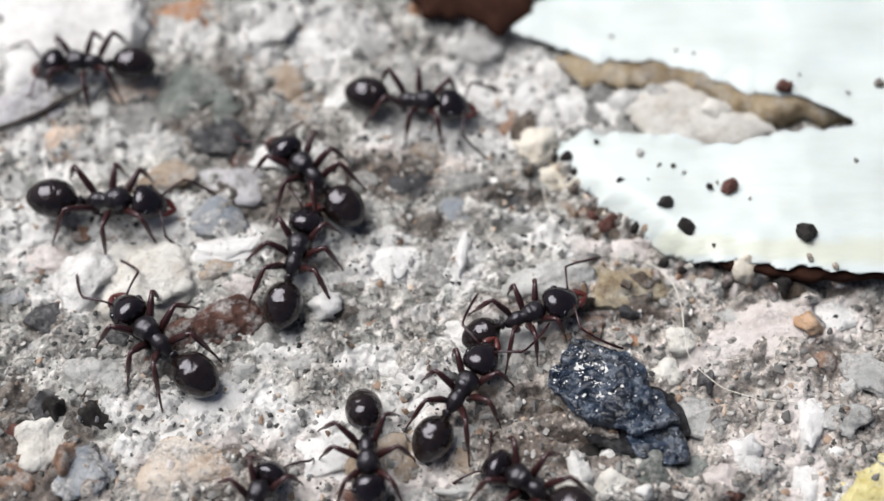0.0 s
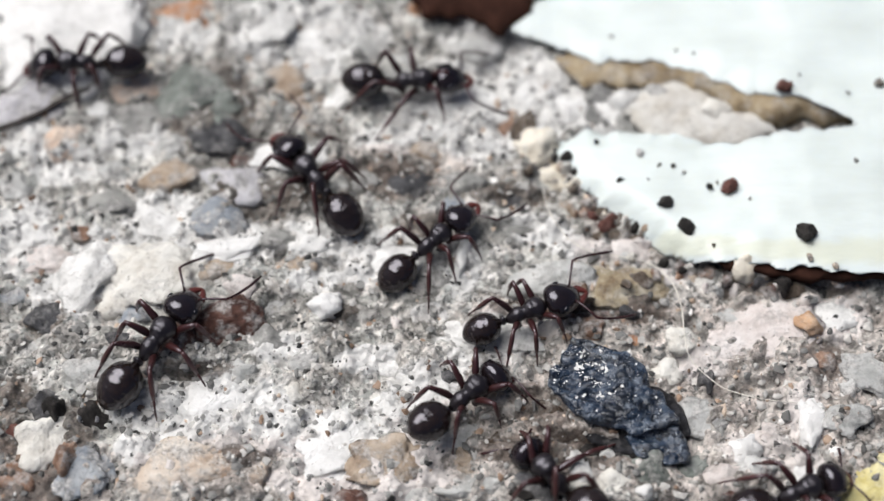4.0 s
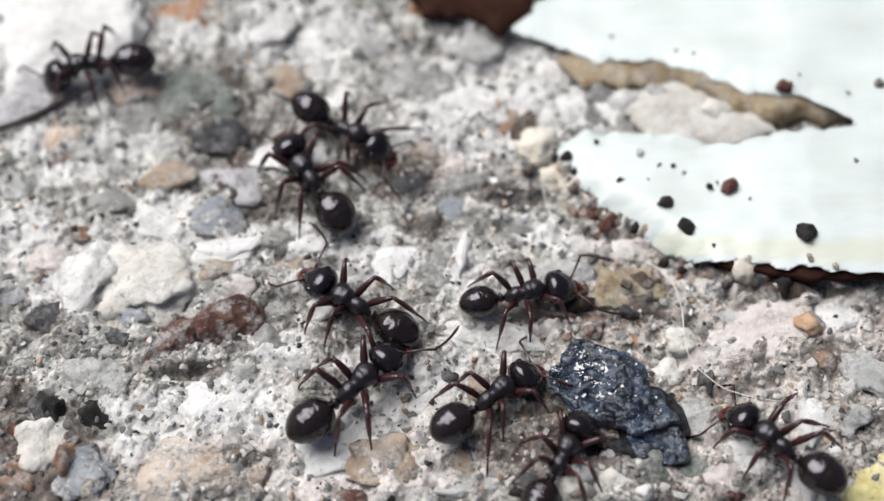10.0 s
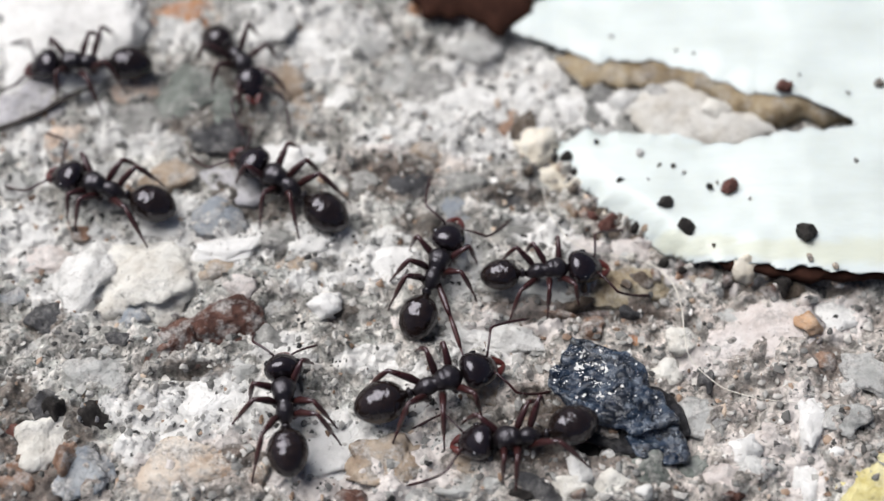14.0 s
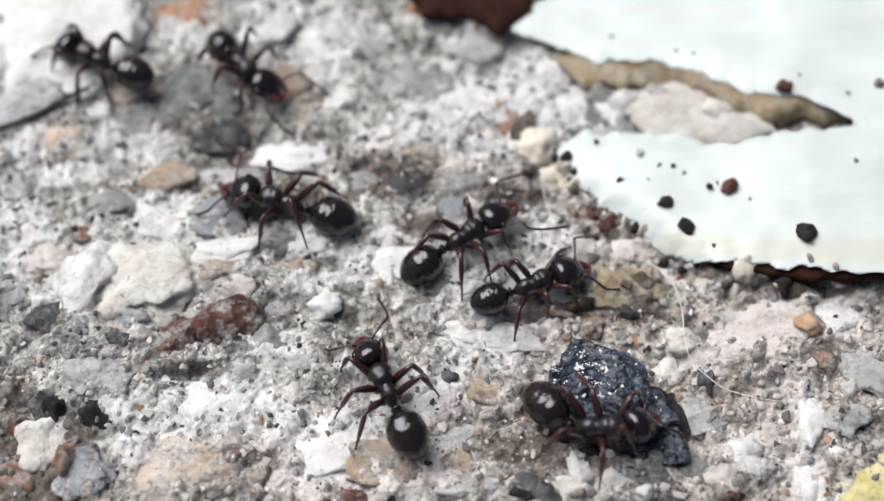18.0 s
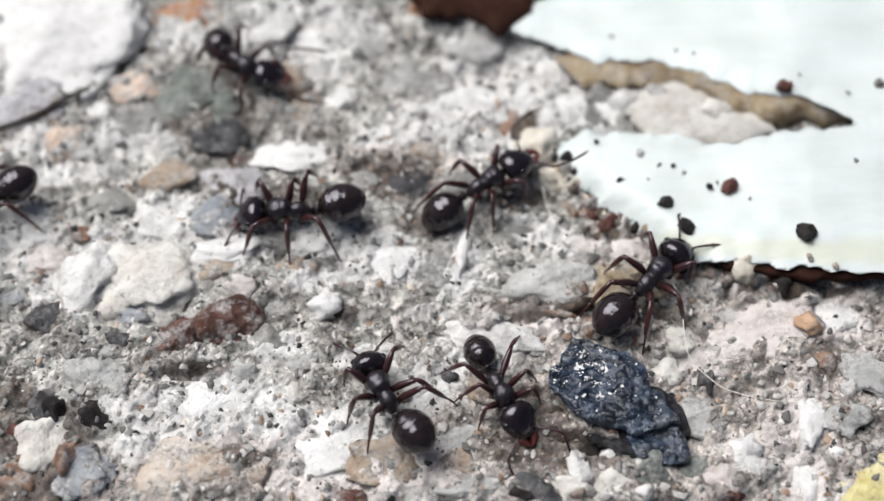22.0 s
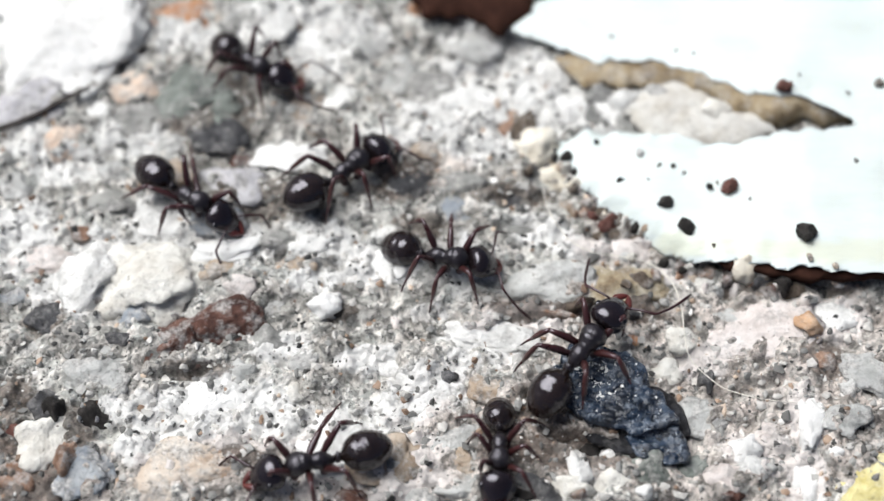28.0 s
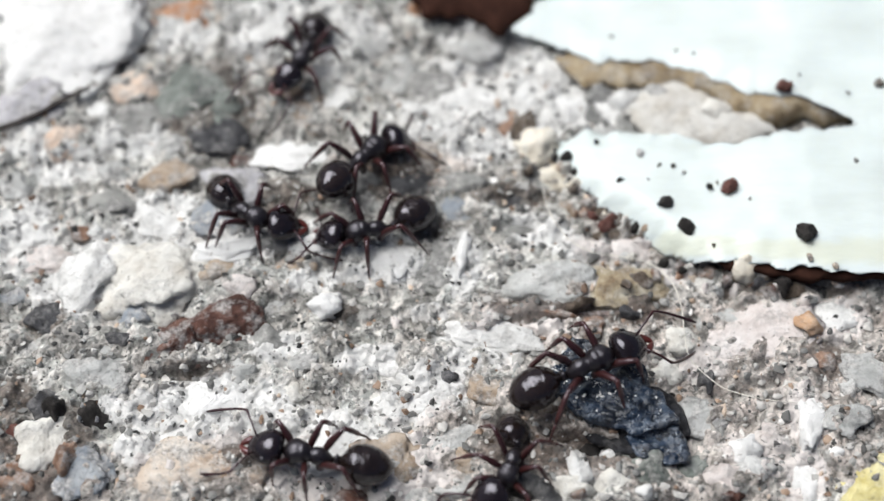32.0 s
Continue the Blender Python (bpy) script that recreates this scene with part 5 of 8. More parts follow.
def gait(ant, seed):
    """Feet stand still on the ground until the body has moved on, then step ahead, in two tripods; antennae feel about."""
    rng = random.Random(seed)
    legs = [c for c in ant.children if c.name.split(".")[0] in HIPS]
    size, steps = ant.scale[0], 480
    sides = [1 if leg["turn"] > 0 else -1 for leg in legs]
    keys = [leg.name.split("_")[0] + ("_l" if side > 0 else "_r") for leg, side in zip(legs, sides)]
    odd = [key in ("middle_l", "front_r", "hind_r") for key in keys]
    rest = [rng.uniform(-16, 16) for _ in legs]
    reach = [HIPS[leg.name.split(".")[0]][1] * rng.uniform(0.88, 1.10) for leg in legs]
    path = [path_of(ant, k * 32 / steps) for k in range(steps + 1)]
    stand, aim = [None] * 6, [None] * 6
    rows = [[] for _ in legs]

    @functools.lru_cache(None)
    def ground(x, y, low):
        x, y = x / 10, y / 10
        return max(0.0, low) if low > 0.2 else 0.6 * float(relief(x, y)) + 0.05

    def home(i, k, lead):
        place, turn = path[min(k + lead, steps)]
        t = k * 32 / steps
        for when, spots in FEET[ant.name]:
            if keys[i] in spots and abs(t - when) < 0.6:
                x, y = spots[keys[i]]
                if math.hypot(x - place.x / MM, y - place.y / MM) > 4.2:
                    continue
                return Vector((x, y, ground(round(x * 10), round(y * 10), round(place.z / MM, 1))))
        to, share = held(ant, keys[i], t)
        angle = turn + math.radians((1 - share) * (legs[i]["turn"] + rest[i]) + share * to)
        hip = legs[i].location / MM * size
        c, s = math.cos(turn), math.sin(turn)
        x = place.x / MM + hip.x * c - hip.y * s + reach[i] * size * math.cos(angle)
        y = place.y / MM + hip.x * s + hip.y * c + reach[i] * size * math.sin(angle)
        return Vector((x, y, ground(round(x * 10), round(y * 10), round(place.z / MM, 1))))

    for k in range(steps + 1):
        place, turn = path[k]
        air = [i for i in range(6) if aim[i] is not None]
        for i, leg in enumerate(legs):
            if stand[i] is None:
                stand[i] = home(i, k, 0)
            if aim[i] is not None:
                now, old, to = aim[i]
                now += 0.5
                foot = old.lerp(to, min(now, 1.0)) + Vector((0, 0, 0.55 if now < 1 else 0))
                aim[i] = (now, old, to)
                if now >= 1:
                    stand[i], aim[i] = to, None
            else:
                foot = stand[i]
                want = home(i, k, 0)
                off = (want - foot).length * (4.0 if any(keys[i] in spots and abs(k * 32 / steps - when) < 0.6 for when, spots in FEET[ant.name]) else 1.0)
                if off > 1.9 or (off > 0.85 and not any(odd[j] != odd[i] for j in air)):
                    aim[i] = (0.0, foot, home(i, k, 3))
                    air.append(i)
            c, s = math.cos(turn), math.sin(turn)
            d = foot - place / MM
            local = Vector((d.x * c + d.y * s, d.y * c - d.x * s, d.z)) / size
            rows[i].append((k * 32 / steps, local))
    for i, leg in enumerate(legs):
        kept, last = [], None
        for k, (t, local) in enumerate(rows[i]):
            still = last is not None and (local - last).length < 0.06 and 0 < k < steps and (rows[i][k + 1][1] - local).length < 0.06
            if still and k % 60:
                continue
            last = local
            kept.append((t, *bend(leg, local)))
        walk(leg, [(t, a) for t, a, b in kept])
        for piece in leg.children:
            walk(piece, [(t, b) for t, a, b in kept])
    head = limb(ant, "head")[0]
    for antenna in [c for c in head.children if c.name.startswith("antenna")]:
        side = 1 if antenna.location.y > 0 else -1
        wide, base, f1, f2 = rng.uniform(8, 18), rng.uniform(44, 74), rng.uniform(1.5, 3.2), rng.uniform(0, 6)
        noted = [(when, turns["l" if side > 0 else "r"]) for when, turns in FEELERS[ant.name] if ("l" if side > 0 else "r") in turns]
        beat = []
        for k in range(0, 97):
            t = k / 3
            turn = base + wide * math.sin(f1 * t + f2)
            if noted:
                off, to = min((abs(t - when), to) for when, to in noted)
                share = max(0.0, min(1.0, 1.5 - off / 0.8))
                turn = (1 - share) * turn + share * to
            beat.append((t, Matrix.Translation(antenna.location) @ pose(0, 0, 0, 0, 8 + 12 * math.sin(f1 * 0.8 * t + f2), side * turn)))
        walk(antenna, beat)


from mathutils.bvhtree import BVHTree


# ---- the piece of coconut ----
def slab(outline, mid, over, under, rim, wobble, step=0.16, seed=5, share=0.0, brim=None, skin=None):
    """A flat piece with rounded rim inside a closed outline, in millimetres: mid height (at x = 4, its slope, least and most), rise above it and share below it."""
    edge = spline([(*q, 0) for q in outline + outline[:1]], 10)[:-1]
    px, py = np.array([q.x for q in edge]), np.array([q.y for q in edge])
    px = px + wobble * value_noise(px, py, 0.7, seed) + 0.5 * wobble * value_noise(px, py, 0.3, seed + 1)
    py = py + wobble * value_noise(px + 5, py, 0.7, seed + 2) + 0.5 * wobble * value_noise(px, py, 0.3, seed + 3)
    gx, gy = np.arange(px.min() - step, px.max() + step, step), np.arange(py.min() - step, py.max() + step, step)
    x, y = [a.ravel() for a in np.meshgrid(gx, gy)]
    inside, far, cx, cy = np.zeros(len(x), bool), np.full(len(x), 1e9), x.copy(), y.copy()
    for ax, ay, bx, by in zip(px, py, np.roll(px, -1), np.roll(py, -1)):
        if ay != by:
            inside ^= ((ay > y) != (by > y)) & (x < (bx - ax) * (y - ay) / (by - ay) + ax)
        length = max((bx - ax) ** 2 + (by - ay) ** 2, 1e-12)
        t = np.clip(((x - ax) * (bx - ax) + (y - ay) * (by - ay)) / length, 0, 1)
        qx, qy = ax + t * (bx - ax), ay + t * (by - ay)
        d = np.hypot(x - qx, y - qy)
        near = d < far
        far[near], cx[near], cy[near] = d[near], qx[near], qy[near]
    x, y, far = np.where(inside, x, cx), np.where(inside, y, cy), np.where(inside, far, 0)
    k = np.clip(far / rim, 0, 1)
    swell = np.sqrt(np.maximum(0, 1 - (1 - k) ** 2)) if brim is None else k * (1.6 - 0.6 * k)
    soft = 0.10 * value_noise(x, y, 3.1, seed + 4) + 0.04 * value_noise(x, y, 1.1, seed + 5)
    mid = np.clip(mid[0] + mid[1] * (x - 4), mid[2], mid[3])
    edge_high = mid if brim is None else brim(x, y, mid)
    top = mid + over + soft + share * mid + (0 if skin is None else skin(x, y))
    up, down = edge_high + swell * (top - edge_high), edge_high * (1 - swell * under)
    w, h = len(gx), len(gy)
    i = (np.arange(h - 1)[:, None] * w + np.arange(w - 1)).ravel()
    quads = np.stack([i, i + 1, i + w + 1, i + w], -1)
    quads = quads[inside[quads].any(1)]
    n = len(x)
    verts = np.concatenate([np.stack([x, y, up], -1), np.stack([x, y, down], -1)]) * MM
    used = np.unique(np.concatenate([quads.ravel(), quads.ravel() + n]))
    index = np.zeros(2 * n, int)
    index[used] = np.arange(len(used))
    faces = np.concatenate([index[quads], index[quads[:, ::-1] + n]])
    return verts[used], faces


def slab_part(name, outline, mat, parent, label="", **shape):
    verts, faces = slab(outline, **shape)
    me = sheet(name, verts.tolist(), faces.tolist(), mat)
    bm = bmesh.new()
    bm.from_mesh(me)
    bmesh.ops.remove_doubles(bm, verts=bm.verts, dist=0.002 * MM)
    bmesh.ops.dissolve_degenerate(bm, dist=0.001 * MM, edges=bm.edges)
    bm.to_mesh(me)
    bm.free()
    for f in me.polygons:
        f.use_smooth = True
    ob = new(name, me)
    ob.parent = parent
    return tagged(ob, label)


def flesh_brim(x, y, mid):
    """How high the rim of the flesh lies: thin on the ground at the torn tip, thick towards the rind."""
    low = np.where(y < 3, (x - 10.2) / 2.4, (x - 8.0) / 6.0)
    low = 0.06 + (mid - 0.06) * np.clip(low, 0, 1)
    return np.where((y < 7.0) & (x < 20), np.minimum(low, mid), 0.96 * mid)


coconut = tagged(new("coconut_piece"), "notched piece of white coconut flesh with brown rind", "coconut")
slab_part("flesh", [(2.76, 13.43), (3.66, 12.23), (5.73, 11.39), (7.61, 10.37), (9.52, 10.24), (11.39, 9.78), (13.08, 8.93), (14.73, 8.02), (16.57, 7.77), (18.10, 7.16), (19.66, 6.32), (18.23, 5.93), (16.36, 5.78), (14.90, 5.55), (13.32, 5.27), (11.69, 5.95), (9.86, 6.28), (7.62, 6.53), (5.91, 6.40), (5.23, 5.18), (5.84, 4.10), (6.79, 2.77), (8.06, 1.84), (8.81, 1.11), (9.28, 0.26), (10.53, -0.40), (11.84, -0.97), (13.88, -1.30), (15.59, -1.68), (17.56, -1.87), (20.61, -1.75), (24.82, -0.70), (27.70, 10.01), (26.19, 17.80), (9.16, 18.79), (5.70, 14.70), (4.41, 14.07)], FLESH, coconut, "smooth white coconut flesh", mid=(0.25, 0.09, 0.45, 1.42), over=0.14, under=0.22, rim=1.25, wobble=0.22, brim=flesh_brim)
slab_part("rind", [(5.58, 11.02), (6.77, 9.52), (8.40, 8.98), (10.05, 9.11), (11.68, 8.85), (13.26, 8.04), (14.26, 7.05), (15.16, 6.60), (16.67, 6.79), (18.31, 6.92), (20.05, 6.99), (20.77, 9.18), (17.03, 10.20), (11.65, 12.27), (7.15, 11.92)], RIND, coconut, "torn tan-brown rind in the notch", mid=(0.07, 0.0215, 0.09, 0.362), over=0.0, share=2.7, under=0.9, rim=0.9, wobble=0.35, seed=15)
slab_part("rind", [(9.20, 8.84), (10.32, 9.24), (11.96, 9.11), (13.80, 8.24), (15.09, 7.45), (15.97, 6.72), (15.47, 5.82), (13.83, 5.43), (11.70, 5.62), (9.85, 6.14), (8.98, 7.45)], PALE_RIND, coconut, "pale fibrous torn rind in the notch", mid=(0.06, 0.022, 0.07, 0.34), over=0.05, share=2.4, under=0.9, rim=1.6, wobble=0.35, seed=19)
slab_part("rind", [(12.2, -0.55), (12.45, -0.98), (13.14, -1.38), (14.36, -1.66), (16.08, -1.98), (18.08, -2.02), (20.62, -1.93), (23.75, -1.37), (20.95, -0.30), (15.84, -0.40), (13.2, -0.45)], DARK_RIND, coconut, "dark brown rind under the rim", mid=(0.19, 0.068, 0.22, 1.06), over=0.1, under=0.9, rim=0.5, wobble=0.14, seed=25)
husk = tagged(new("coconut_husk"), "dark brown torn piece of coconut husk", "husk")
slab_part("husk_shell", [(-1.82, 15.56), (-1.38, 13.83), (-0.39, 13.05), (1.01, 13.33), (1.85, 12.70), (2.67, 12.07), (3.38, 12.35), (4.67, 13.76), (5.89, 16.29), (2.20, 18.14)], DARK_RIND, husk, mid=(0.5, 0.0, 0.5, 0.5), over=0.4, under=0.9, rim=0.9, wobble=0.25, seed=35)
husk_top = part("husk_fold", stone_shape(3.2, 1.6, 0.5, 77, rough=0.12), DARK_RIND, husk)
husk_top.matrix_basis = pose(2.0 * MM, 15.6 * MM, 0.95 * MM, 0, 0, -12)


def crumb(x, y, w, d, kind, on_ground=False):
    h = 0.42 * min(w, d)
    ob = new("crumb", mesh_of(stone_shape(w, d, h * 1.3, int(abs(x * 91 + y * 57) * 10) % 997, cuts=10, level=2, rough=0.2), "crumb", STONE[kind], smooth=False))
    base = float(relief(x, y)) if on_ground else 0.12 + min(1.42, max(0.3, 0.25 + 0.09 * (x - 4)))
    ob.matrix_basis = pose(x * MM, y * MM, (base + h * 0.5) * MM, 0, 0, (x * 77) % 360)
    words = {"soil": "black", "clay": "dark red", "pale": "pale grey", "grey": "grey", "tan": "tan", "earth": "brown"}[kind]
    tagged(ob, words + (" earth crumb lying on concrete" if on_ground else " earth crumb lying on white coconut flesh"), "crumb", "crumbs on the coconut")


crumb(16.48, -0.06, 1.12, 1.02, "soil")
crumb(13.34, 2.68, 0.83, 0.93, "clay")
crumb(10.33, 1.96, 0.68, 0.87, "soil")
crumb(11.18, 0.64, 1.19, 0.69, "soil")
crumb(12.40, 2.73, 0.34, 0.38, "soil")
crumb(8.31, 3.31, 0.29, 0.44, "soil")
crumb(10.80, 3.97, 0.24, 0.26, "soil")
crumb(10.18, 4.07, 0.32, 0.18, "soil")
crumb(9.34, 4.75, 0.48, 0.41, "pale")
crumb(7.32, 5.54, 0.24, 0.30, "soil")
crumb(11.27, 3.63, 0.21, 0.23, "pale")
crumb(19.21, 3.89, 0.29, 0.32, "grey")
crumb(8.32, 11.68, 0.25, 0.25, "grey")
crumb(11.40, 10.67, 0.16, 0.18, "soil")
crumb(12.23, 10.42, 0.19, 0.18, "grey")
crumb(16.31, 8.14, 0.92, 0.66, "clay")
crumb(20.89, 8.26, 0.65, 0.54, "earth")
crumb(19.35, 7.76, 0.16, 0.36, "grey")
crumb(16.53, -1.24, 0.25, 0.45, "tan")
crumb(17.60, -1.67, 0.35, 0.28, "tan")
crumb(12.32, -0.37, 0.20, 0.17, "earth")
crumb(17.13, 8.82, 0.16, 0.18, "grey")
crumb(12.75, 2.99, 0.18, 0.15, "grey")
crumb(14.15, 1.99, 0.21, 0.23, "pale")
crumb(9.61, 3.29, 0.16, 0.18, "grey")
crumb(5.36, 5.01, 0.59, 0.53, "soil", on_ground=True)
crumb(6.19, 4.25, 0.69, 0.65, "soil", on_ground=True)
crumb(6.06, 3.71, 0.48, 0.41, "soil", on_ground=True)
crumb(5.00, 4.60, 0.37, 0.41, "earth", on_ground=True)
crumb(5.70, 4.69, 0.32, 0.30, "earth", on_ground=True)
crumb(14.54, -0.82, 0.77, 0.46, "soil", on_ground=True)
crumb(13.20, -1.41, 1.02, 0.74, "earth", on_ground=True)

# ---- the slate chip ----
def slate_skin(shift):
    """Cleaved terraces and knobs of a split slate face, in millimetres."""
    def skin(x, y):
        tilt = value_noise(x + shift, y * 1.3, 1.5, 41) + 0.5 * value_noise(x, y + shift, 0.6, 43)
        steps = np.floor(tilt * 3.2) / 3.2
        return 0.40 * steps + 0.26 * np.abs(value_noise(x * 0.8 + y, y - x * 0.6 + shift, 0.95, 45)) + 0.05 * value_noise(x, y, 0.30, 47)
    return skin


def build_slate(x, y):
    """A split upper layer of slate on a black foot that paints its shade, with a broken block at one end."""
    chip = new("slate_chip")
    chip.matrix_basis = pose(x * MM, y * MM, 0, 0, 0, 0)
    top = slab_part("upper_layer", UPPER, STONE["slate"], chip, "blue-black slate layer flecked with white", mid=(0.80, 0.0, 0.3, 2.0), over=0.24, under=0.25, rim=0.45, wobble=0.22, step=0.09, seed=61, skin=slate_skin(3.0))
    grit, rng = bmesh.new(), random.Random(4)
    tree = BVHTree.FromPolygons([v.co for v in top.data.vertices], [f.vertices for f in top.data.polygons])
    for k in range(520):
        x0, y0 = (rng.gauss(-1.5, 0.9), rng.gauss(0.7, 0.75)) if k % 3 else (rng.gauss(0.3, 1.7), rng.gauss(-0.2, 1.1))
        if noise.noise((x0 * 1.6, y0 * 2.0, 2.0)) < 0.0:
            continue
        spot = tree.ray_cast(Vector((x0, y0, 5)) * MM, Vector((0, 0, -1)))[0]
        if spot is None:
            continue
        s = 0.014 + 0.085 * rng.random() ** 3.5
        bits = bmesh.ops.create_icosphere(grit, subdivisions=1, radius=1)["verts"]
        turn, long, wide = rng.uniform(0, 3), s * rng.uniform(0.6, 2.4), s * rng.uniform(0.3, 1.2)
        for v in bits:
            a, b = v.co.x * long * rng.uniform(0.7, 1.3), v.co.y * wide
            v.co = spot + Vector((a * math.cos(turn) - b * math.sin(turn), a * math.sin(turn) + b * math.cos(turn), v.co.z * s * 0.5)) * MM
    part("white_grit", grit, STONE["lime"], top, "white mineral grit stuck on the slate", smooth=False)
    # added layer: the shadow below the overhang, made as a black slab
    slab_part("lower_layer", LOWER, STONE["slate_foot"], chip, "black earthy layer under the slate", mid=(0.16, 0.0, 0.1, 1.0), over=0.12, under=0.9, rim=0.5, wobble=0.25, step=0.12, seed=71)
    slab_part("broken_end", ENDING, STONE["slate"], chip, mid=(0.50, 0.0, 0.1, 1.0), over=0.30, under=0.8, rim=0.7, wobble=0.16, step=0.09, seed=81, skin=slate_skin(9.0))
    tagged(chip, "chipped blue-black slate with white specks lying on concrete", "stone chip")


UPPER = [(-1.89, 2.21), (-1.16, 2.02), (-0.11, 1.66), (1.01, 0.92), (1.28, 0.10), (1.97, -0.60), (2.26, -1.24), (2.45, -1.98), (1.74, -2.16), (0.51, -2.21), (0.03, -2.11), (-1.50, -1.77), (-2.11, -1.24), (-2.90, -0.44), (-3.02, 0.37), (-2.42, 1.38)]
LOWER = [(-2.43, 0.08), (-0.44, 0.35), (1.77, 0.08), (2.69, -1.53), (2.31, -2.85), (1.10, -2.85), (0.12, -3.01), (-1.06, -2.46), (-1.87, -1.40)]
ENDING = [(0.16, -2.25), (0.86, -1.83), (1.84, -1.57), (2.50, -1.94), (2.86, -2.83), (2.52, -3.55), (1.61, -3.60), (0.66, -3.14)]
build_slate(7.76, -7.21)


# ---- fibres and twigs ----
def strand(name, points, radius, mat, label, category):
    line = spline(points, 6)
    n = len(line)
    radii = [radius * (0.55 + 0.45 * math.sin(math.pi * min(1, (k + 2) / (n + 3)))) for k in range(n)]
    ob = new(name, mesh_of(tube(line, radii, 7), name, mat))
    return tagged(ob, label, category)


strand("fibre", [(4.68, 3.04, 0.80), (4.81, 2.03, 0.80), (5.22, 1.02, 0.80), (5.88, 0.06, 0.80), (6.84, -0.54, 0.80), (8.11, -0.77, 0.80), (9.37, -1.13, 0.80), (10.28, -2.00, 0.80), (10.67, -3.30, 0.80), (10.73, -4.85, 0.80), (10.90, -5.96, 0.80), (11.62, -6.84, 0.80), (12.41, -7.44, 0.80), (13.84, -7.87, 0.80), (15.33, -8.05, 0.80)], 0.026, HAIR, "thin pale curled fibre lying on the concrete", "fibre")
strand("twig", [(-21.65, 6.33, 0.45), (-20.36, 6.79, 0.45), (-19.10, 7.54, 0.45), (-18.10, 8.30, 0.45), (-17.12, 8.84, 0.45)], 0.13, TWIG, "dark thin root lying across the stones", "twig")


# ---- loose sand ----
def build_sand(count, name, low, high, tones, label, seed):
    """Loose grains of sand all over the concrete, one mesh for each tone."""
    rng = np.random.RandomState(seed)
    base = bmesh.new()
    bmesh.ops.create_icosphere(base, subdivisions=1, radius=1)
    shape = np.array([v.co[:] for v in base.verts])
    tris = np.array([[v.index for v in f.verts] for f in base.faces])
    base.free()
    x, y = rng.uniform(-24.5, 24.5, count), rng.uniform(-13.5, 16.5, count)
    size = low + (high - low) * rng.uniform(0, 1, count) ** 2.2
    z = relief(x, y) - 0.04 * size
    jitter = 1 + rng.uniform(-0.45, 0.45, (count, len(shape)))
    squash = rng.uniform(0.5, 1.0, (count, 1, 3)) * np.array([1, 1, 0.7])
    pts = shape[None] * jitter[..., None] * squash * size[:, None, None] / 2
    pts = (pts + np.stack([x, y, z], -1)[:, None]) * MM
    faces = tris[None] + (np.arange(count) * len(shape))[:, None, None]
    me = sheet(name, pts.reshape(-1, 3).tolist(), faces.reshape(-1, 3).tolist(), grit_material(name, *tones))
    me.polygons.foreach_set("use_smooth", np.zeros(len(me.polygons), bool))
    tagged(new(name, me), label, "sand", kind="stuff")


build_sand(2500, "pale_sand", 0.12, 0.55, ((0.30, 0.295, 0.285), (0.50, 0.495, 0.48), (0.72, 0.715, 0.70)), "loose whitish sand grains on the concrete", 1)
build_sand(4600, "grey_sand", 0.14, 0.7, ((0.09, 0.09, 0.088), (0.27, 0.275, 0.27), (0.52, 0.51, 0.49)), "loose grey sand grains on the concrete", 2)
build_sand(2600, "dark_sand", 0.10, 0.5, ((0.012, 0.012, 0.012), (0.055, 0.055, 0.054), (0.17, 0.172, 0.168)), "loose dark grit on the concrete", 3)
build_sand(1000, "brown_sand", 0.12, 0.6, ((0.10, 0.06, 0.04), (0.30, 0.21, 0.15), (0.56, 0.46, 0.37)), "loose tan grit on the concrete", 4)



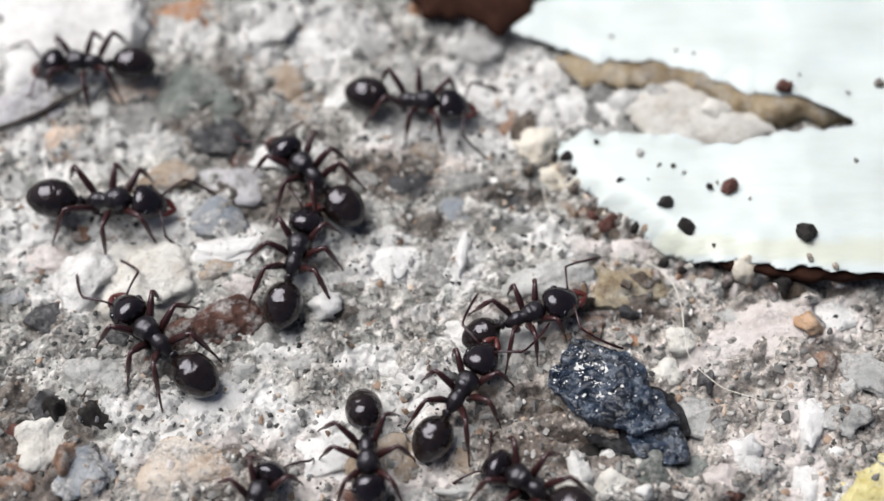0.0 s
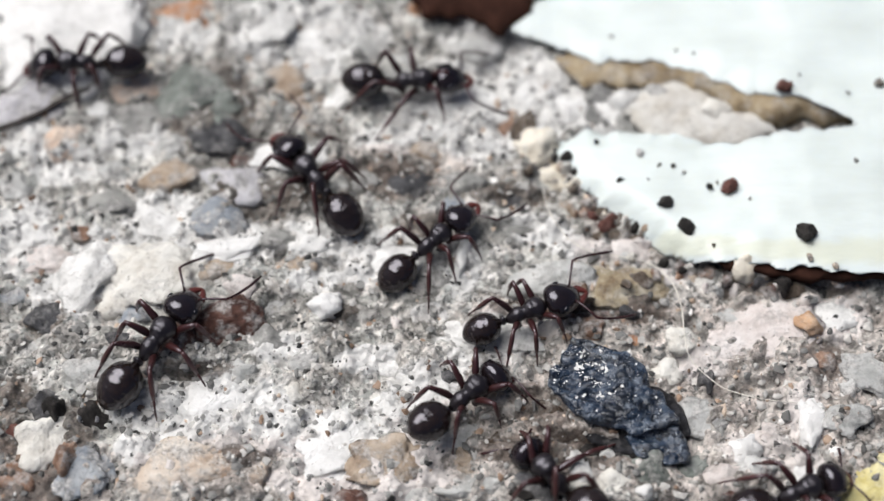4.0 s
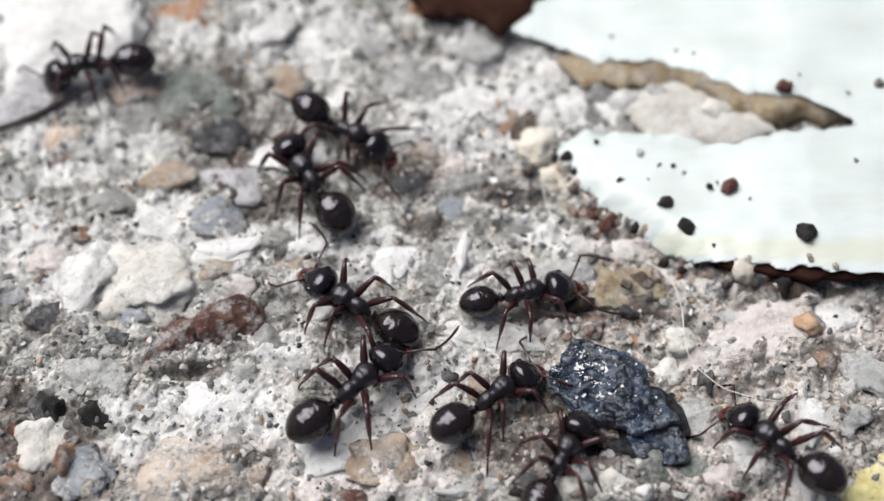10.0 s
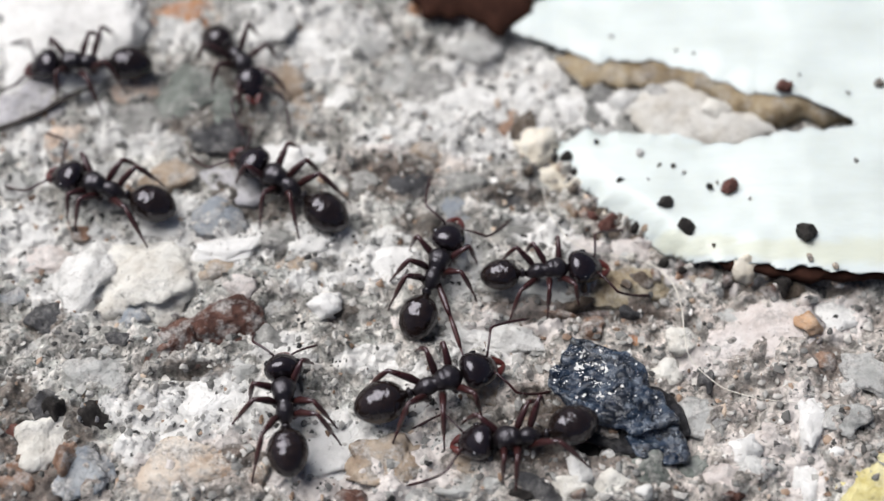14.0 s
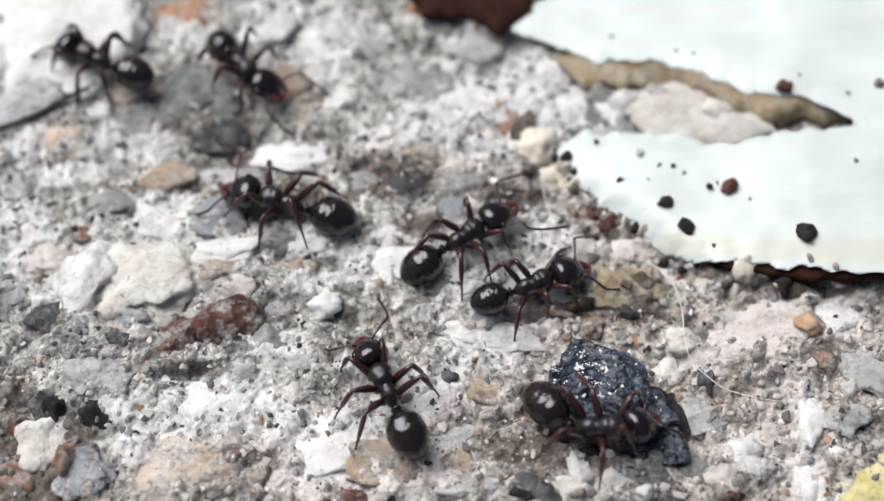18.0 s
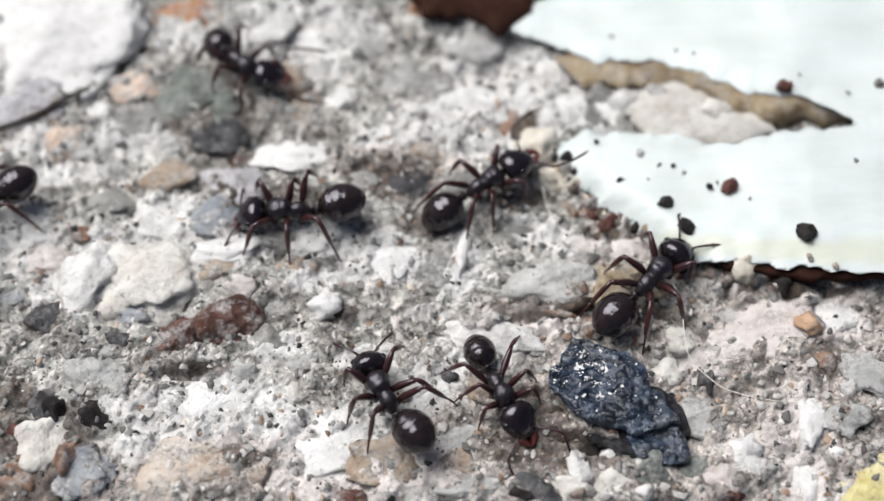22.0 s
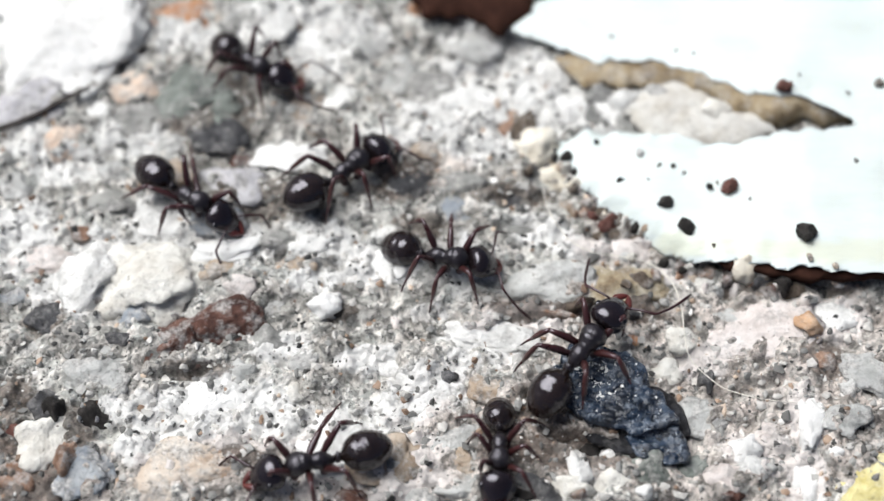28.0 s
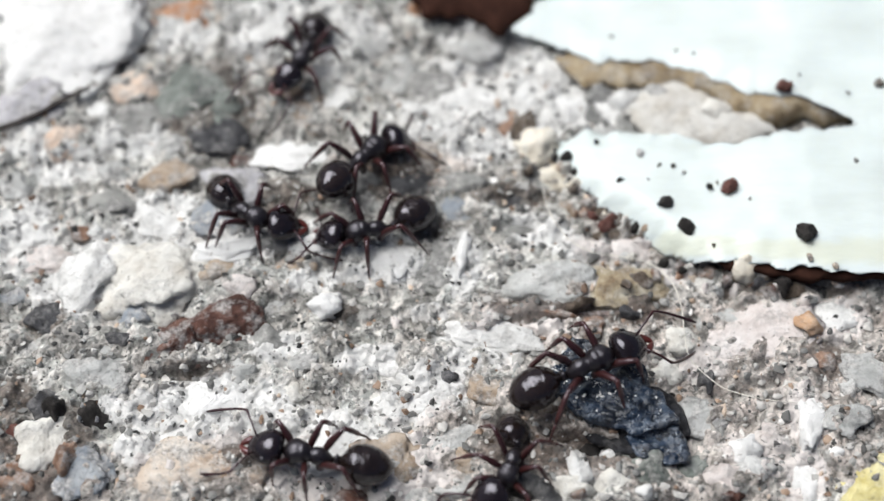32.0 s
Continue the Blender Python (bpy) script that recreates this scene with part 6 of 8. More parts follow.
def motions():
    limb(ant_seven, "head")[0].scale = [1.12] * 3
    limb(ant_seven, "gaster")[0].scale = [0.9] * 3
    walk(ant_one, [
        (0, at(-17.24, 9.85, 0.00, -181)), (1, at(-17.89, 10.66, 0.00, -193)), (2, at(-17.72, 10.09, 0.00, -185)),
        (3, at(-17.81, 10.01, 0.00, -180)), (3.5, at(-17.74, 9.85, 0.00, -180)), (5.5, at(-17.54, 10.25, 0.00, -187)),
        (6, at(-18.32, 11.02, 0.00, -191)), (7, at(-18.07, 10.22, 0.00, -185)), (8, at(-18.09, 10.35, 0.00, -185)),
        (9, at(-17.38, 10.60, 0.00, -183)), (10, at(-17.13, 9.77, 0.00, -168)), (11, at(-17.09, 9.81, 0.00, -160)),
        (12, at(-17.51, 9.64, 0.00, -170)), (13, at(-17.50, 9.81, 0.00, -178)), (14, at(-17.46, 9.84, 0.00, -178)),
        (14.5, at(-17.51, 9.92, 0.00, -187)), (16.5, at(-17.51, 10.38, 0.00, -197)), (17, at(-17.42, 9.98, 0.00, -181)),
        (18, at(-16.87, 10.14, 0.00, -209)), (19, at(-17.61, 10.04, 0.00, -200)), (20, at(-17.13, 7.42, 0.00, -166)),
        (20.5, at(-17.27, 5.59, 0.00, -127)), (21, at(-18.51, 3.96, 0.00, -142)), (21.5, at(-20.48, 1.98, 0.00, -150)),
        (22, at(-21.63, 1.74, 0.00, -160)), (22.6, at(-25.07, 0.72, 0.00, -161)), (24, at(-28.91, 2.25, 0.00, -84)),
        (24.75, at(-28.67, 3.92, 0.00, -28)), (25.5, at(-28.43, 5.59, 0.00, 27)), (26.6, at(-23.89, 5.70, 0.00, 14)),
        (27.5, at(-14.45, 5.34, 0.00, 2)), (28, at(-11.53, 2.11, 0.00, -35)), (28.5, at(-8.63, 1.04, 0.00, -27)), (29, at(-9.00, 1.04, 0.00, -32)),
        (30, at(-8.77, 1.27, 0.00, -41)), (31, at(-8.88, 1.26, 0.00, -34)), (32, at(-8.85, 1.27, 0.00, -35)),
    ])
    walk(limb(ant_one, "head")[0], [
        (0, nod(2, 0)), (1, nod(-1, -28)), (2, nod(2, 3)), (3, nod(-1, -6)), (3.5, nod(0, 0)), (5.5, nod(0, -1)), (6, nod(-1, -26)), (7, nod(2, 6)),
        (8, nod(3, -0)), (9, nod(4, -1)), (10, nod(21, 13)), (11, nod(1, -4)), (12, nod(2, 3)), (13, nod(4, -0)), (14, nod(2, -6)),
        (14.5, nod(4, -12)), (16.5, nod(8, -1)), (17, nod(3, 0)), (18, nod(-4, 3)), (19, nod(-1, -7)), (20, nod(0, 5)), (20.5, nod(-19, -3)),
        (21, nod(-20, 2)), (21.5, nod(-35, 6)), (22, nod(-8, 15)), (22.6, nod(-4, 16)), (24, nod(-2, 12)), (24.75, nod(16, 7)), (25.5, nod(34, 2)),
        (26.6, nod(19, -0)), (27.5, nod(11, 0)), (28, nod(5, -0)), (28.5, nod(7, -2)), (29, nod(38, -5)), (30, nod(38, -11)), (31, nod(38, -10)),
        (32, nod(38, -10)),
    ])
    walk(limb(ant_one, "gaster")[0], [
        (0, sway(-2, 2)), (1, sway(0, -19)), (2, sway(-2, 3)), (3, sway(0, -3)), (3.5, sway(-0, 3)), (5.5, sway(-0, -0)), (6, sway(1, -17)),
        (7, sway(-1, 8)), (8, sway(-2, 2)), (9, sway(-3, -1)), (10, sway(-17, 11)), (11, sway(-0, -1)), (12, sway(-2, 2)), (13, sway(-3, -1)),
        (14, sway(-1, -5)), (14.5, sway(-3, -10)), (16.5, sway(-6, -3)), (17, sway(-2, -1)), (18, sway(3, 8)), (19, sway(0, -5)), (20, sway(-0, 4)),
        (20.5, sway(11, -28)), (21, sway(16, -18)), (21.5, sway(30, -14)), (22, sway(6, 20)), (22.6, sway(3, 23)), (24, sway(1, 27)),
        (24.75, sway(-13, 8)), (25.5, sway(-28, -11)), (26.6, sway(-15, -12)), (27.5, sway(-9, -8)), (28, sway(-4, -1)), (28.5, sway(-5, -14)),
        (29, sway(-17, -30)), (30, sway(-26, -30)), (31, sway(-31, -30)), (32, sway(-28, -30)),
    ])
    walk(ant_two, [
        (0, at(-6.19, 3.50, 0.00, 132)), (1, at(-5.63, 3.46, 0.00, 113)), (2, at(-5.79, 3.55, 0.00, 120)), (3, at(-5.84, 3.42, 0.00, 122)),
        (3.5, at(-5.95, 3.38, 0.00, 125)), (5.5, at(-6.13, 3.24, 0.00, 130)), (6, at(-6.17, 3.22, 0.00, 128)), (7, at(-6.25, 3.38, 0.00, 129)),
        (9, at(-6.25, 3.38, 0.00, 129)), (10, at(-6.25, 3.38, 0.00, 122)), (10.5, at(-6.66, 3.07, 0.00, 132)), (11, at(-6.97, 2.88, 0.00, 137)),
        (12, at(-7.03, 2.79, 0.00, 142)), (13, at(-7.37, 2.92, 0.00, 145)), (14, at(-7.35, 2.92, 0.00, 144)), (14.5, at(-7.31, 2.92, 0.00, 145)),
        (16.5, at(-7.26, 3.00, 0.00, 140)), (17, at(-7.26, 3.00, 0.00, 140)), (18, at(-7.37, 1.87, 0.00, 162)), (18.5, at(-6.69, 1.48, 0.00, 176)),
        (19, at(-5.90, 1.39, 0.00, 226)), (20, at(-6.00, 1.21, 0.00, 220)), (21, at(-6.18, 1.15, 0.00, 212)), (22, at(-6.96, 1.39, 0.00, 182)),
        (23, at(-6.91, 1.46, 0.00, 181)), (24, at(-6.70, 1.59, 0.00, 183)), (25, at(-5.62, 1.20, 0.00, 225)), (25.5, at(-5.08, 1.90, 0.00, 250)),
        (26, at(-4.63, 2.51, 0.00, 295)), (26.5, at(-4.21, 3.24, 0.00, 338)), (27, at(-4.34, 3.78, 0.00, 389)), (27.5, at(-4.88, 3.82, 0.00, 412)),
        (28, at(-4.30, 3.75, 0.00, 399)), (28.5, at(-4.17, 3.67, 0.00, 391)), (29, at(-4.09, 4.65, 0.00, 394)), (29.5, at(-3.68, 4.17, 0.00, 389)),
        (30, at(-3.57, 4.16, 0.00, 391)), (31, at(-3.49, 4.51, 0.00, 406)), (32, at(-3.52, 4.45, 0.00, 404)),
    ])
    walk(limb(ant_two, "head")[0], [
        (0, nod(-0, -2)), (1, nod(-4, -3)), (2, nod(-1, -10)), (3, nod(-0, -6)), (3.5, nod(1, -12)), (5.5, nod(2, -1)), (6, nod(2, 0)),
        (7, nod(1, -2)), (9, nod(1, -2)), (10, nod(-4, -4)), (10.5, nod(-2, -2)), (11, nod(-4, -6)), (12, nod(-1, -7)), (13, nod(0, -17)),
        (14, nod(-0, -15)), (14.5, nod(-0, -18)), (16.5, nod(-1, -13)), (17, nod(-1, -13)), (18, nod(-2, -6)), (18.5, nod(-4, 18)),
        (19, nod(-38, 1)), (20, nod(-38, 1)), (21, nod(-38, 1)), (22, nod(-3, 13)), (23, nod(-1, 16)), (24, nod(36, 16)), (25, nod(-38, -2)),
        (25.5, nod(10, -14)), (26, nod(10, -10)), (26.5, nod(22, 1)), (27, nod(3, 5)), (27.5, nod(5, 14)), (28, nod(4, 3)), (28.5, nod(0, 11)),
        (29, nod(1, -13)), (29.5, nod(-10, 13)), (30, nod(-5, 13)), (31, nod(-16, 18)), (32, nod(-23, 16)),
    ])
    walk(limb(ant_two, "gaster")[0], [
        (0, sway(0, -0)), (1, sway(3, 2)), (2, sway(1, -6)), (3, sway(0, -4)), (3.5, sway(-1, -11)), (5.5, sway(-1, 2)), (6, sway(-2, 3)),
        (7, sway(-0, -0)), (9, sway(-0, -0)), (10, sway(3, -1)), (10.5, sway(1, -1)), (11, sway(3, -3)), (12, sway(1, -5)), (13, sway(-0, -12)),
        (14, sway(0, -10)), (14.5, sway(0, -13)), (16.5, sway(1, -9)), (17, sway(1, -9)), (18, sway(2, -3)), (18.5, sway(3, 30)),
        (19, sway(12, -30)), (20, sway(22, -30)), (21, sway(27, -30)), (22, sway(3, 19)), (23, sway(0, 23)), (24, sway(-24, 30)),
        (25, sway(21, -30)), (25.5, sway(-3, -30)), (26, sway(-5, -28)), (26.5, sway(-12, -26)), (27, sway(-2, 8)), (27.5, sway(-4, 25)),
        (28, sway(-3, 9)), (28.5, sway(-0, 20)), (29, sway(-0, -8)), (29.5, sway(8, 23)), (30, sway(4, 21)), (31, sway(12, 30)), (32, sway(18, 27)),
    ])
    walk(ant_three, [
        (0, at(-6.60, -0.96, 0.00, 77)), (0.5, at(-2.21, -2.32, 0.00, 33)), (1, at(-3.41, -2.67, 0.00, 72)), (1.25, at(-4.55, -1.56, 0.00, 104)),
        (1.5, at(-5.42, -1.11, 0.00, 125)), (2, at(-12.65, 1.00, 0.00, 161)), (2.5, at(-21.84, 1.45, 0.00, 170)), (3, at(-22.70, 1.52, 0.00, 169)),
        (3.5, at(-21.82, 2.09, 0.00, 164)), (3.75, at(-22.80, 1.53, 0.00, 217)), (4, at(-23.77, 0.96, 0.00, 271)),
        (4.5, at(-21.54, 0.47, 0.00, 324)), (5, at(-15.33, -0.37, 0.00, 338)), (5.5, at(-10.99, -0.46, 0.00, 333)),
        (6, at(-10.12, -0.57, 0.00, 347)), (6.5, at(-10.66, -2.34, 0.00, 284)), (7, at(-11.86, -3.83, 0.00, 262)),
        (7.5, at(-12.58, -6.50, 0.00, 262)), (8, at(-14.94, -8.68, 0.00, 233)), (8.5, at(-17.68, -11.52, 0.00, 232)),
        (9, at(-19.52, -14.24, 0.00, 232)), (9.5, at(-17.90, -15.45, 0.00, 296)), (10, at(-16.28, -16.65, 0.00, 360)),
        (11, at(-11.00, -16.93, 0.00, 363)), (12.5, at(-7.55, -16.68, 0.00, 410)), (13.4, at(-6.55, -14.15, 0.00, 452)),
        (14, at(-6.77, -8.20, 0.00, 456)), (14.5, at(-7.94, -8.83, 0.00, 497)), (15.5, at(-13.30, -6.16, 0.00, 513)),
        (16.5, at(-17.78, -4.71, 0.00, 504)), (16.7, at(-18.40, -5.68, 0.00, 519)), (16.9, at(-23.44, -4.29, 0.00, 520)),
        (17, at(-24.99, -3.86, 0.00, 521)), (17.5, at(-28.11, -3.89, 0.00, 458)), (18.2, at(-24.16, -3.07, 0.00, 377)),
        (18.7, at(-20.36, -2.84, 0.00, 364)), (19, at(-15.34, -2.88, 0.00, 363)), (19.5, at(-10.64, -8.30, 0.00, 325)),
        (20, at(-7.85, -11.43, 0.00, 330)), (20.5, at(-1.17, -13.98, 0.00, 346)), (20.8, at(2.70, -13.52, 0.00, 401)),
        (21, at(3.63, -12.06, 0.00, 426)), (21.4, at(4.75, -14.52, 0.00, 430)), (22, at(4.08, -18.05, 0.00, 420)), (32, at(4.08, -18.05, 0.00, 420)),
    ])
    walk(limb(ant_three, "head")[0], [
        (0, nod(-2, -14)), (0.5, nod(-4, 15)), (1, nod(3, -18)), (1.25, nod(1, -2)), (1.5, nod(0, 19)), (2, nod(-1, -28)), (2.5, nod(-1, -12)),
        (3, nod(-0, -3)), (3.5, nod(-1, -4)), (3.75, nod(-2, -6)), (4, nod(-3, -8)), (4.5, nod(5, -4)), (5, nod(7, -2)), (5.5, nod(13, -3)),
        (6, nod(38, -4)), (6.5, nod(-36, -16)), (7, nod(-20, -8)), (7.5, nod(-3, -1)), (8, nod(-1, -4)), (8.5, nod(-1, -4)), (9, nod(-29, 5)),
        (9.5, nod(-13, 3)), (10, nod(4, 1)), (11, nod(1, 4)), (12.5, nod(-1, 30)), (13.4, nod(-2, 13)), (14, nod(-1, 7)), (14.5, nod(12, 4)),
        (15.5, nod(2, 0)), (16.5, nod(11, 24)), (16.7, nod(-1, 7)), (16.9, nod(0, 3)), (17, nod(-0, 1)), (17.5, nod(-11, 14)), (18.2, nod(26, -2)),
        (18.7, nod(1, -2)), (19, nod(0, -6)), (19.5, nod(3, -0)), (20, nod(10, -1)), (20.5, nod(0, -10)), (20.8, nod(7, 21)), (21, nod(-6, 14)),
        (21.4, nod(2, 16)), (22, nod(2, 14)), (32, nod(2, 14)),
    ])
    walk(limb(ant_three, "gaster")[0], [
        (0, sway(2, -11)), (0.5, sway(3, 30)), (1, sway(-2, -15)), (1.25, sway(-0, -0)), (1.5, sway(-0, 30)), (2, sway(1, -18)), (2.5, sway(1, -8)),
        (3, sway(0, 1)), (3.5, sway(1, -2)), (3.75, sway(1, -12)), (4, sway(2, -21)), (4.5, sway(-3, -11)), (5, sway(-5, -4)), (5.5, sway(-8, -30)),
        (6, sway(-35, -30)), (6.5, sway(11, -30)), (7, sway(9, -27)), (7.5, sway(2, -3)), (8, sway(1, 7)), (8.5, sway(1, 3)), (9, sway(26, -21)),
        (9.5, sway(11, -13)), (10, sway(-3, -5)), (11, sway(-1, -6)), (12.5, sway(1, 30)), (13.4, sway(2, 18)), (14, sway(1, 6)),
        (14.5, sway(-8, -0)), (15.5, sway(-2, 1)), (16.5, sway(-7, 30)), (16.7, sway(0, 15)), (16.9, sway(-0, 10)), (17, sway(0, 7)),
        (17.5, sway(9, 30)), (18.2, sway(-23, -19)), (18.7, sway(-1, 7)), (19, sway(-0, 7)), (19.5, sway(-2, 2)), (20, sway(-8, -8)),
        (20.5, sway(-0, 3)), (20.8, sway(-5, 30)), (21, sway(5, 24)), (21.4, sway(-1, 29)), (22, sway(-2, 30)), (32, sway(-2, 30)),
    ])
    walk(ant_four, [
        (0, at(-15.40, 1.92, 0.00, -1)), (0.5, at(-16.71, 2.80, 0.00, 33)), (1, at(-14.59, 4.24, 0.00, 25)), (1.5, at(-13.46, 5.25, 0.00, 55)),
        (2, at(-12.22, 5.86, 0.00, 36)), (2.5, at(-11.67, 8.68, 0.00, 62)), (3, at(-9.41, 10.07, 0.00, 51)), (3.5, at(-11.59, 14.18, 0.00, 77)),
        (4, at(-11.96, 18.65, 0.00, 83)), (6, at(-12.13, 21.12, 0.00, 83)), (32, at(-12.13, 21.12, 0.00, 83)),
    ])
    walk(limb(ant_four, "head")[0], [
        (0, nod(-1, -3)), (0.5, nod(-5, 17)), (1, nod(-1, -9)), (1.5, nod(-3, 24)), (2, nod(-7, 12)), (2.5, nod(1, 1)), (3, nod(1, -16)),
        (3.5, nod(0, 10)), (4, nod(0, -30)), (6, nod(0, -28)), (32, nod(0, -28)),
    ])
    walk(limb(ant_four, "gaster")[0], [
        (0, sway(1, 8)), (0.5, sway(4, 27)), (1, sway(1, -4)), (1.5, sway(2, 30)), (2, sway(6, 18)), (2.5, sway(-1, 9)), (3, sway(-1, -11)),
        (3.5, sway(-0, 20)), (4, sway(-0, -30)), (6, sway(-0, -24)), (32, sway(-0, -24)),
    ])
    walk(ant_five, [
        (0, at(-1.25, 7.55, 0.00, -8)), (1, at(-0.91, 5.97, 0.00, -41)), (2, at(-0.51, 7.14, 0.00, 1)), (3, at(-2.06, 7.02, 0.00, -45)),
        (3.5, at(-2.13, 7.32, 0.00, -30)), (4, at(-1.41, 8.78, 0.00, 1)), (4.5, at(-3.23, 9.51, 0.00, 60)), (5, at(-5.06, 8.74, 0.00, 131)),
        (5.5, at(-6.60, 8.68, 0.00, 184)), (6, at(-8.83, 11.34, 0.00, 133)), (6.5, at(-10.61, 14.45, 0.00, 113)), (7, at(-11.67, 19.22, 0.00, 113)),
        (9, at(-11.82, 21.52, 0.00, 113)), (32, at(-11.82, 21.52, 0.00, 113)),
    ])
    walk(limb(ant_five, "head")[0], [
        (0, nod(1, -10)), (1, nod(11, -4)), (2, nod(10, -0)), (3, nod(17, -6)), (3.5, nod(26, -4)), (4, nod(4, -10)), (4.5, nod(-3, 3)),
        (5, nod(-3, 11)), (5.5, nod(-7, -3)), (6, nod(-7, -6)), (6.5, nod(-1, -14)), (7, nod(-0, -21)), (9, nod(-0, -24)), (32, nod(-0, -24)),
    ])
    walk(limb(ant_five, "gaster")[0], [
        (0, sway(-1, 4)), (1, sway(-8, -22)), (2, sway(-8, 3)), (3, sway(-11, -20)), (3.5, sway(-17, -20)), (4, sway(-3, 1)), (4.5, sway(2, 8)),
        (5, sway(2, 26)), (5.5, sway(5, 2)), (6, sway(5, -2)), (6.5, sway(1, -12)), (7, sway(0, -18)), (9, sway(0, -21)), (32, sway(0, -21)),
    ])
    walk(ant_six, [
        (0, at(-7.84, -12.73, 0.00, 64)), (0.5, at(-7.67, -11.49, 0.00, 66)), (1, at(-8.57, -9.54, 0.00, 81)), (1.5, at(-7.93, -7.78, 0.00, 73)),
        (2, at(-4.96, -6.35, 0.00, 27)), (2.5, at(-3.86, -4.52, 0.00, 57)), (3, at(-2.10, -2.35, 0.00, 55)), (3.5, at(-0.40, -0.91, 0.00, 40)),
        (4.5, at(-0.41, 0.16, 0.00, 47)), (5.5, at(-0.50, 1.16, 0.00, 57)), (6, at(0.18, 4.05, 0.00, 56)), (6.5, at(1.27, 4.81, 0.00, 27)),
        (7, at(2.15, 4.84, 0.00, 32)), (7.5, at(2.64, 5.82, 0.00, 30)), (8, at(1.80, 6.73, 0.00, 9)), (8.5, at(1.78, 6.19, 0.00, 13)),
        (9, at(1.56, 5.13, 0.00, -2)), (9.5, at(-0.34, 6.30, 0.00, 0)), (10, at(-4.40, 5.88, 0.00, -31)), (10.5, at(-7.37, 7.75, 0.00, -37)),
        (11, at(-8.66, 9.02, 0.00, -38)), (12, at(-9.30, 9.52, 0.00, -51)), (13, at(-9.69, 9.53, 0.00, -59)), (14, at(-9.85, 10.12, 0.00, -57)),
        (14.5, at(-9.83, 9.75, 0.00, -54)), (16.5, at(-9.92, 9.47, 0.00, -56)), (17, at(-9.94, 9.52, 0.00, -63)), (18, at(-9.67, 9.74, 0.00, -51)),
        (19, at(-9.91, 9.74, 0.00, -53)), (20, at(-9.64, 9.86, 0.00, -53)), (21, at(-9.72, 9.97, 0.00, -62)), (22, at(-9.79, 9.90, 0.00, -43)),
        (23, at(-9.71, 9.80, 0.00, -48)), (24, at(-9.68, 9.55, 0.00, -62)), (25, at(-9.43, 9.72, 0.00, -59)), (25.5, at(-9.59, 9.73, 0.00, -56)),
        (27.5, at(-9.17, 9.80, 0.00, -42)), (28, at(-9.14, 9.86, 0.00, -38)), (28.5, at(-8.69, 9.95, 0.00, -47)), (29, at(-6.71, 10.40, 0.00, -77)),
        (29.5, at(-6.82, 10.58, 0.00, -90)), (30, at(-6.90, 10.66, 0.00, -94)), (31, at(-6.67, 10.47, 0.00, -109)),
        (32, at(-6.67, 10.47, 0.00, -109)),
    ])
    walk(limb(ant_six, "head")[0], [
        (0, nod(4, 19)), (0.5, nod(2, 17)), (1, nod(7, 12)), (1.5, nod(1, 20)), (2, nod(-0, -20)), (2.5, nod(3, 8)), (3, nod(2, -17)),
        (3.5, nod(-0, -25)), (4.5, nod(-0, -25)), (5.5, nod(1, -14)), (6, nod(3, -1)), (6.5, nod(-0, -25)), (7, nod(-2, 24)), (7.5, nod(-3, 9)),
        (8, nod(0, -17)), (8.5, nod(0, 4)), (9, nod(38, 3)), (9.5, nod(23, 4)), (10, nod(-0, 3)), (10.5, nod(5, -4)), (11, nod(-1, 1)),
        (12, nod(4, -7)), (13, nod(-5, -8)), (14, nod(-21, -20)), (14.5, nod(-4, -12)), (16.5, nod(13, -15)), (17, nod(-10, -16)),
        (18, nod(16, -14)), (19, nod(26, -18)), (20, nod(16, -17)), (21, nod(-31, -23)), (22, nod(38, -14)), (23, nod(38, -17)), (24, nod(3, -23)),
        (25, nod(-28, -20)), (25.5, nod(14, -21)), (27.5, nod(15, -10)), (28, nod(22, -10)), (28.5, nod(16, -11)), (29, nod(-18, -13)),
        (29.5, nod(-20, -14)), (30, nod(-28, -17)), (31, nod(-25, -12)), (32, nod(-25, -12)),
    ])
    walk(limb(ant_six, "gaster")[0], [
        (0, sway(-3, 22)), (0.5, sway(-1, 23)), (1, sway(-5, 17)), (1.5, sway(-1, 27)), (2, sway(0, -10)), (2.5, sway(-2, 14)), (3, sway(-1, -13)),
        (3.5, sway(0, -17)), (4.5, sway(0, -18)), (5.5, sway(-0, -12)), (6, sway(-2, 1)), (6.5, sway(0, -16)), (7, sway(1, 30)), (7.5, sway(3, 13)),
        (8, sway(-0, -8)), (8.5, sway(-0, 6)), (9, sway(-38, -13)), (9.5, sway(-20, 1)), (10, sway(0, 16)), (10.5, sway(-4, -15)), (11, sway(0, -0)),
        (12, sway(-3, -20)), (13, sway(3, -22)), (14, sway(8, -30)), (14.5, sway(2, -30)), (16.5, sway(-6, -30)), (17, sway(4, -30)),
        (18, sway(-7, -30)), (19, sway(-10, -30)), (20, sway(-7, -30)), (21, sway(11, -30)), (22, sway(-19, -30)), (23, sway(-16, -30)),
        (24, sway(-1, -30)), (25, sway(11, -30)), (25.5, sway(-5, -30)), (27.5, sway(-8, -30)), (28, sway(-11, -30)), (28.5, sway(-9, -29)),
        (29, sway(9, -30)), (29.5, sway(11, -30)), (30, sway(13, -30)), (31, sway(14, -29)), (32, sway(14, -29)),
    ])
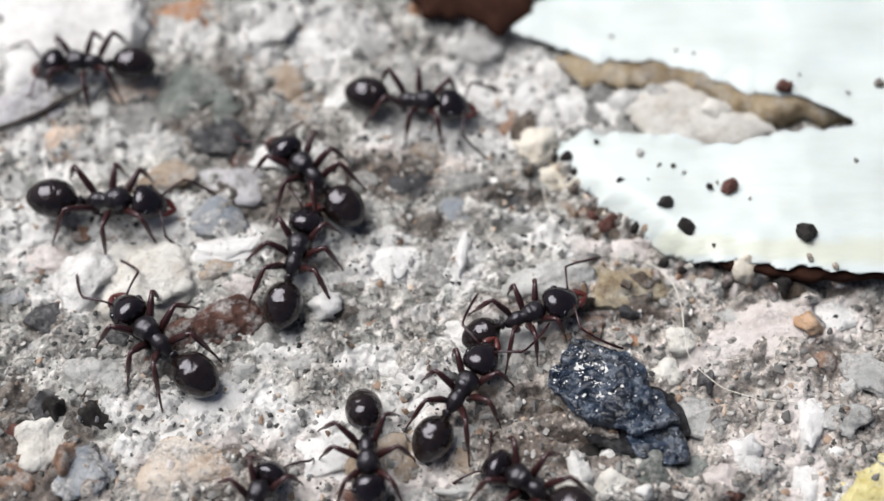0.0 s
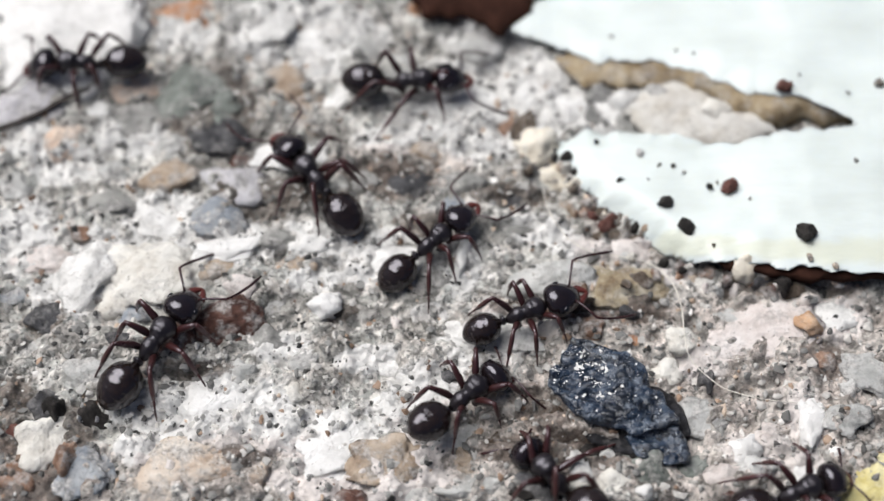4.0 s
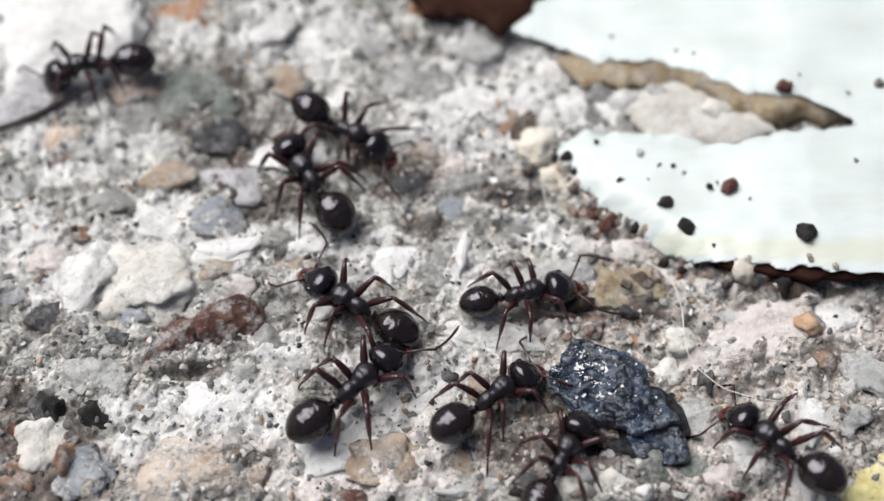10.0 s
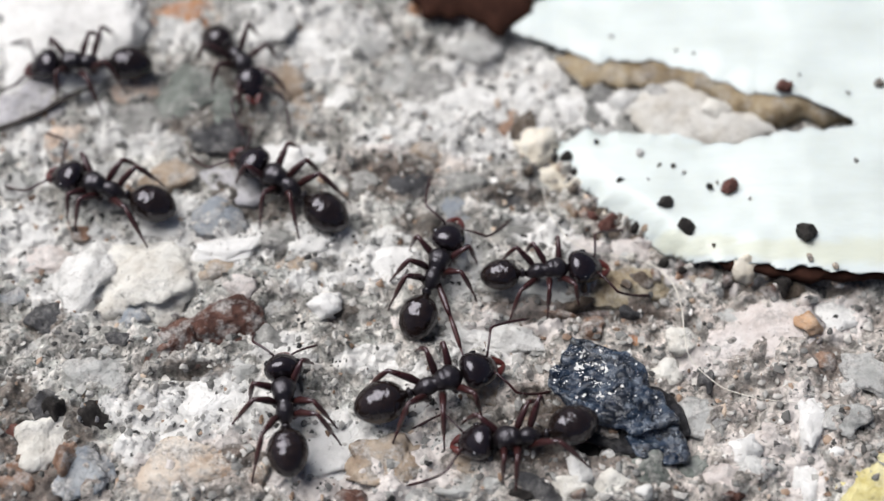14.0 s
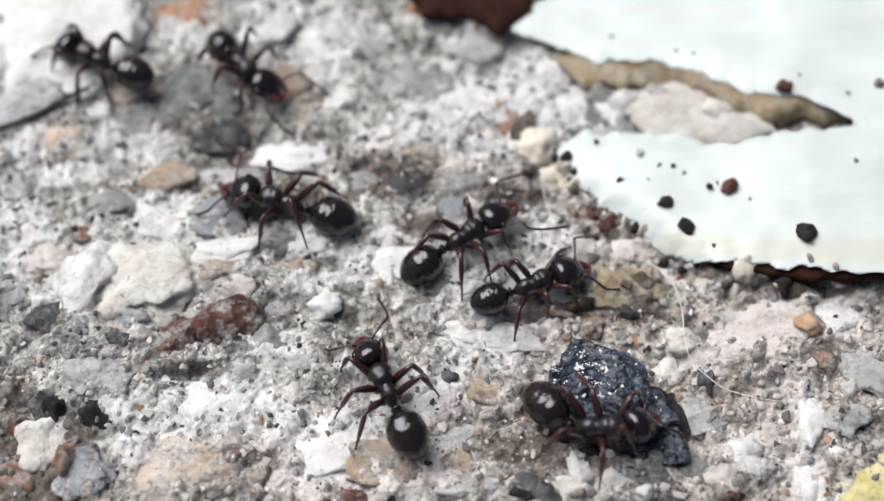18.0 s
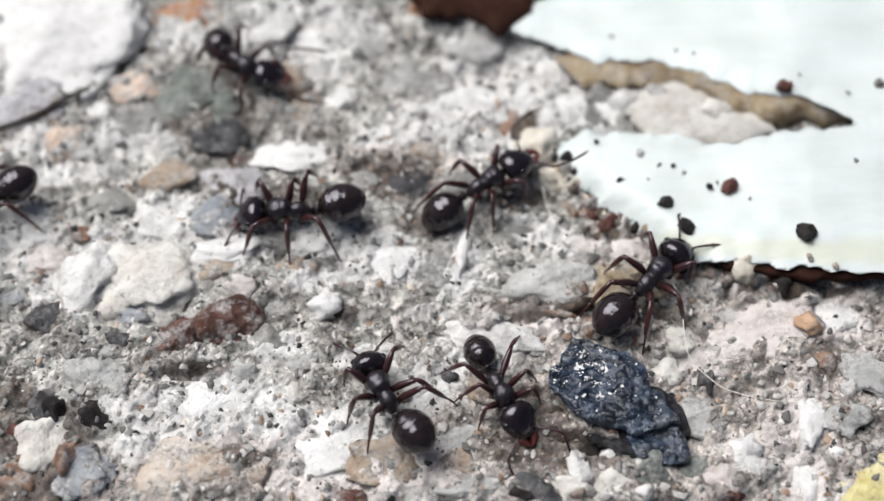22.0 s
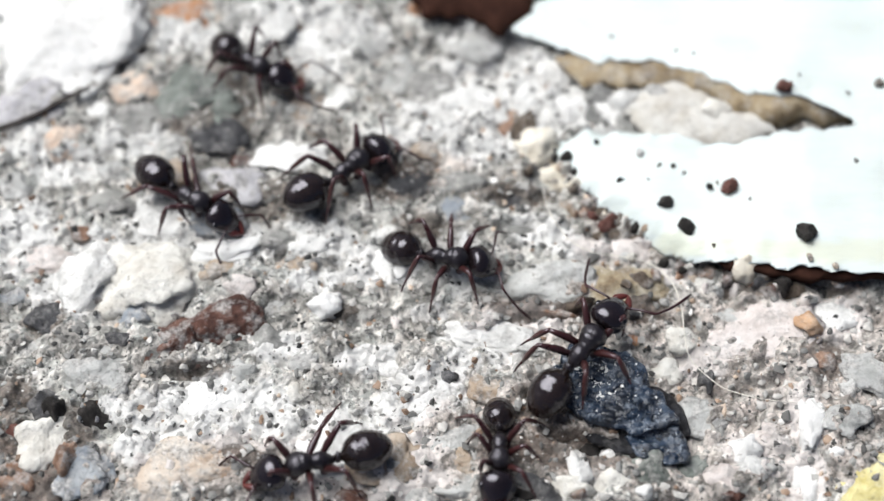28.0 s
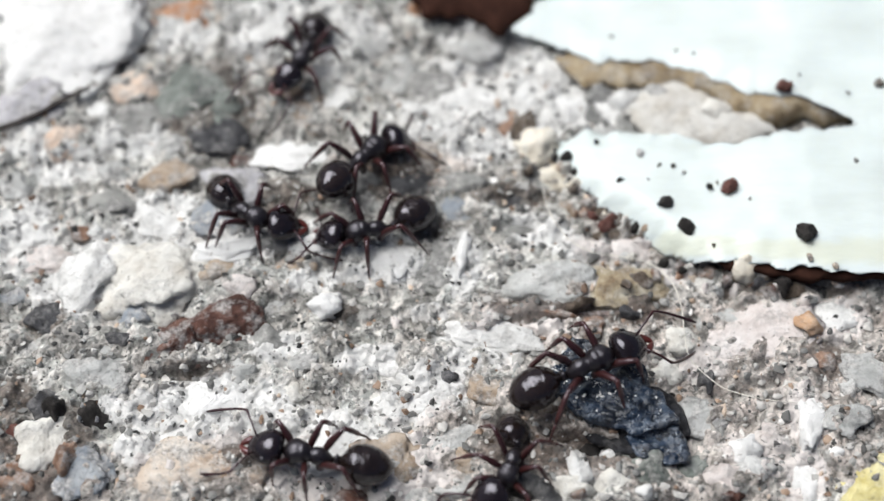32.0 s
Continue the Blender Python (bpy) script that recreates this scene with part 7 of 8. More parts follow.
    walk(ant_seven, [
        (0, at(3.64, -4.01, 0.00, 21)), (3, at(3.66, -4.00, 0.00, 21)), (3.5, at(3.66, -4.00, 0.00, 21)), (5.5, at(3.84, -2.72, 0.00, 18)),
        (6, at(3.83, -2.74, 0.00, 19)), (7, at(3.76, -2.87, 0.00, 16)), (9, at(3.69, -2.87, 0.00, 15)), (10, at(3.65, -2.81, 0.00, 12)),
        (11, at(3.69, -2.96, 0.00, 11)), (11.5, at(4.10, -2.42, 0.00, 7)), (12, at(4.58, -1.88, 0.00, 1)), (13, at(4.52, -1.61, 0.00, 7)),
        (14, at(4.68, -1.66, 0.00, 5)), (14.5, at(4.66, -1.72, 0.00, 6)), (16.5, at(4.65, -1.85, 0.00, 6)), (17, at(4.52, -1.87, 0.00, 12)),
        (18, at(4.06, -2.36, 0.00, 21)), (19, at(4.06, -2.35, 0.00, 22)), (20, at(3.62, -2.46, 0.00, 13)), (20.5, at(2.52, -3.38, 0.00, -33)),
        (21, at(2.32, -4.55, 0.00, -58)), (21.5, at(2.27, -6.50, 0.00, -74)), (22, at(2.47, -7.46, 0.00, -64)), (22.5, at(2.80, -8.64, 0.00, -72)),
        (23, at(3.04, -8.81, 0.00, -66)), (24, at(3.25, -9.36, 0.00, -60)), (25, at(2.92, -9.33, 0.00, -70)), (25.5, at(2.92, -9.33, 0.00, -70)),
        (27.5, at(2.35, -9.82, 0.00, -80)), (28, at(2.44, -10.39, 0.00, -92)), (29, at(2.20, -10.68, 0.00, -91)), (30, at(2.79, -10.70, 0.00, -89)),
        (31, at(2.92, -11.07, 0.00, -108)), (32, at(2.91, -11.10, 0.00, -107)),
    ])
    walk(limb(ant_seven, "head")[0], [
        (0, nod(0, -23)), (3, nod(0, -22)), (3.5, nod(0, -22)), (5.5, nod(-0, -12)), (6, nod(-2, -3)), (7, nod(-1, -0)), (9, nod(-1, 2)),
        (10, nod(-1, -0)), (11, nod(-2, 7)), (11.5, nod(1, -0)), (12, nod(1, -5)), (13, nod(1, -16)), (14, nod(1, -11)), (14.5, nod(2, -8)),
        (16.5, nod(1, -7)), (17, nod(4, -3)), (18, nod(3, -8)), (19, nod(3, -2)), (20, nod(1, -3)), (20.5, nod(33, 3)), (21, nod(-2, -3)),
        (21.5, nod(-2, -5)), (22, nod(7, -2)), (22.5, nod(8, -3)), (23, nod(5, -2)), (24, nod(15, -2)), (25, nod(13, -3)), (25.5, nod(13, -3)),
        (27.5, nod(6, -6)), (28, nod(-6, -6)), (29, nod(31, -7)), (30, nod(-38, -9)), (31, nod(-38, -10)), (32, nod(-38, -10)),
    ])
    walk(limb(ant_seven, "gaster")[0], [
        (0, sway(-0, -13)), (3, sway(-0, -12)), (3.5, sway(-0, -12)), (5.5, sway(0, -7)), (6, sway(1, -1)), (7, sway(1, 2)), (9, sway(1, 5)),
        (10, sway(1, 2)), (11, sway(1, 9)), (11.5, sway(-1, 1)), (12, sway(-1, -1)), (13, sway(-1, -7)), (14, sway(-1, -4)), (14.5, sway(-1, -3)),
        (16.5, sway(-1, -3)), (17, sway(-3, 1)), (18, sway(-2, -3)), (19, sway(-3, 3)), (20, sway(-1, -0)), (20.5, sway(-19, -30)),
        (21, sway(1, -24)), (21.5, sway(1, -28)), (22, sway(-4, -14)), (22.5, sway(-5, -19)), (23, sway(-3, -27)), (24, sway(-12, -21)),
        (25, sway(-8, -29)), (25.5, sway(-8, -29)), (27.5, sway(-2, -30)), (28, sway(2, -30)), (29, sway(-10, -30)), (30, sway(14, -30)),
        (31, sway(24, -30)), (32, sway(27, -30)),
    ])
    walk(ant_eight, [
        (0, at(-12.61, -5.16, 0.00, 136)), (0.5, at(-12.76, -6.08, 0.00, 102)), (1, at(-12.47, -5.57, 0.00, 57)), (2, at(-12.67, -5.63, 0.00, 52)),
        (3, at(-12.62, -5.28, 0.00, 57)), (3.5, at(-12.61, -5.22, 0.00, 59)), (5.5, at(-11.75, -5.84, 0.00, 34)), (6, at(-11.47, -6.50, 0.00, 23)),
        (6.5, at(-11.04, -7.98, 0.00, -8)), (7, at(-8.02, -9.03, 0.00, -4)), (7.5, at(-6.70, -9.23, 0.00, 9)), (8, at(-5.29, -8.17, 0.00, 16)),
        (9, at(-3.98, -7.79, 0.00, 12)), (10, at(-3.69, -7.42, 0.00, 43)), (11, at(-3.35, -7.61, 0.00, 36)), (12, at(-2.27, -8.45, 0.00, 8)),
        (13, at(-0.81, -8.62, 0.00, 7)), (13.5, at(-1.20, -7.86, 0.00, 22)), (14, at(-0.23, -7.37, 0.00, 20)), (14.5, at(0.95, -6.45, 0.00, 17)),
        (16.5, at(5.39, -6.85, 0.80, 15)), (17, at(5.66, -6.66, 0.83, 22)), (17.5, at(5.87, -7.62, 0.92, 13)), (18, at(6.60, -9.74, 0.72, -5)),
        (18.5, at(5.71, -7.77, 0.87, 16)), (19, at(5.76, -6.04, 0.78, 22)), (20, at(6.50, -4.93, 0.47, 30)), (20.5, at(8.71, -3.42, 0.00, 48)),
        (21, at(8.66, -2.67, 0.00, 60)), (21.5, at(9.08, -2.31, 0.00, 57)), (22, at(9.41, -2.15, 0.00, 47)), (23, at(8.84, -0.95, 0.00, 63)),
        (24, at(8.99, -0.89, 0.00, 52)), (25, at(8.45, -0.41, 0.00, 68)), (25.5, at(8.08, -2.59, 0.00, 57)), (26.5, at(6.62, -4.32, 0.08, 62)),
        (27.5, at(5.64, -5.64, 0.62, 65)), (28, at(6.18, -5.98, 0.75, 52)), (29, at(6.22, -6.61, 0.88, 35)), (30, at(6.39, -6.82, 0.91, 28)),
        (31, at(6.28, -6.74, 0.93, 27)), (32, at(6.28, -6.90, 0.94, 25)),
    ])
    walk(limb(ant_eight, "head")[0], [
        (0, nod(-6, -10)), (0.5, nod(2, 5)), (1, nod(-5, -0)), (2, nod(-2, -8)), (3, nod(-1, -10)), (3.5, nod(0, -13)), (5.5, nod(-1, -16)),
        (6, nod(-7, 6)), (6.5, nod(20, 1)), (7, nod(11, -0)), (7.5, nod(17, 8)), (8, nod(1, 9)), (9, nod(7, 6)), (10, nod(3, -7)), (11, nod(0, -6)),
        (12, nod(-9, 13)), (13, nod(-0, -9)), (13.5, nod(8, 22)), (14, nod(2, -9)), (14.5, nod(0, -19)), (16.5, nod(2, -7)), (17, nod(4, -10)),
        (17.5, nod(2, 25)), (18, nod(38, 6)), (18.5, nod(11, 14)), (19, nod(1, -15)), (20, nod(1, -26)), (20.5, nod(1, -7)), (21, nod(5, -7)),
        (21.5, nod(4, 5)), (22, nod(2, 1)), (23, nod(2, -16)), (24, nod(-0, -17)), (25, nod(3, -14)), (25.5, nod(1, -12)), (26.5, nod(5, 1)),
        (27.5, nod(11, 4)), (28, nod(0, -20)), (29, nod(-4, 2)), (30, nod(-6, -1)), (31, nod(1, -15)), (32, nod(0, -8)),
    ])
    walk(limb(ant_eight, "gaster")[0], [
        (0, sway(4, -7)), (0.5, sway(-2, 7)), (1, sway(4, -2)), (2, sway(2, -6)), (3, sway(1, -7)), (3.5, sway(-0, -9)), (5.5, sway(1, -7)),
        (6, sway(6, 5)), (6.5, sway(-15, -22)), (7, sway(-10, -5)), (7.5, sway(-17, -7)), (8, sway(-1, 12)), (9, sway(-5, 4)), (10, sway(-3, -1)),
        (11, sway(-0, -1)), (12, sway(8, 25)), (13, sway(0, -2)), (13.5, sway(-6, 30)), (14, sway(-1, -4)), (14.5, sway(-0, -8)),
        (16.5, sway(-2, -3)), (17, sway(-3, -3)), (17.5, sway(-1, 30)), (18, sway(-38, -3)), (18.5, sway(-8, 26)), (19, sway(-2, -6)),
        (20, sway(-1, -16)), (20.5, sway(-0, -3)), (21, sway(-3, -6)), (21.5, sway(-3, 8)), (22, sway(-1, 0)), (23, sway(-2, -13)),
        (24, sway(0, -15)), (25, sway(-2, -13)), (25.5, sway(-1, -9)), (26.5, sway(-4, 1)), (27.5, sway(-7, 2)), (28, sway(-0, -15)),
        (29, sway(3, 1)), (30, sway(4, -2)), (31, sway(-0, -9)), (32, sway(-0, -6)),
    ])
    walk(ant_nine, [
        (0, at(0.81, -7.75, 0.00, 58)), (1, at(1.21, -7.44, 0.00, 40)), (2, at(1.28, -7.42, 0.00, 34)), (3, at(1.16, -7.51, 0.00, 40)),
        (3.5, at(1.12, -7.55, 0.00, 42)), (5.5, at(1.07, -9.02, 0.00, 29)), (6, at(0.94, -9.03, 0.00, 35)), (7, at(1.04, -8.94, 0.00, 38)),
        (8, at(0.82, -8.55, 0.00, 44)), (9, at(1.41, -8.41, 0.00, 61)), (10, at(2.25, -7.85, 0.00, 37)), (11, at(1.70, -6.55, 0.00, 68)),
        (11.5, at(0.42, -5.54, 0.00, 91)), (12, at(-0.30, -4.76, 0.00, 101)), (13, at(-0.56, -4.94, 0.00, 98)), (13.5, at(-0.53, -3.54, 0.00, 85)),
        (14, at(-0.29, -1.70, 0.00, 70)), (14.5, at(0.73, -0.38, 0.00, 46)), (16.5, at(1.01, 0.07, 0.00, 49)), (17, at(0.85, 0.06, 0.00, 48)),
        (18, at(1.00, 0.06, 0.00, 34)), (19, at(0.73, 1.29, 0.00, 50)), (20, at(0.23, 2.94, 0.00, 50)), (21, at(1.21, 2.71, 0.00, 43)),
        (22, at(1.97, 2.90, 0.00, 33)), (23, at(1.73, 2.41, 0.00, 38)), (24, at(1.60, 2.26, 0.00, 38)), (25, at(1.42, 1.99, 0.00, 43)),
        (25.5, at(1.43, 1.96, 0.00, 43)), (27.5, at(1.23, 0.56, 0.00, 21)), (28, at(0.18, -1.04, 0.00, -13)), (28.5, at(-0.53, -2.05, 0.00, -54)),
        (28.75, at(-2.47, -1.26, 0.00, -90)), (29, at(-3.76, -0.83, 0.00, -116)), (29.5, at(-3.69, 0.34, 0.00, -157)),
        (30, at(-3.65, 0.48, 0.00, -167)), (31, at(-3.42, 0.46, 0.00, -163)), (32, at(-3.36, 0.38, 0.00, -167)),
    ])
    walk(limb(ant_nine, "head")[0], [
        (0, nod(1, -28)), (1, nod(7, 5)), (2, nod(3, 8)), (3, nod(-4, 17)), (3.5, nod(-3, 18)), (5.5, nod(-3, 9)), (6, nod(-1, 10)), (7, nod(4, 12)),
        (8, nod(-5, 7)), (9, nod(14, 20)), (10, nod(-3, 4)), (11, nod(2, 13)), (11.5, nod(-2, 14)), (12, nod(-1, 10)), (13, nod(2, 15)),
        (13.5, nod(-2, 12)), (14, nod(-1, -20)), (14.5, nod(-0, -25)), (16.5, nod(0, -24)), (17, nod(1, -22)), (18, nod(0, -23)), (19, nod(1, -22)),
        (20, nod(0, -30)), (21, nod(-0, -27)), (22, nod(0, -27)), (23, nod(1, -22)), (24, nod(2, -22)), (25, nod(3, -14)), (25.5, nod(3, -11)),
        (27.5, nod(1, -11)), (28, nod(26, 11)), (28.5, nod(38, -8)), (28.75, nod(32, -14)), (29, nod(-27, -7)), (29.5, nod(-23, -2)),
        (30, nod(-14, -0)), (31, nod(-14, 1)), (32, nod(-25, 3)),
    ])
    walk(limb(ant_nine, "gaster")[0], [
        (0, sway(-0, -19)), (1, sway(-5, 8)), (2, sway(-2, 15)), (3, sway(3, 22)), (3.5, sway(2, 22)), (5.5, sway(2, 7)), (6, sway(0, 12)),
        (7, sway(-3, 12)), (8, sway(4, 6)), (9, sway(-10, 29)), (10, sway(2, 9)), (11, sway(-2, 22)), (11.5, sway(1, 21)), (12, sway(1, 14)),
        (13, sway(-2, 19)), (13.5, sway(1, 15)), (14, sway(1, -15)), (14.5, sway(0, -18)), (16.5, sway(-0, -18)), (17, sway(-0, -16)),
        (18, sway(-0, -15)), (19, sway(-1, -17)), (20, sway(-0, -23)), (21, sway(0, -19)), (22, sway(-0, -17)), (23, sway(-1, -15)),
        (24, sway(-1, -15)), (25, sway(-2, -10)), (25.5, sway(-2, -8)), (27.5, sway(-1, -6)), (28, sway(-17, -27)), (28.5, sway(-21, -30)),
        (28.75, sway(-13, -30)), (29, sway(15, -27)), (29.5, sway(16, -1)), (30, sway(12, -0)), (31, sway(11, -2)), (32, sway(19, -4)),
    ])
    walk(ant_ten, [
        (0, at(3.61, -11.99, 0.00, 145)), (0.5, at(5.10, -10.74, 0.00, 113)), (1, at(5.88, -9.84, 0.30, 107)), (2, at(5.88, -9.24, 0.00, 124)),
        (3, at(5.29, -9.07, 0.25, 116)), (3.5, at(6.33, -9.45, 0.81, 98)), (3.8, at(5.50, -10.24, 0.00, 112)), (4.1, at(4.02, -12.03, 0.00, 140)),
        (4.4, at(1.39, -12.25, 0.00, 158)), (4.7, at(-1.85, -11.49, 0.00, 146)), (5, at(-4.25, -9.54, 0.00, 135)),
        (5.25, at(-4.20, -6.98, 0.00, 139)), (5.5, at(-3.05, -4.82, 0.00, 155)), (6, at(-2.87, -5.63, 0.00, 152)), (7, at(-2.98, -5.52, 0.00, 161)),
        (8, at(-2.87, -4.13, 0.00, 141)), (9, at(-3.01, -4.73, 0.00, 157)), (10, at(-4.02, -3.34, 0.00, 146)), (11, at(-3.91, -3.28, 0.00, 141)),
        (11.5, at(-4.84, -2.74, 0.00, 137)), (12, at(-6.50, -1.40, 0.00, 135)), (12.5, at(-9.63, 1.62, 0.00, 138)),
        (13, at(-13.14, 2.06, 0.00, 157)), (13.5, at(-13.68, 2.07, 0.00, 154)), (14, at(-15.63, 2.67, 0.00, 161)),
        (14.5, at(-16.58, 4.04, 0.00, 127)), (15.5, at(-18.63, 3.47, 0.00, 150)), (16.5, at(-21.14, 2.90, 0.00, 158)),
        (17, at(-25.90, 3.26, 0.00, 160)), (19, at(-28.52, 3.26, 0.00, 160)), (32, at(-28.52, 3.26, 0.00, 160)),
    ])
    walk(limb(ant_ten, "head")[0], [
        (0, nod(2, 27)), (0.5, nod(-3, 28)), (1, nod(4, 19)), (2, nod(-4, -17)), (3, nod(-3, -4)), (3.5, nod(-8, 22)), (3.8, nod(-3, 15)),
        (4.1, nod(-3, 30)), (4.4, nod(-6, 24)), (4.7, nod(-7, 17)), (5, nod(-0, -6)), (5.25, nod(-4, 1)), (5.5, nod(-9, -4)), (6, nod(-9, 13)),
        (7, nod(1, 8)), (8, nod(-4, -13)), (9, nod(1, 1)), (10, nod(-4, -9)), (11, nod(1, -6)), (11.5, nod(-1, -12)), (12, nod(-3, -3)),
        (12.5, nod(-1, 1)), (13, nod(-3, -2)), (13.5, nod(-2, 14)), (14, nod(-1, -11)), (14.5, nod(-8, -2)), (15.5, nod(-1, 1)), (16.5, nod(1, 13)),
        (17, nod(-0, 13)), (19, nod(-0, 12)), (32, nod(-0, 12)),
    ])
    walk(limb(ant_ten, "gaster")[0], [
        (0, sway(-1, 30)), (0.5, sway(2, 30)), (1, sway(-3, 24)), (2, sway(4, -9)), (3, sway(2, -1)), (3.5, sway(5, 19)), (3.8, sway(2, 17)),
        (4.1, sway(2, 30)), (4.4, sway(4, 30)), (4.7, sway(5, 21)), (5, sway(0, -5)), (5.25, sway(3, 3)), (5.5, sway(6, -1)), (6, sway(6, 16)),
        (7, sway(-0, 4)), (8, sway(3, -8)), (9, sway(-1, 2)), (10, sway(3, -6)), (11, sway(-1, -4)), (11.5, sway(1, -10)), (12, sway(2, -2)),
        (12.5, sway(1, 4)), (13, sway(3, 2)), (13.5, sway(1, 22)), (14, sway(1, -7)), (14.5, sway(6, 3)), (15.5, sway(1, 4)), (16.5, sway(-1, 19)),
        (17, sway(0, 19)), (19, sway(0, 18)), (32, sway(0, 18)),
    ])
    walk(ant_eleven, [
        (0, at(23.78, -14.95, 0.00, 174)), (5, at(23.78, -14.95, 0.00, 174)), (7.5, at(21.12, -14.42, 0.00, 166)), (8, at(18.57, -13.21, 0.00, 131)),
        (8.5, at(16.93, -12.34, 0.00, 111)), (9, at(16.35, -10.85, 0.00, 93)), (9.5, at(15.76, -9.59, 0.00, 99)), (10, at(14.13, -10.05, 0.00, 138)),
        (10.5, at(12.13, -9.11, 0.00, 138)), (11, at(9.49, -9.51, 0.71, 140)), (11.5, at(7.89, -7.65, 1.00, 124)), (12, at(7.90, -6.87, 0.98, 133)),
        (12.5, at(5.78, -7.97, 0.90, 158)), (13, at(5.51, -9.02, 0.69, 194)), (14, at(3.26, -9.87, 0.00, 189)), (14.5, at(1.36, -9.98, 0.00, 169)),
        (15.5, at(-0.54, -8.69, 0.00, 138)), (16.5, at(-2.20, -7.36, 0.00, 113)), (17, at(-2.74, -7.29, 0.00, 128)),
        (18, at(-2.45, -7.45, 0.00, 114)), (19, at(-1.92, -7.28, 0.00, 110)), (20, at(-1.99, -7.88, 0.00, 123)), (21, at(-2.18, -7.64, 0.00, 112)),
        (22, at(-2.51, -7.80, 0.00, 119)), (22.5, at(-3.94, -8.71, 0.00, 136)), (23, at(-5.44, -9.59, 0.00, 158)), (24, at(-5.72, -9.64, 0.00, 162)),
        (25, at(-6.08, -9.71, 0.00, 161)), (25.5, at(-5.75, -9.59, 0.00, 156)), (27.5, at(-5.06, -10.12, 0.00, 170)),
        (28, at(-5.54, -11.02, 0.00, 194)), (29, at(-5.58, -10.60, 0.00, 176)), (30, at(-5.39, -10.81, 0.00, 173)),
        (31, at(-5.56, -10.70, 0.00, 172)), (32, at(-5.60, -10.65, 0.00, 170)),
    ])
    walk(limb(ant_eleven, "head")[0], [
        (0, nod(-38, -0)), (5, nod(-38, -0)), (7.5, nod(-38, 1)), (8, nod(7, 30)), (8.5, nod(-15, 30)), (9, nod(-8, 25)), (9.5, nod(-3, 23)),
        (10, nod(-1, 10)), (10.5, nod(0, 17)), (11, nod(-1, -19)), (11.5, nod(-3, 14)), (12, nod(-1, -21)), (12.5, nod(-13, 16)), (13, nod(-2, -3)),
        (14, nod(-13, -0)), (14.5, nod(-9, 1)), (15.5, nod(-3, 10)), (16.5, nod(-3, 8)), (17, nod(3, -10)), (18, nod(-0, -1)), (19, nod(2, -7)),
        (20, nod(16, 10)), (21, nod(-7, 10)), (22, nod(-16, 15)), (22.5, nod(-5, 23)), (23, nod(-6, 1)), (24, nod(-1, 0)), (25, nod(-5, 2)),
        (25.5, nod(-11, 7)), (27.5, nod(-5, -5)), (28, nod(0, -3)), (29, nod(-5, 2)), (30, nod(-9, 5)), (31, nod(-3, -11)), (32, nod(-2, -12)),
    ])
    walk(limb(ant_eleven, "gaster")[0], [
        (0, sway(22, -30)), (5, sway(22, -30)), (7.5, sway(35, -30)), (8, sway(-4, 30)), (8.5, sway(9, 30)), (9, sway(5, 30)), (9.5, sway(2, 30)),
        (10, sway(1, 11)), (10.5, sway(-0, 26)), (11, sway(1, -8)), (11.5, sway(2, 19)), (12, sway(1, -12)), (12.5, sway(10, 26)), (13, sway(2, 2)),
        (14, sway(9, 0)), (14.5, sway(6, 2)), (15.5, sway(2, 8)), (16.5, sway(2, 5)), (17, sway(-2, -10)), (18, sway(0, -1)), (19, sway(-1, -7)),
        (20, sway(-12, 14)), (21, sway(5, 9)), (22, sway(10, 14)), (22.5, sway(3, 25)), (23, sway(4, 1)), (24, sway(0, -1)), (25, sway(3, 1)),
        (25.5, sway(7, 7)), (27.5, sway(4, -2)), (28, sway(-0, -1)), (29, sway(3, 0)), (30, sway(6, 3)), (31, sway(2, -4)), (32, sway(1, -6)),
    ])
    walk(ant_twelve, [
        (0, at(-3.16, -10.53, 0.00, -85)), (0.5, at(-3.42, -10.97, 0.00, -88)), (1, at(-3.66, -11.28, 0.00, -87)),
        (1.5, at(-3.46, -10.87, 0.00, -72)), (2, at(-2.60, -10.48, 0.00, -49)), (2.5, at(-1.53, -11.64, 0.00, -19)), (3, at(0.71, -12.59, 0.00, -6)),
        (3.5, at(3.47, -14.13, 0.00, -6)), (5, at(4.76, -18.33, 0.00, 29)), (5.6, at(4.27, -16.87, 0.00, 112)), (6, at(2.98, -17.38, 0.00, 153)),
        (6.5, at(0.05, -14.95, 0.00, 160)), (7, at(-3.19, -12.88, 0.00, 159)), (7.5, at(-4.76, -12.48, 0.00, 168)),
        (8, at(-6.14, -12.51, 0.00, 167)), (8.3, at(-6.21, -14.79, 0.00, 191)), (8.45, at(-5.51, -15.29, 0.00, 234)),
        (8.6, at(-4.81, -15.78, 0.00, 277)), (8.9, at(-2.49, -16.63, 0.00, 330)), (9.2, at(1.56, -15.98, 0.00, 407)),
        (9.5, at(4.25, -12.30, 0.00, 430)), (10, at(5.13, -10.67, 0.00, 422)), (11, at(4.48, -10.64, 0.00, 441)), (12, at(4.29, -10.60, 0.00, 432)),
        (12.4, at(3.70, -13.16, 0.00, 432)), (13, at(3.05, -16.83, 0.00, 428)), (32, at(3.05, -16.83, 0.00, 428)),
    ])
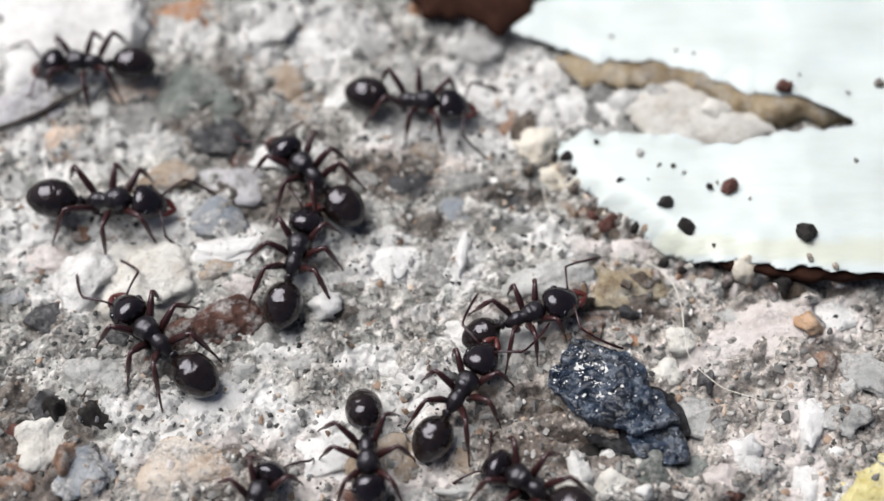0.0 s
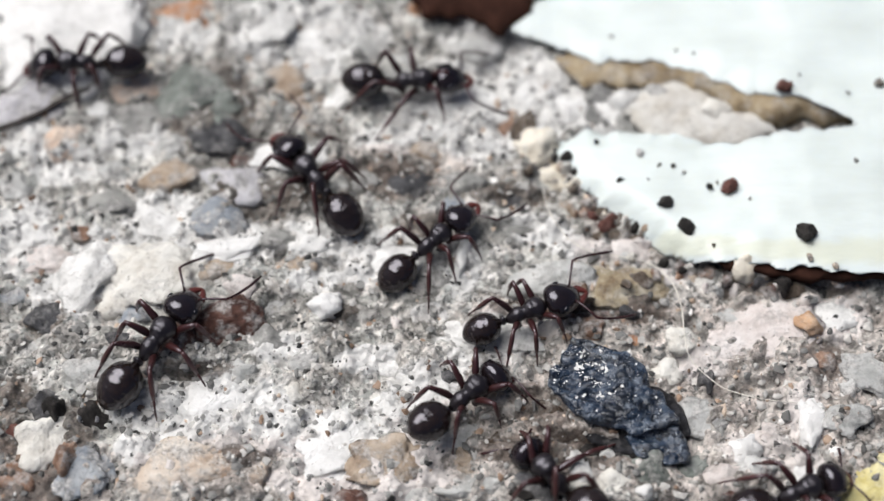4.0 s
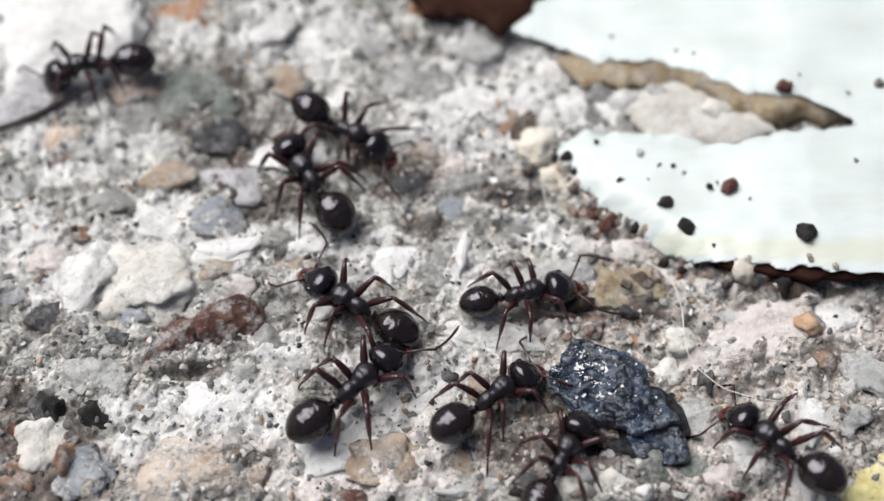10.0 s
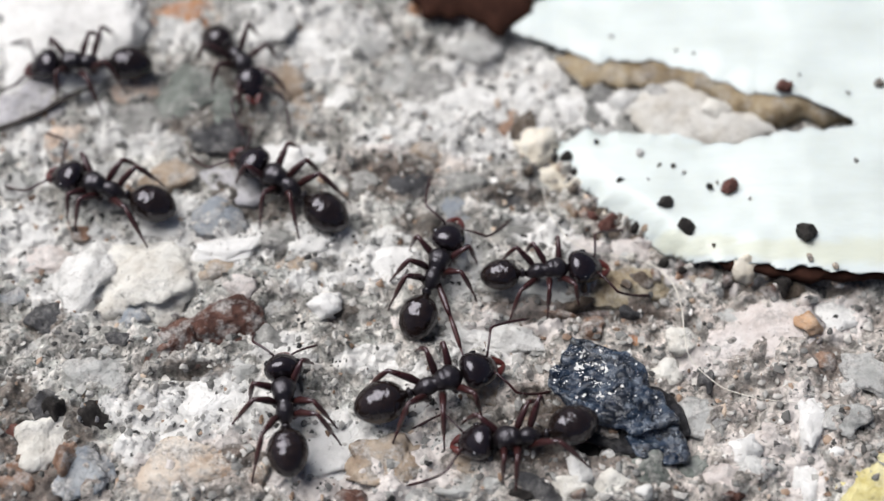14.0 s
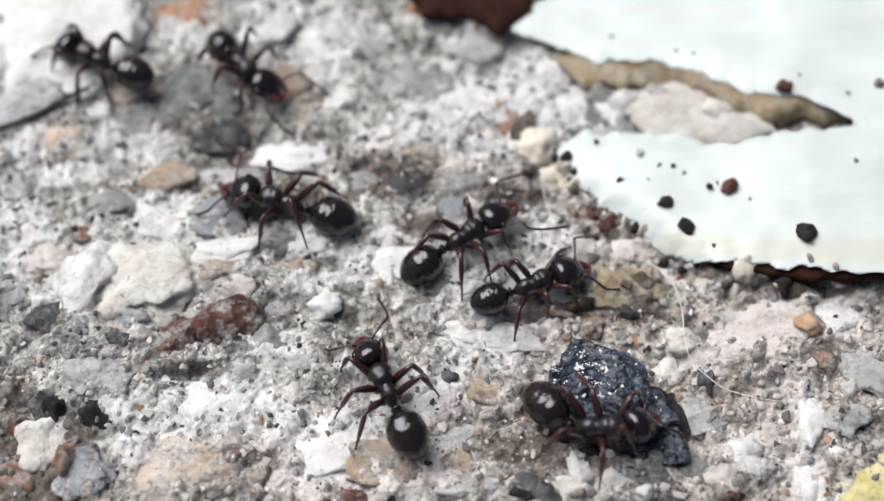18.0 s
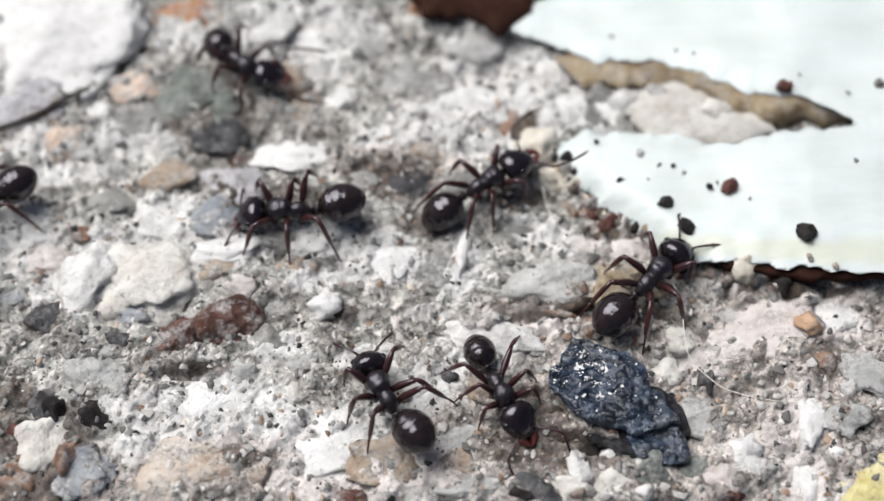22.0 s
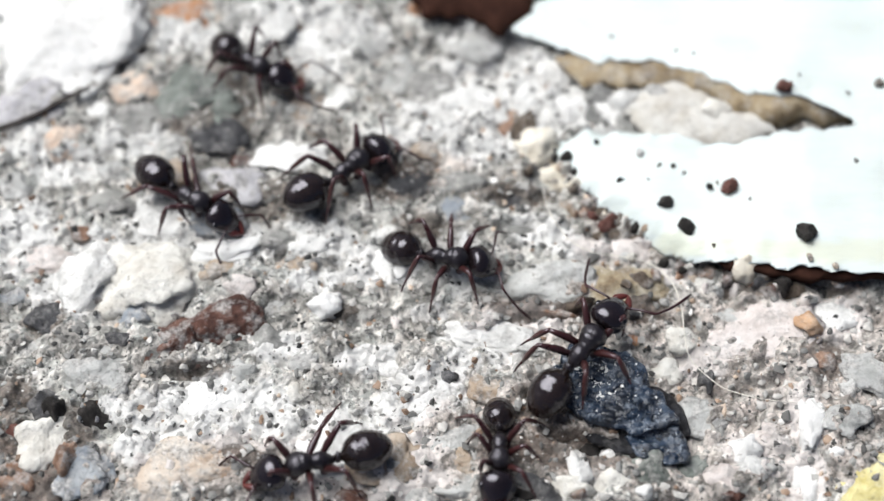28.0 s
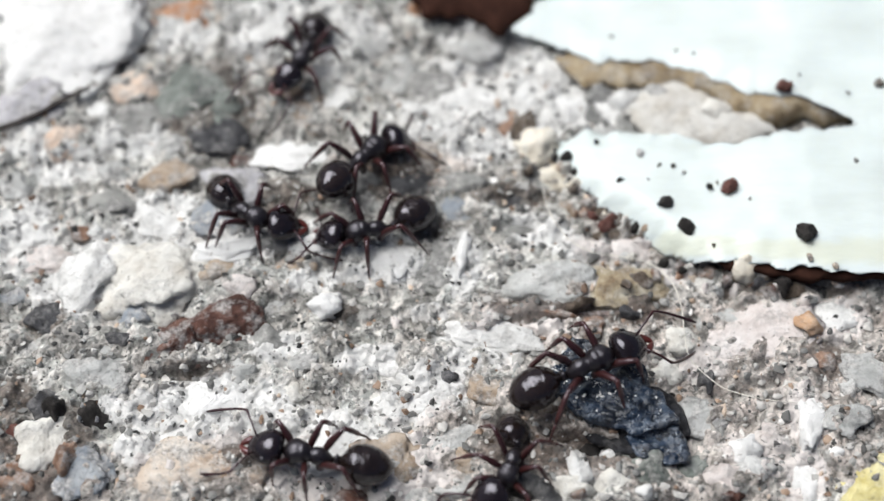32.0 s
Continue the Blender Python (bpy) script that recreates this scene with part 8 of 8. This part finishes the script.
    walk(limb(ant_twelve, "head")[0], [
        (0, nod(-2, -2)), (0.5, nod(-1, -1)), (1, nod(-4, -2)), (1.5, nod(2, -3)), (2, nod(7, -1)), (2.5, nod(36, 3)), (3, nod(33, 6)),
        (3.5, nod(18, 13)), (5, nod(-2, 30)), (5.6, nod(4, 4)), (6, nod(-23, 19)), (6.5, nod(-0, 6)), (7, nod(-0, -2)), (7.5, nod(-1, -11)),
        (8, nod(0, -11)), (8.3, nod(-26, 15)), (8.45, nod(-36, 6)), (8.6, nod(-38, -4)), (8.9, nod(20, 5)), (9.2, nod(-6, 12)), (9.5, nod(3, -1)),
        (10, nod(1, -4)), (11, nod(-1, 15)), (12, nod(0, 14)), (12.4, nod(1, 12)), (13, nod(5, 12)), (32, nod(5, 12)),
    ])
    walk(limb(ant_twelve, "gaster")[0], [
        (0, sway(1, -17)), (0.5, sway(1, -17)), (1, sway(3, -24)), (1.5, sway(-1, -24)), (2, sway(-4, -21)), (2.5, sway(-27, -20)),
        (3, sway(-28, -4)), (3.5, sway(-15, 9)), (5, sway(1, 30)), (5.6, sway(-4, 12)), (6, sway(16, 30)), (6.5, sway(0, 8)), (7, sway(0, 0)),
        (7.5, sway(1, -5)), (8, sway(1, -5)), (8.3, sway(25, 15)), (8.45, sway(18, -14)), (8.6, sway(12, -30)), (8.9, sway(-13, -19)),
        (9.2, sway(4, 17)), (9.5, sway(-3, 1)), (10, sway(-0, -1)), (11, sway(1, 21)), (12, sway(-0, 20)), (12.4, sway(-1, 14)), (13, sway(-4, 20)),
        (32, sway(-4, 20)),
    ])
    walk(ant_thirteen, [
        (0, at(3.36, -15.66, 0.00, 12)), (2.4, at(5.30, -14.93, 0.00, 18)), (3, at(9.73, -12.96, 0.00, 27)), (3.5, at(11.86, -11.93, 0.00, 32)),
        (4, at(14.92, -12.28, 0.00, 21)), (4.6, at(17.44, -14.03, 0.00, -9)), (4.9, at(17.28, -14.92, 0.00, -63)),
        (5.2, at(17.13, -15.80, 0.00, -116)), (6, at(13.33, -17.85, 0.00, -166)), (6.6, at(10.29, -17.27, 0.00, -244)),
        (7, at(8.50, -16.86, 0.00, -295)), (7.6, at(10.49, -14.06, 0.00, -316)), (8, at(11.38, -12.25, 0.00, -319)),
        (8.4, at(13.32, -13.31, 0.00, -346)), (9, at(16.17, -16.43, 0.00, -362)), (32, at(16.17, -16.43, 0.00, -362)),
    ])
    walk(limb(ant_thirteen, "head")[0], [
        (0, nod(-2, 13)), (2.4, nod(3, 11)), (3, nod(2, 0)), (3.5, nod(11, 11)), (4, nod(1, 8)), (4.6, nod(-6, 22)), (4.9, nod(-8, 9)),
        (5.2, nod(-11, -4)), (6, nod(-4, 1)), (6.6, nod(-0, 17)), (7, nod(5, 13)), (7.6, nod(3, 14)), (8, nod(4, 18)), (8.4, nod(1, 10)),
        (9, nod(-0, 20)), (32, nod(-0, 20)),
    ])
    walk(limb(ant_thirteen, "gaster")[0], [
        (0, sway(2, 29)), (2.4, sway(-3, 18)), (3, sway(-2, 3)), (3.5, sway(-8, 15)), (4, sway(-1, 12)), (4.6, sway(4, 30)), (4.9, sway(5, 2)),
        (5.2, sway(6, -29)), (6, sway(3, -13)), (6.6, sway(0, 30)), (7, sway(-4, 23)), (7.6, sway(-2, 20)), (8, sway(-3, 21)), (8.4, sway(-1, 12)),
        (9, sway(0, 25)), (32, sway(0, 25)),
    ])
    stance(ant_seven, 1, hind_l=162, middle_l=102, front_l=81)
    stance(ant_seven, 3, hind_l=160, middle_l=102, front_l=102)
    stance(ant_seven, 6, hind_l=150, middle_l=125, front_l=102)
    stance(ant_seven, 10, hind_l=155, middle_l=134, front_l=102)
    stance(ant_seven, 12, hind_l=161, middle_l=149)
    stance(ant_seven, 14, hind_l=165, middle_l=152, front_l=102)
    stance(ant_seven, 17, hind_l=163, middle_l=151)
    stance(ant_two, 1, middle_r=-113, hind_r=-139, middle_l=111, hind_l=157)
    stance(ant_two, 3, middle_r=-122, hind_r=-147, middle_l=102)
    stance(ant_two, 6, middle_r=-126, hind_r=-152, middle_l=94)
    stance(ant_two, 10, middle_r=-132, hind_r=-143, middle_l=103)
    stance(ant_two, 12, middle_r=-133, hind_r=-154)
    stance(ant_two, 14, middle_r=-138, hind_r=-154)
    stance(ant_two, 17, middle_r=-142, hind_r=-155)
    stance(ant_two, 21, middle_r=-113, hind_r=-118)
    stance(ant_two, 25, hind_r=-119)
    stance(ant_two, 8, middle_r=-131, hind_r=-140)
    stance(ant_ten, 8, front_r=-102, middle_r=-145, hind_r=-143, front_l=102, middle_l=129)
    stance(ant_nine, 8, middle_l=124, hind_l=107, front_r=-67)
    stance(ant_seven, 8, hind_l=150, middle_l=126, front_l=98)
    stance(ant_eleven, 19, middle_l=76, hind_l=92, middle_r=-119, hind_r=-111)
    stance(ant_nine, 19, middle_l=149, hind_l=159, front_r=-79, middle_r=-135)
    stance(ant_two, 19, middle_r=-111, hind_r=-120)
    stance(ant_seven, 19, hind_l=153, middle_l=135, front_l=28)
    stance(ant_nine, 24, hind_l=168, middle_r=-116)
    stance(ant_eight, 24, middle_l=134, hind_l=162, front_l=90, front_r=-102, middle_r=-118)
    stance(ant_eleven, 24, middle_r=-87, hind_r=-120, front_l=46, middle_l=96, hind_l=141)
    stance(ant_eight, 3, front_l=101, middle_l=110, hind_l=163, hind_r=-140)
    stance(ant_eight, 31, hind_l=164, middle_l=138, front_l=102)
    stance(ant_eleven, 31, middle_r=-131, hind_r=-151)
    stance(ant_one, 31, hind_l=188, hind_r=-92)
    feet(ant_ten, 9, middle_r=(-1.07, -2.48), hind_r=(1.05, -5.16), middle_l=(-3.39, -6.08), hind_l=(-0.67, -7.04), front_l=(-4.68, -4.88))
    feet(ant_seven, 9, hind_r=(4.64, -4.43), middle_r=(5.46, -4.20), front_l=(5.66, -0.78), hind_l=(2.15, -2.01), middle_l=(2.81, -1.01))
    feet(ant_eight, 9, hind_r=(-7.21, -9.98), front_r=(-2.42, -8.97), hind_l=(-6.29, -7.04), middle_l=(-5.00, -7.04))
    feet(ant_nine, 9, front_r=(2.98, -7.72), middle_r=(2.63, -9.71), front_l=(1.27, -6.21))
    feet(ant_nine, 13, front_r=(2.52, -5.80), middle_r=(1.27, -6.76), front_l=(-2.00, -3.69), middle_l=(-1.71, -7.04))
    feet(ant_seven, 13, middle_r=(4.32, -4.26), hind_l=(2.61, -0.78), middle_l=(3.78, -0.33))
    feet(ant_nine, 19, hind_l=(-3.31, -1.81), middle_r=(1.44, -1.13), front_r=(2.78, 1.33), middle_l=(-1.62, 1.09))
    feet(ant_eleven, 19, hind_l=(-3.20, -10.19), hind_r=(-0.05, -9.24), middle_r=(0.52, -6.54), middle_l=(-3.29, -8.25))
    feet(ant_eight, 19, hind_l=(1.84, -6.13), middle_l=(5.06, -4.82))
    feet(ant_two, 19, hind_r=(-5.83, 3.81), middle_r=(-6.52, 3.18))
    feet(ant_two, 24, middle_l=(-6.76, -0.39), hind_l=(-5.23, -0.39), hind_r=(-6.05, 3.34), middle_r=(-6.73, 3.03))
    feet(ant_nine, 24, hind_l=(-1.55, 1.27), middle_r=(2.43, 0.84), front_r=(4.48, 3.88))
    feet(ant_eight, 24, hind_l=(5.46, -4.03), front_l=(7.31, -0.36), middle_r=(10.08, -2.30), hind_r=(6.78, -7.31), front_r=(10.82, 0.24))
    feet(ant_eleven, 24, hind_r=(-3.50, -8.71), middle_r=(-5.34, -8.60), front_l=(-8.09, -9.40), middle_l=(-6.72, -12.14), hind_l=(-3.21, -11.74))
    feet(ant_seven, 24, front_l=(3.73, -7.31), hind_r=(0.59, -8.52), middle_r=(1.12, -9.71))
    feet(ant_eleven, 31, hind_r=(-3.22, -9.40), middle_r=(-4.54, -9.05), front_l=(-7.15, -11.58), middle_l=(-5.70, -12.35))
    feet(ant_eight, 31, hind_l=(1.43, -7.66), hind_r=(4.56, -9.98), middle_l=(4.30, -4.82))
    feet(ant_one, 31, hind_r=(-11.85, 0.72), middle_r=(-9.98, -1.07), front_r=(-8.22, -0.72))
    feet(ant_nine, 31, middle_l=(-3.31, -1.66), hind_l=(-2.42, -1.43), hind_r=(-2.95, 2.19))
    feel(ant_seven, 0, l=72, r=100)
    feel(ant_seven, 3, l=96, r=92)
    feel(ant_seven, 6, l=56, r=90)
    feel(ant_seven, 9, l=58, r=90)
    feel(ant_seven, 13, l=105, r=42)
    feel(ant_seven, 19, l=90, r=100)
    feel(ant_eleven, 31, l=58, r=92)
    feel(ant_two, 24, l=92, r=60)
    feel(ant_nine, 19, l=82, r=68)
    feel(ant_eleven, 19, l=102, r=96)
    feel(ant_eight, 28, l=92, r=70)
    for seed, ant in enumerate((ant_one, ant_two, ant_three, ant_four, ant_five, ant_six, ant_seven, ant_eight, ant_nine, ant_ten, ant_eleven, ant_twelve, ant_thirteen)):
        gait(ant, seed + 3)


motions()
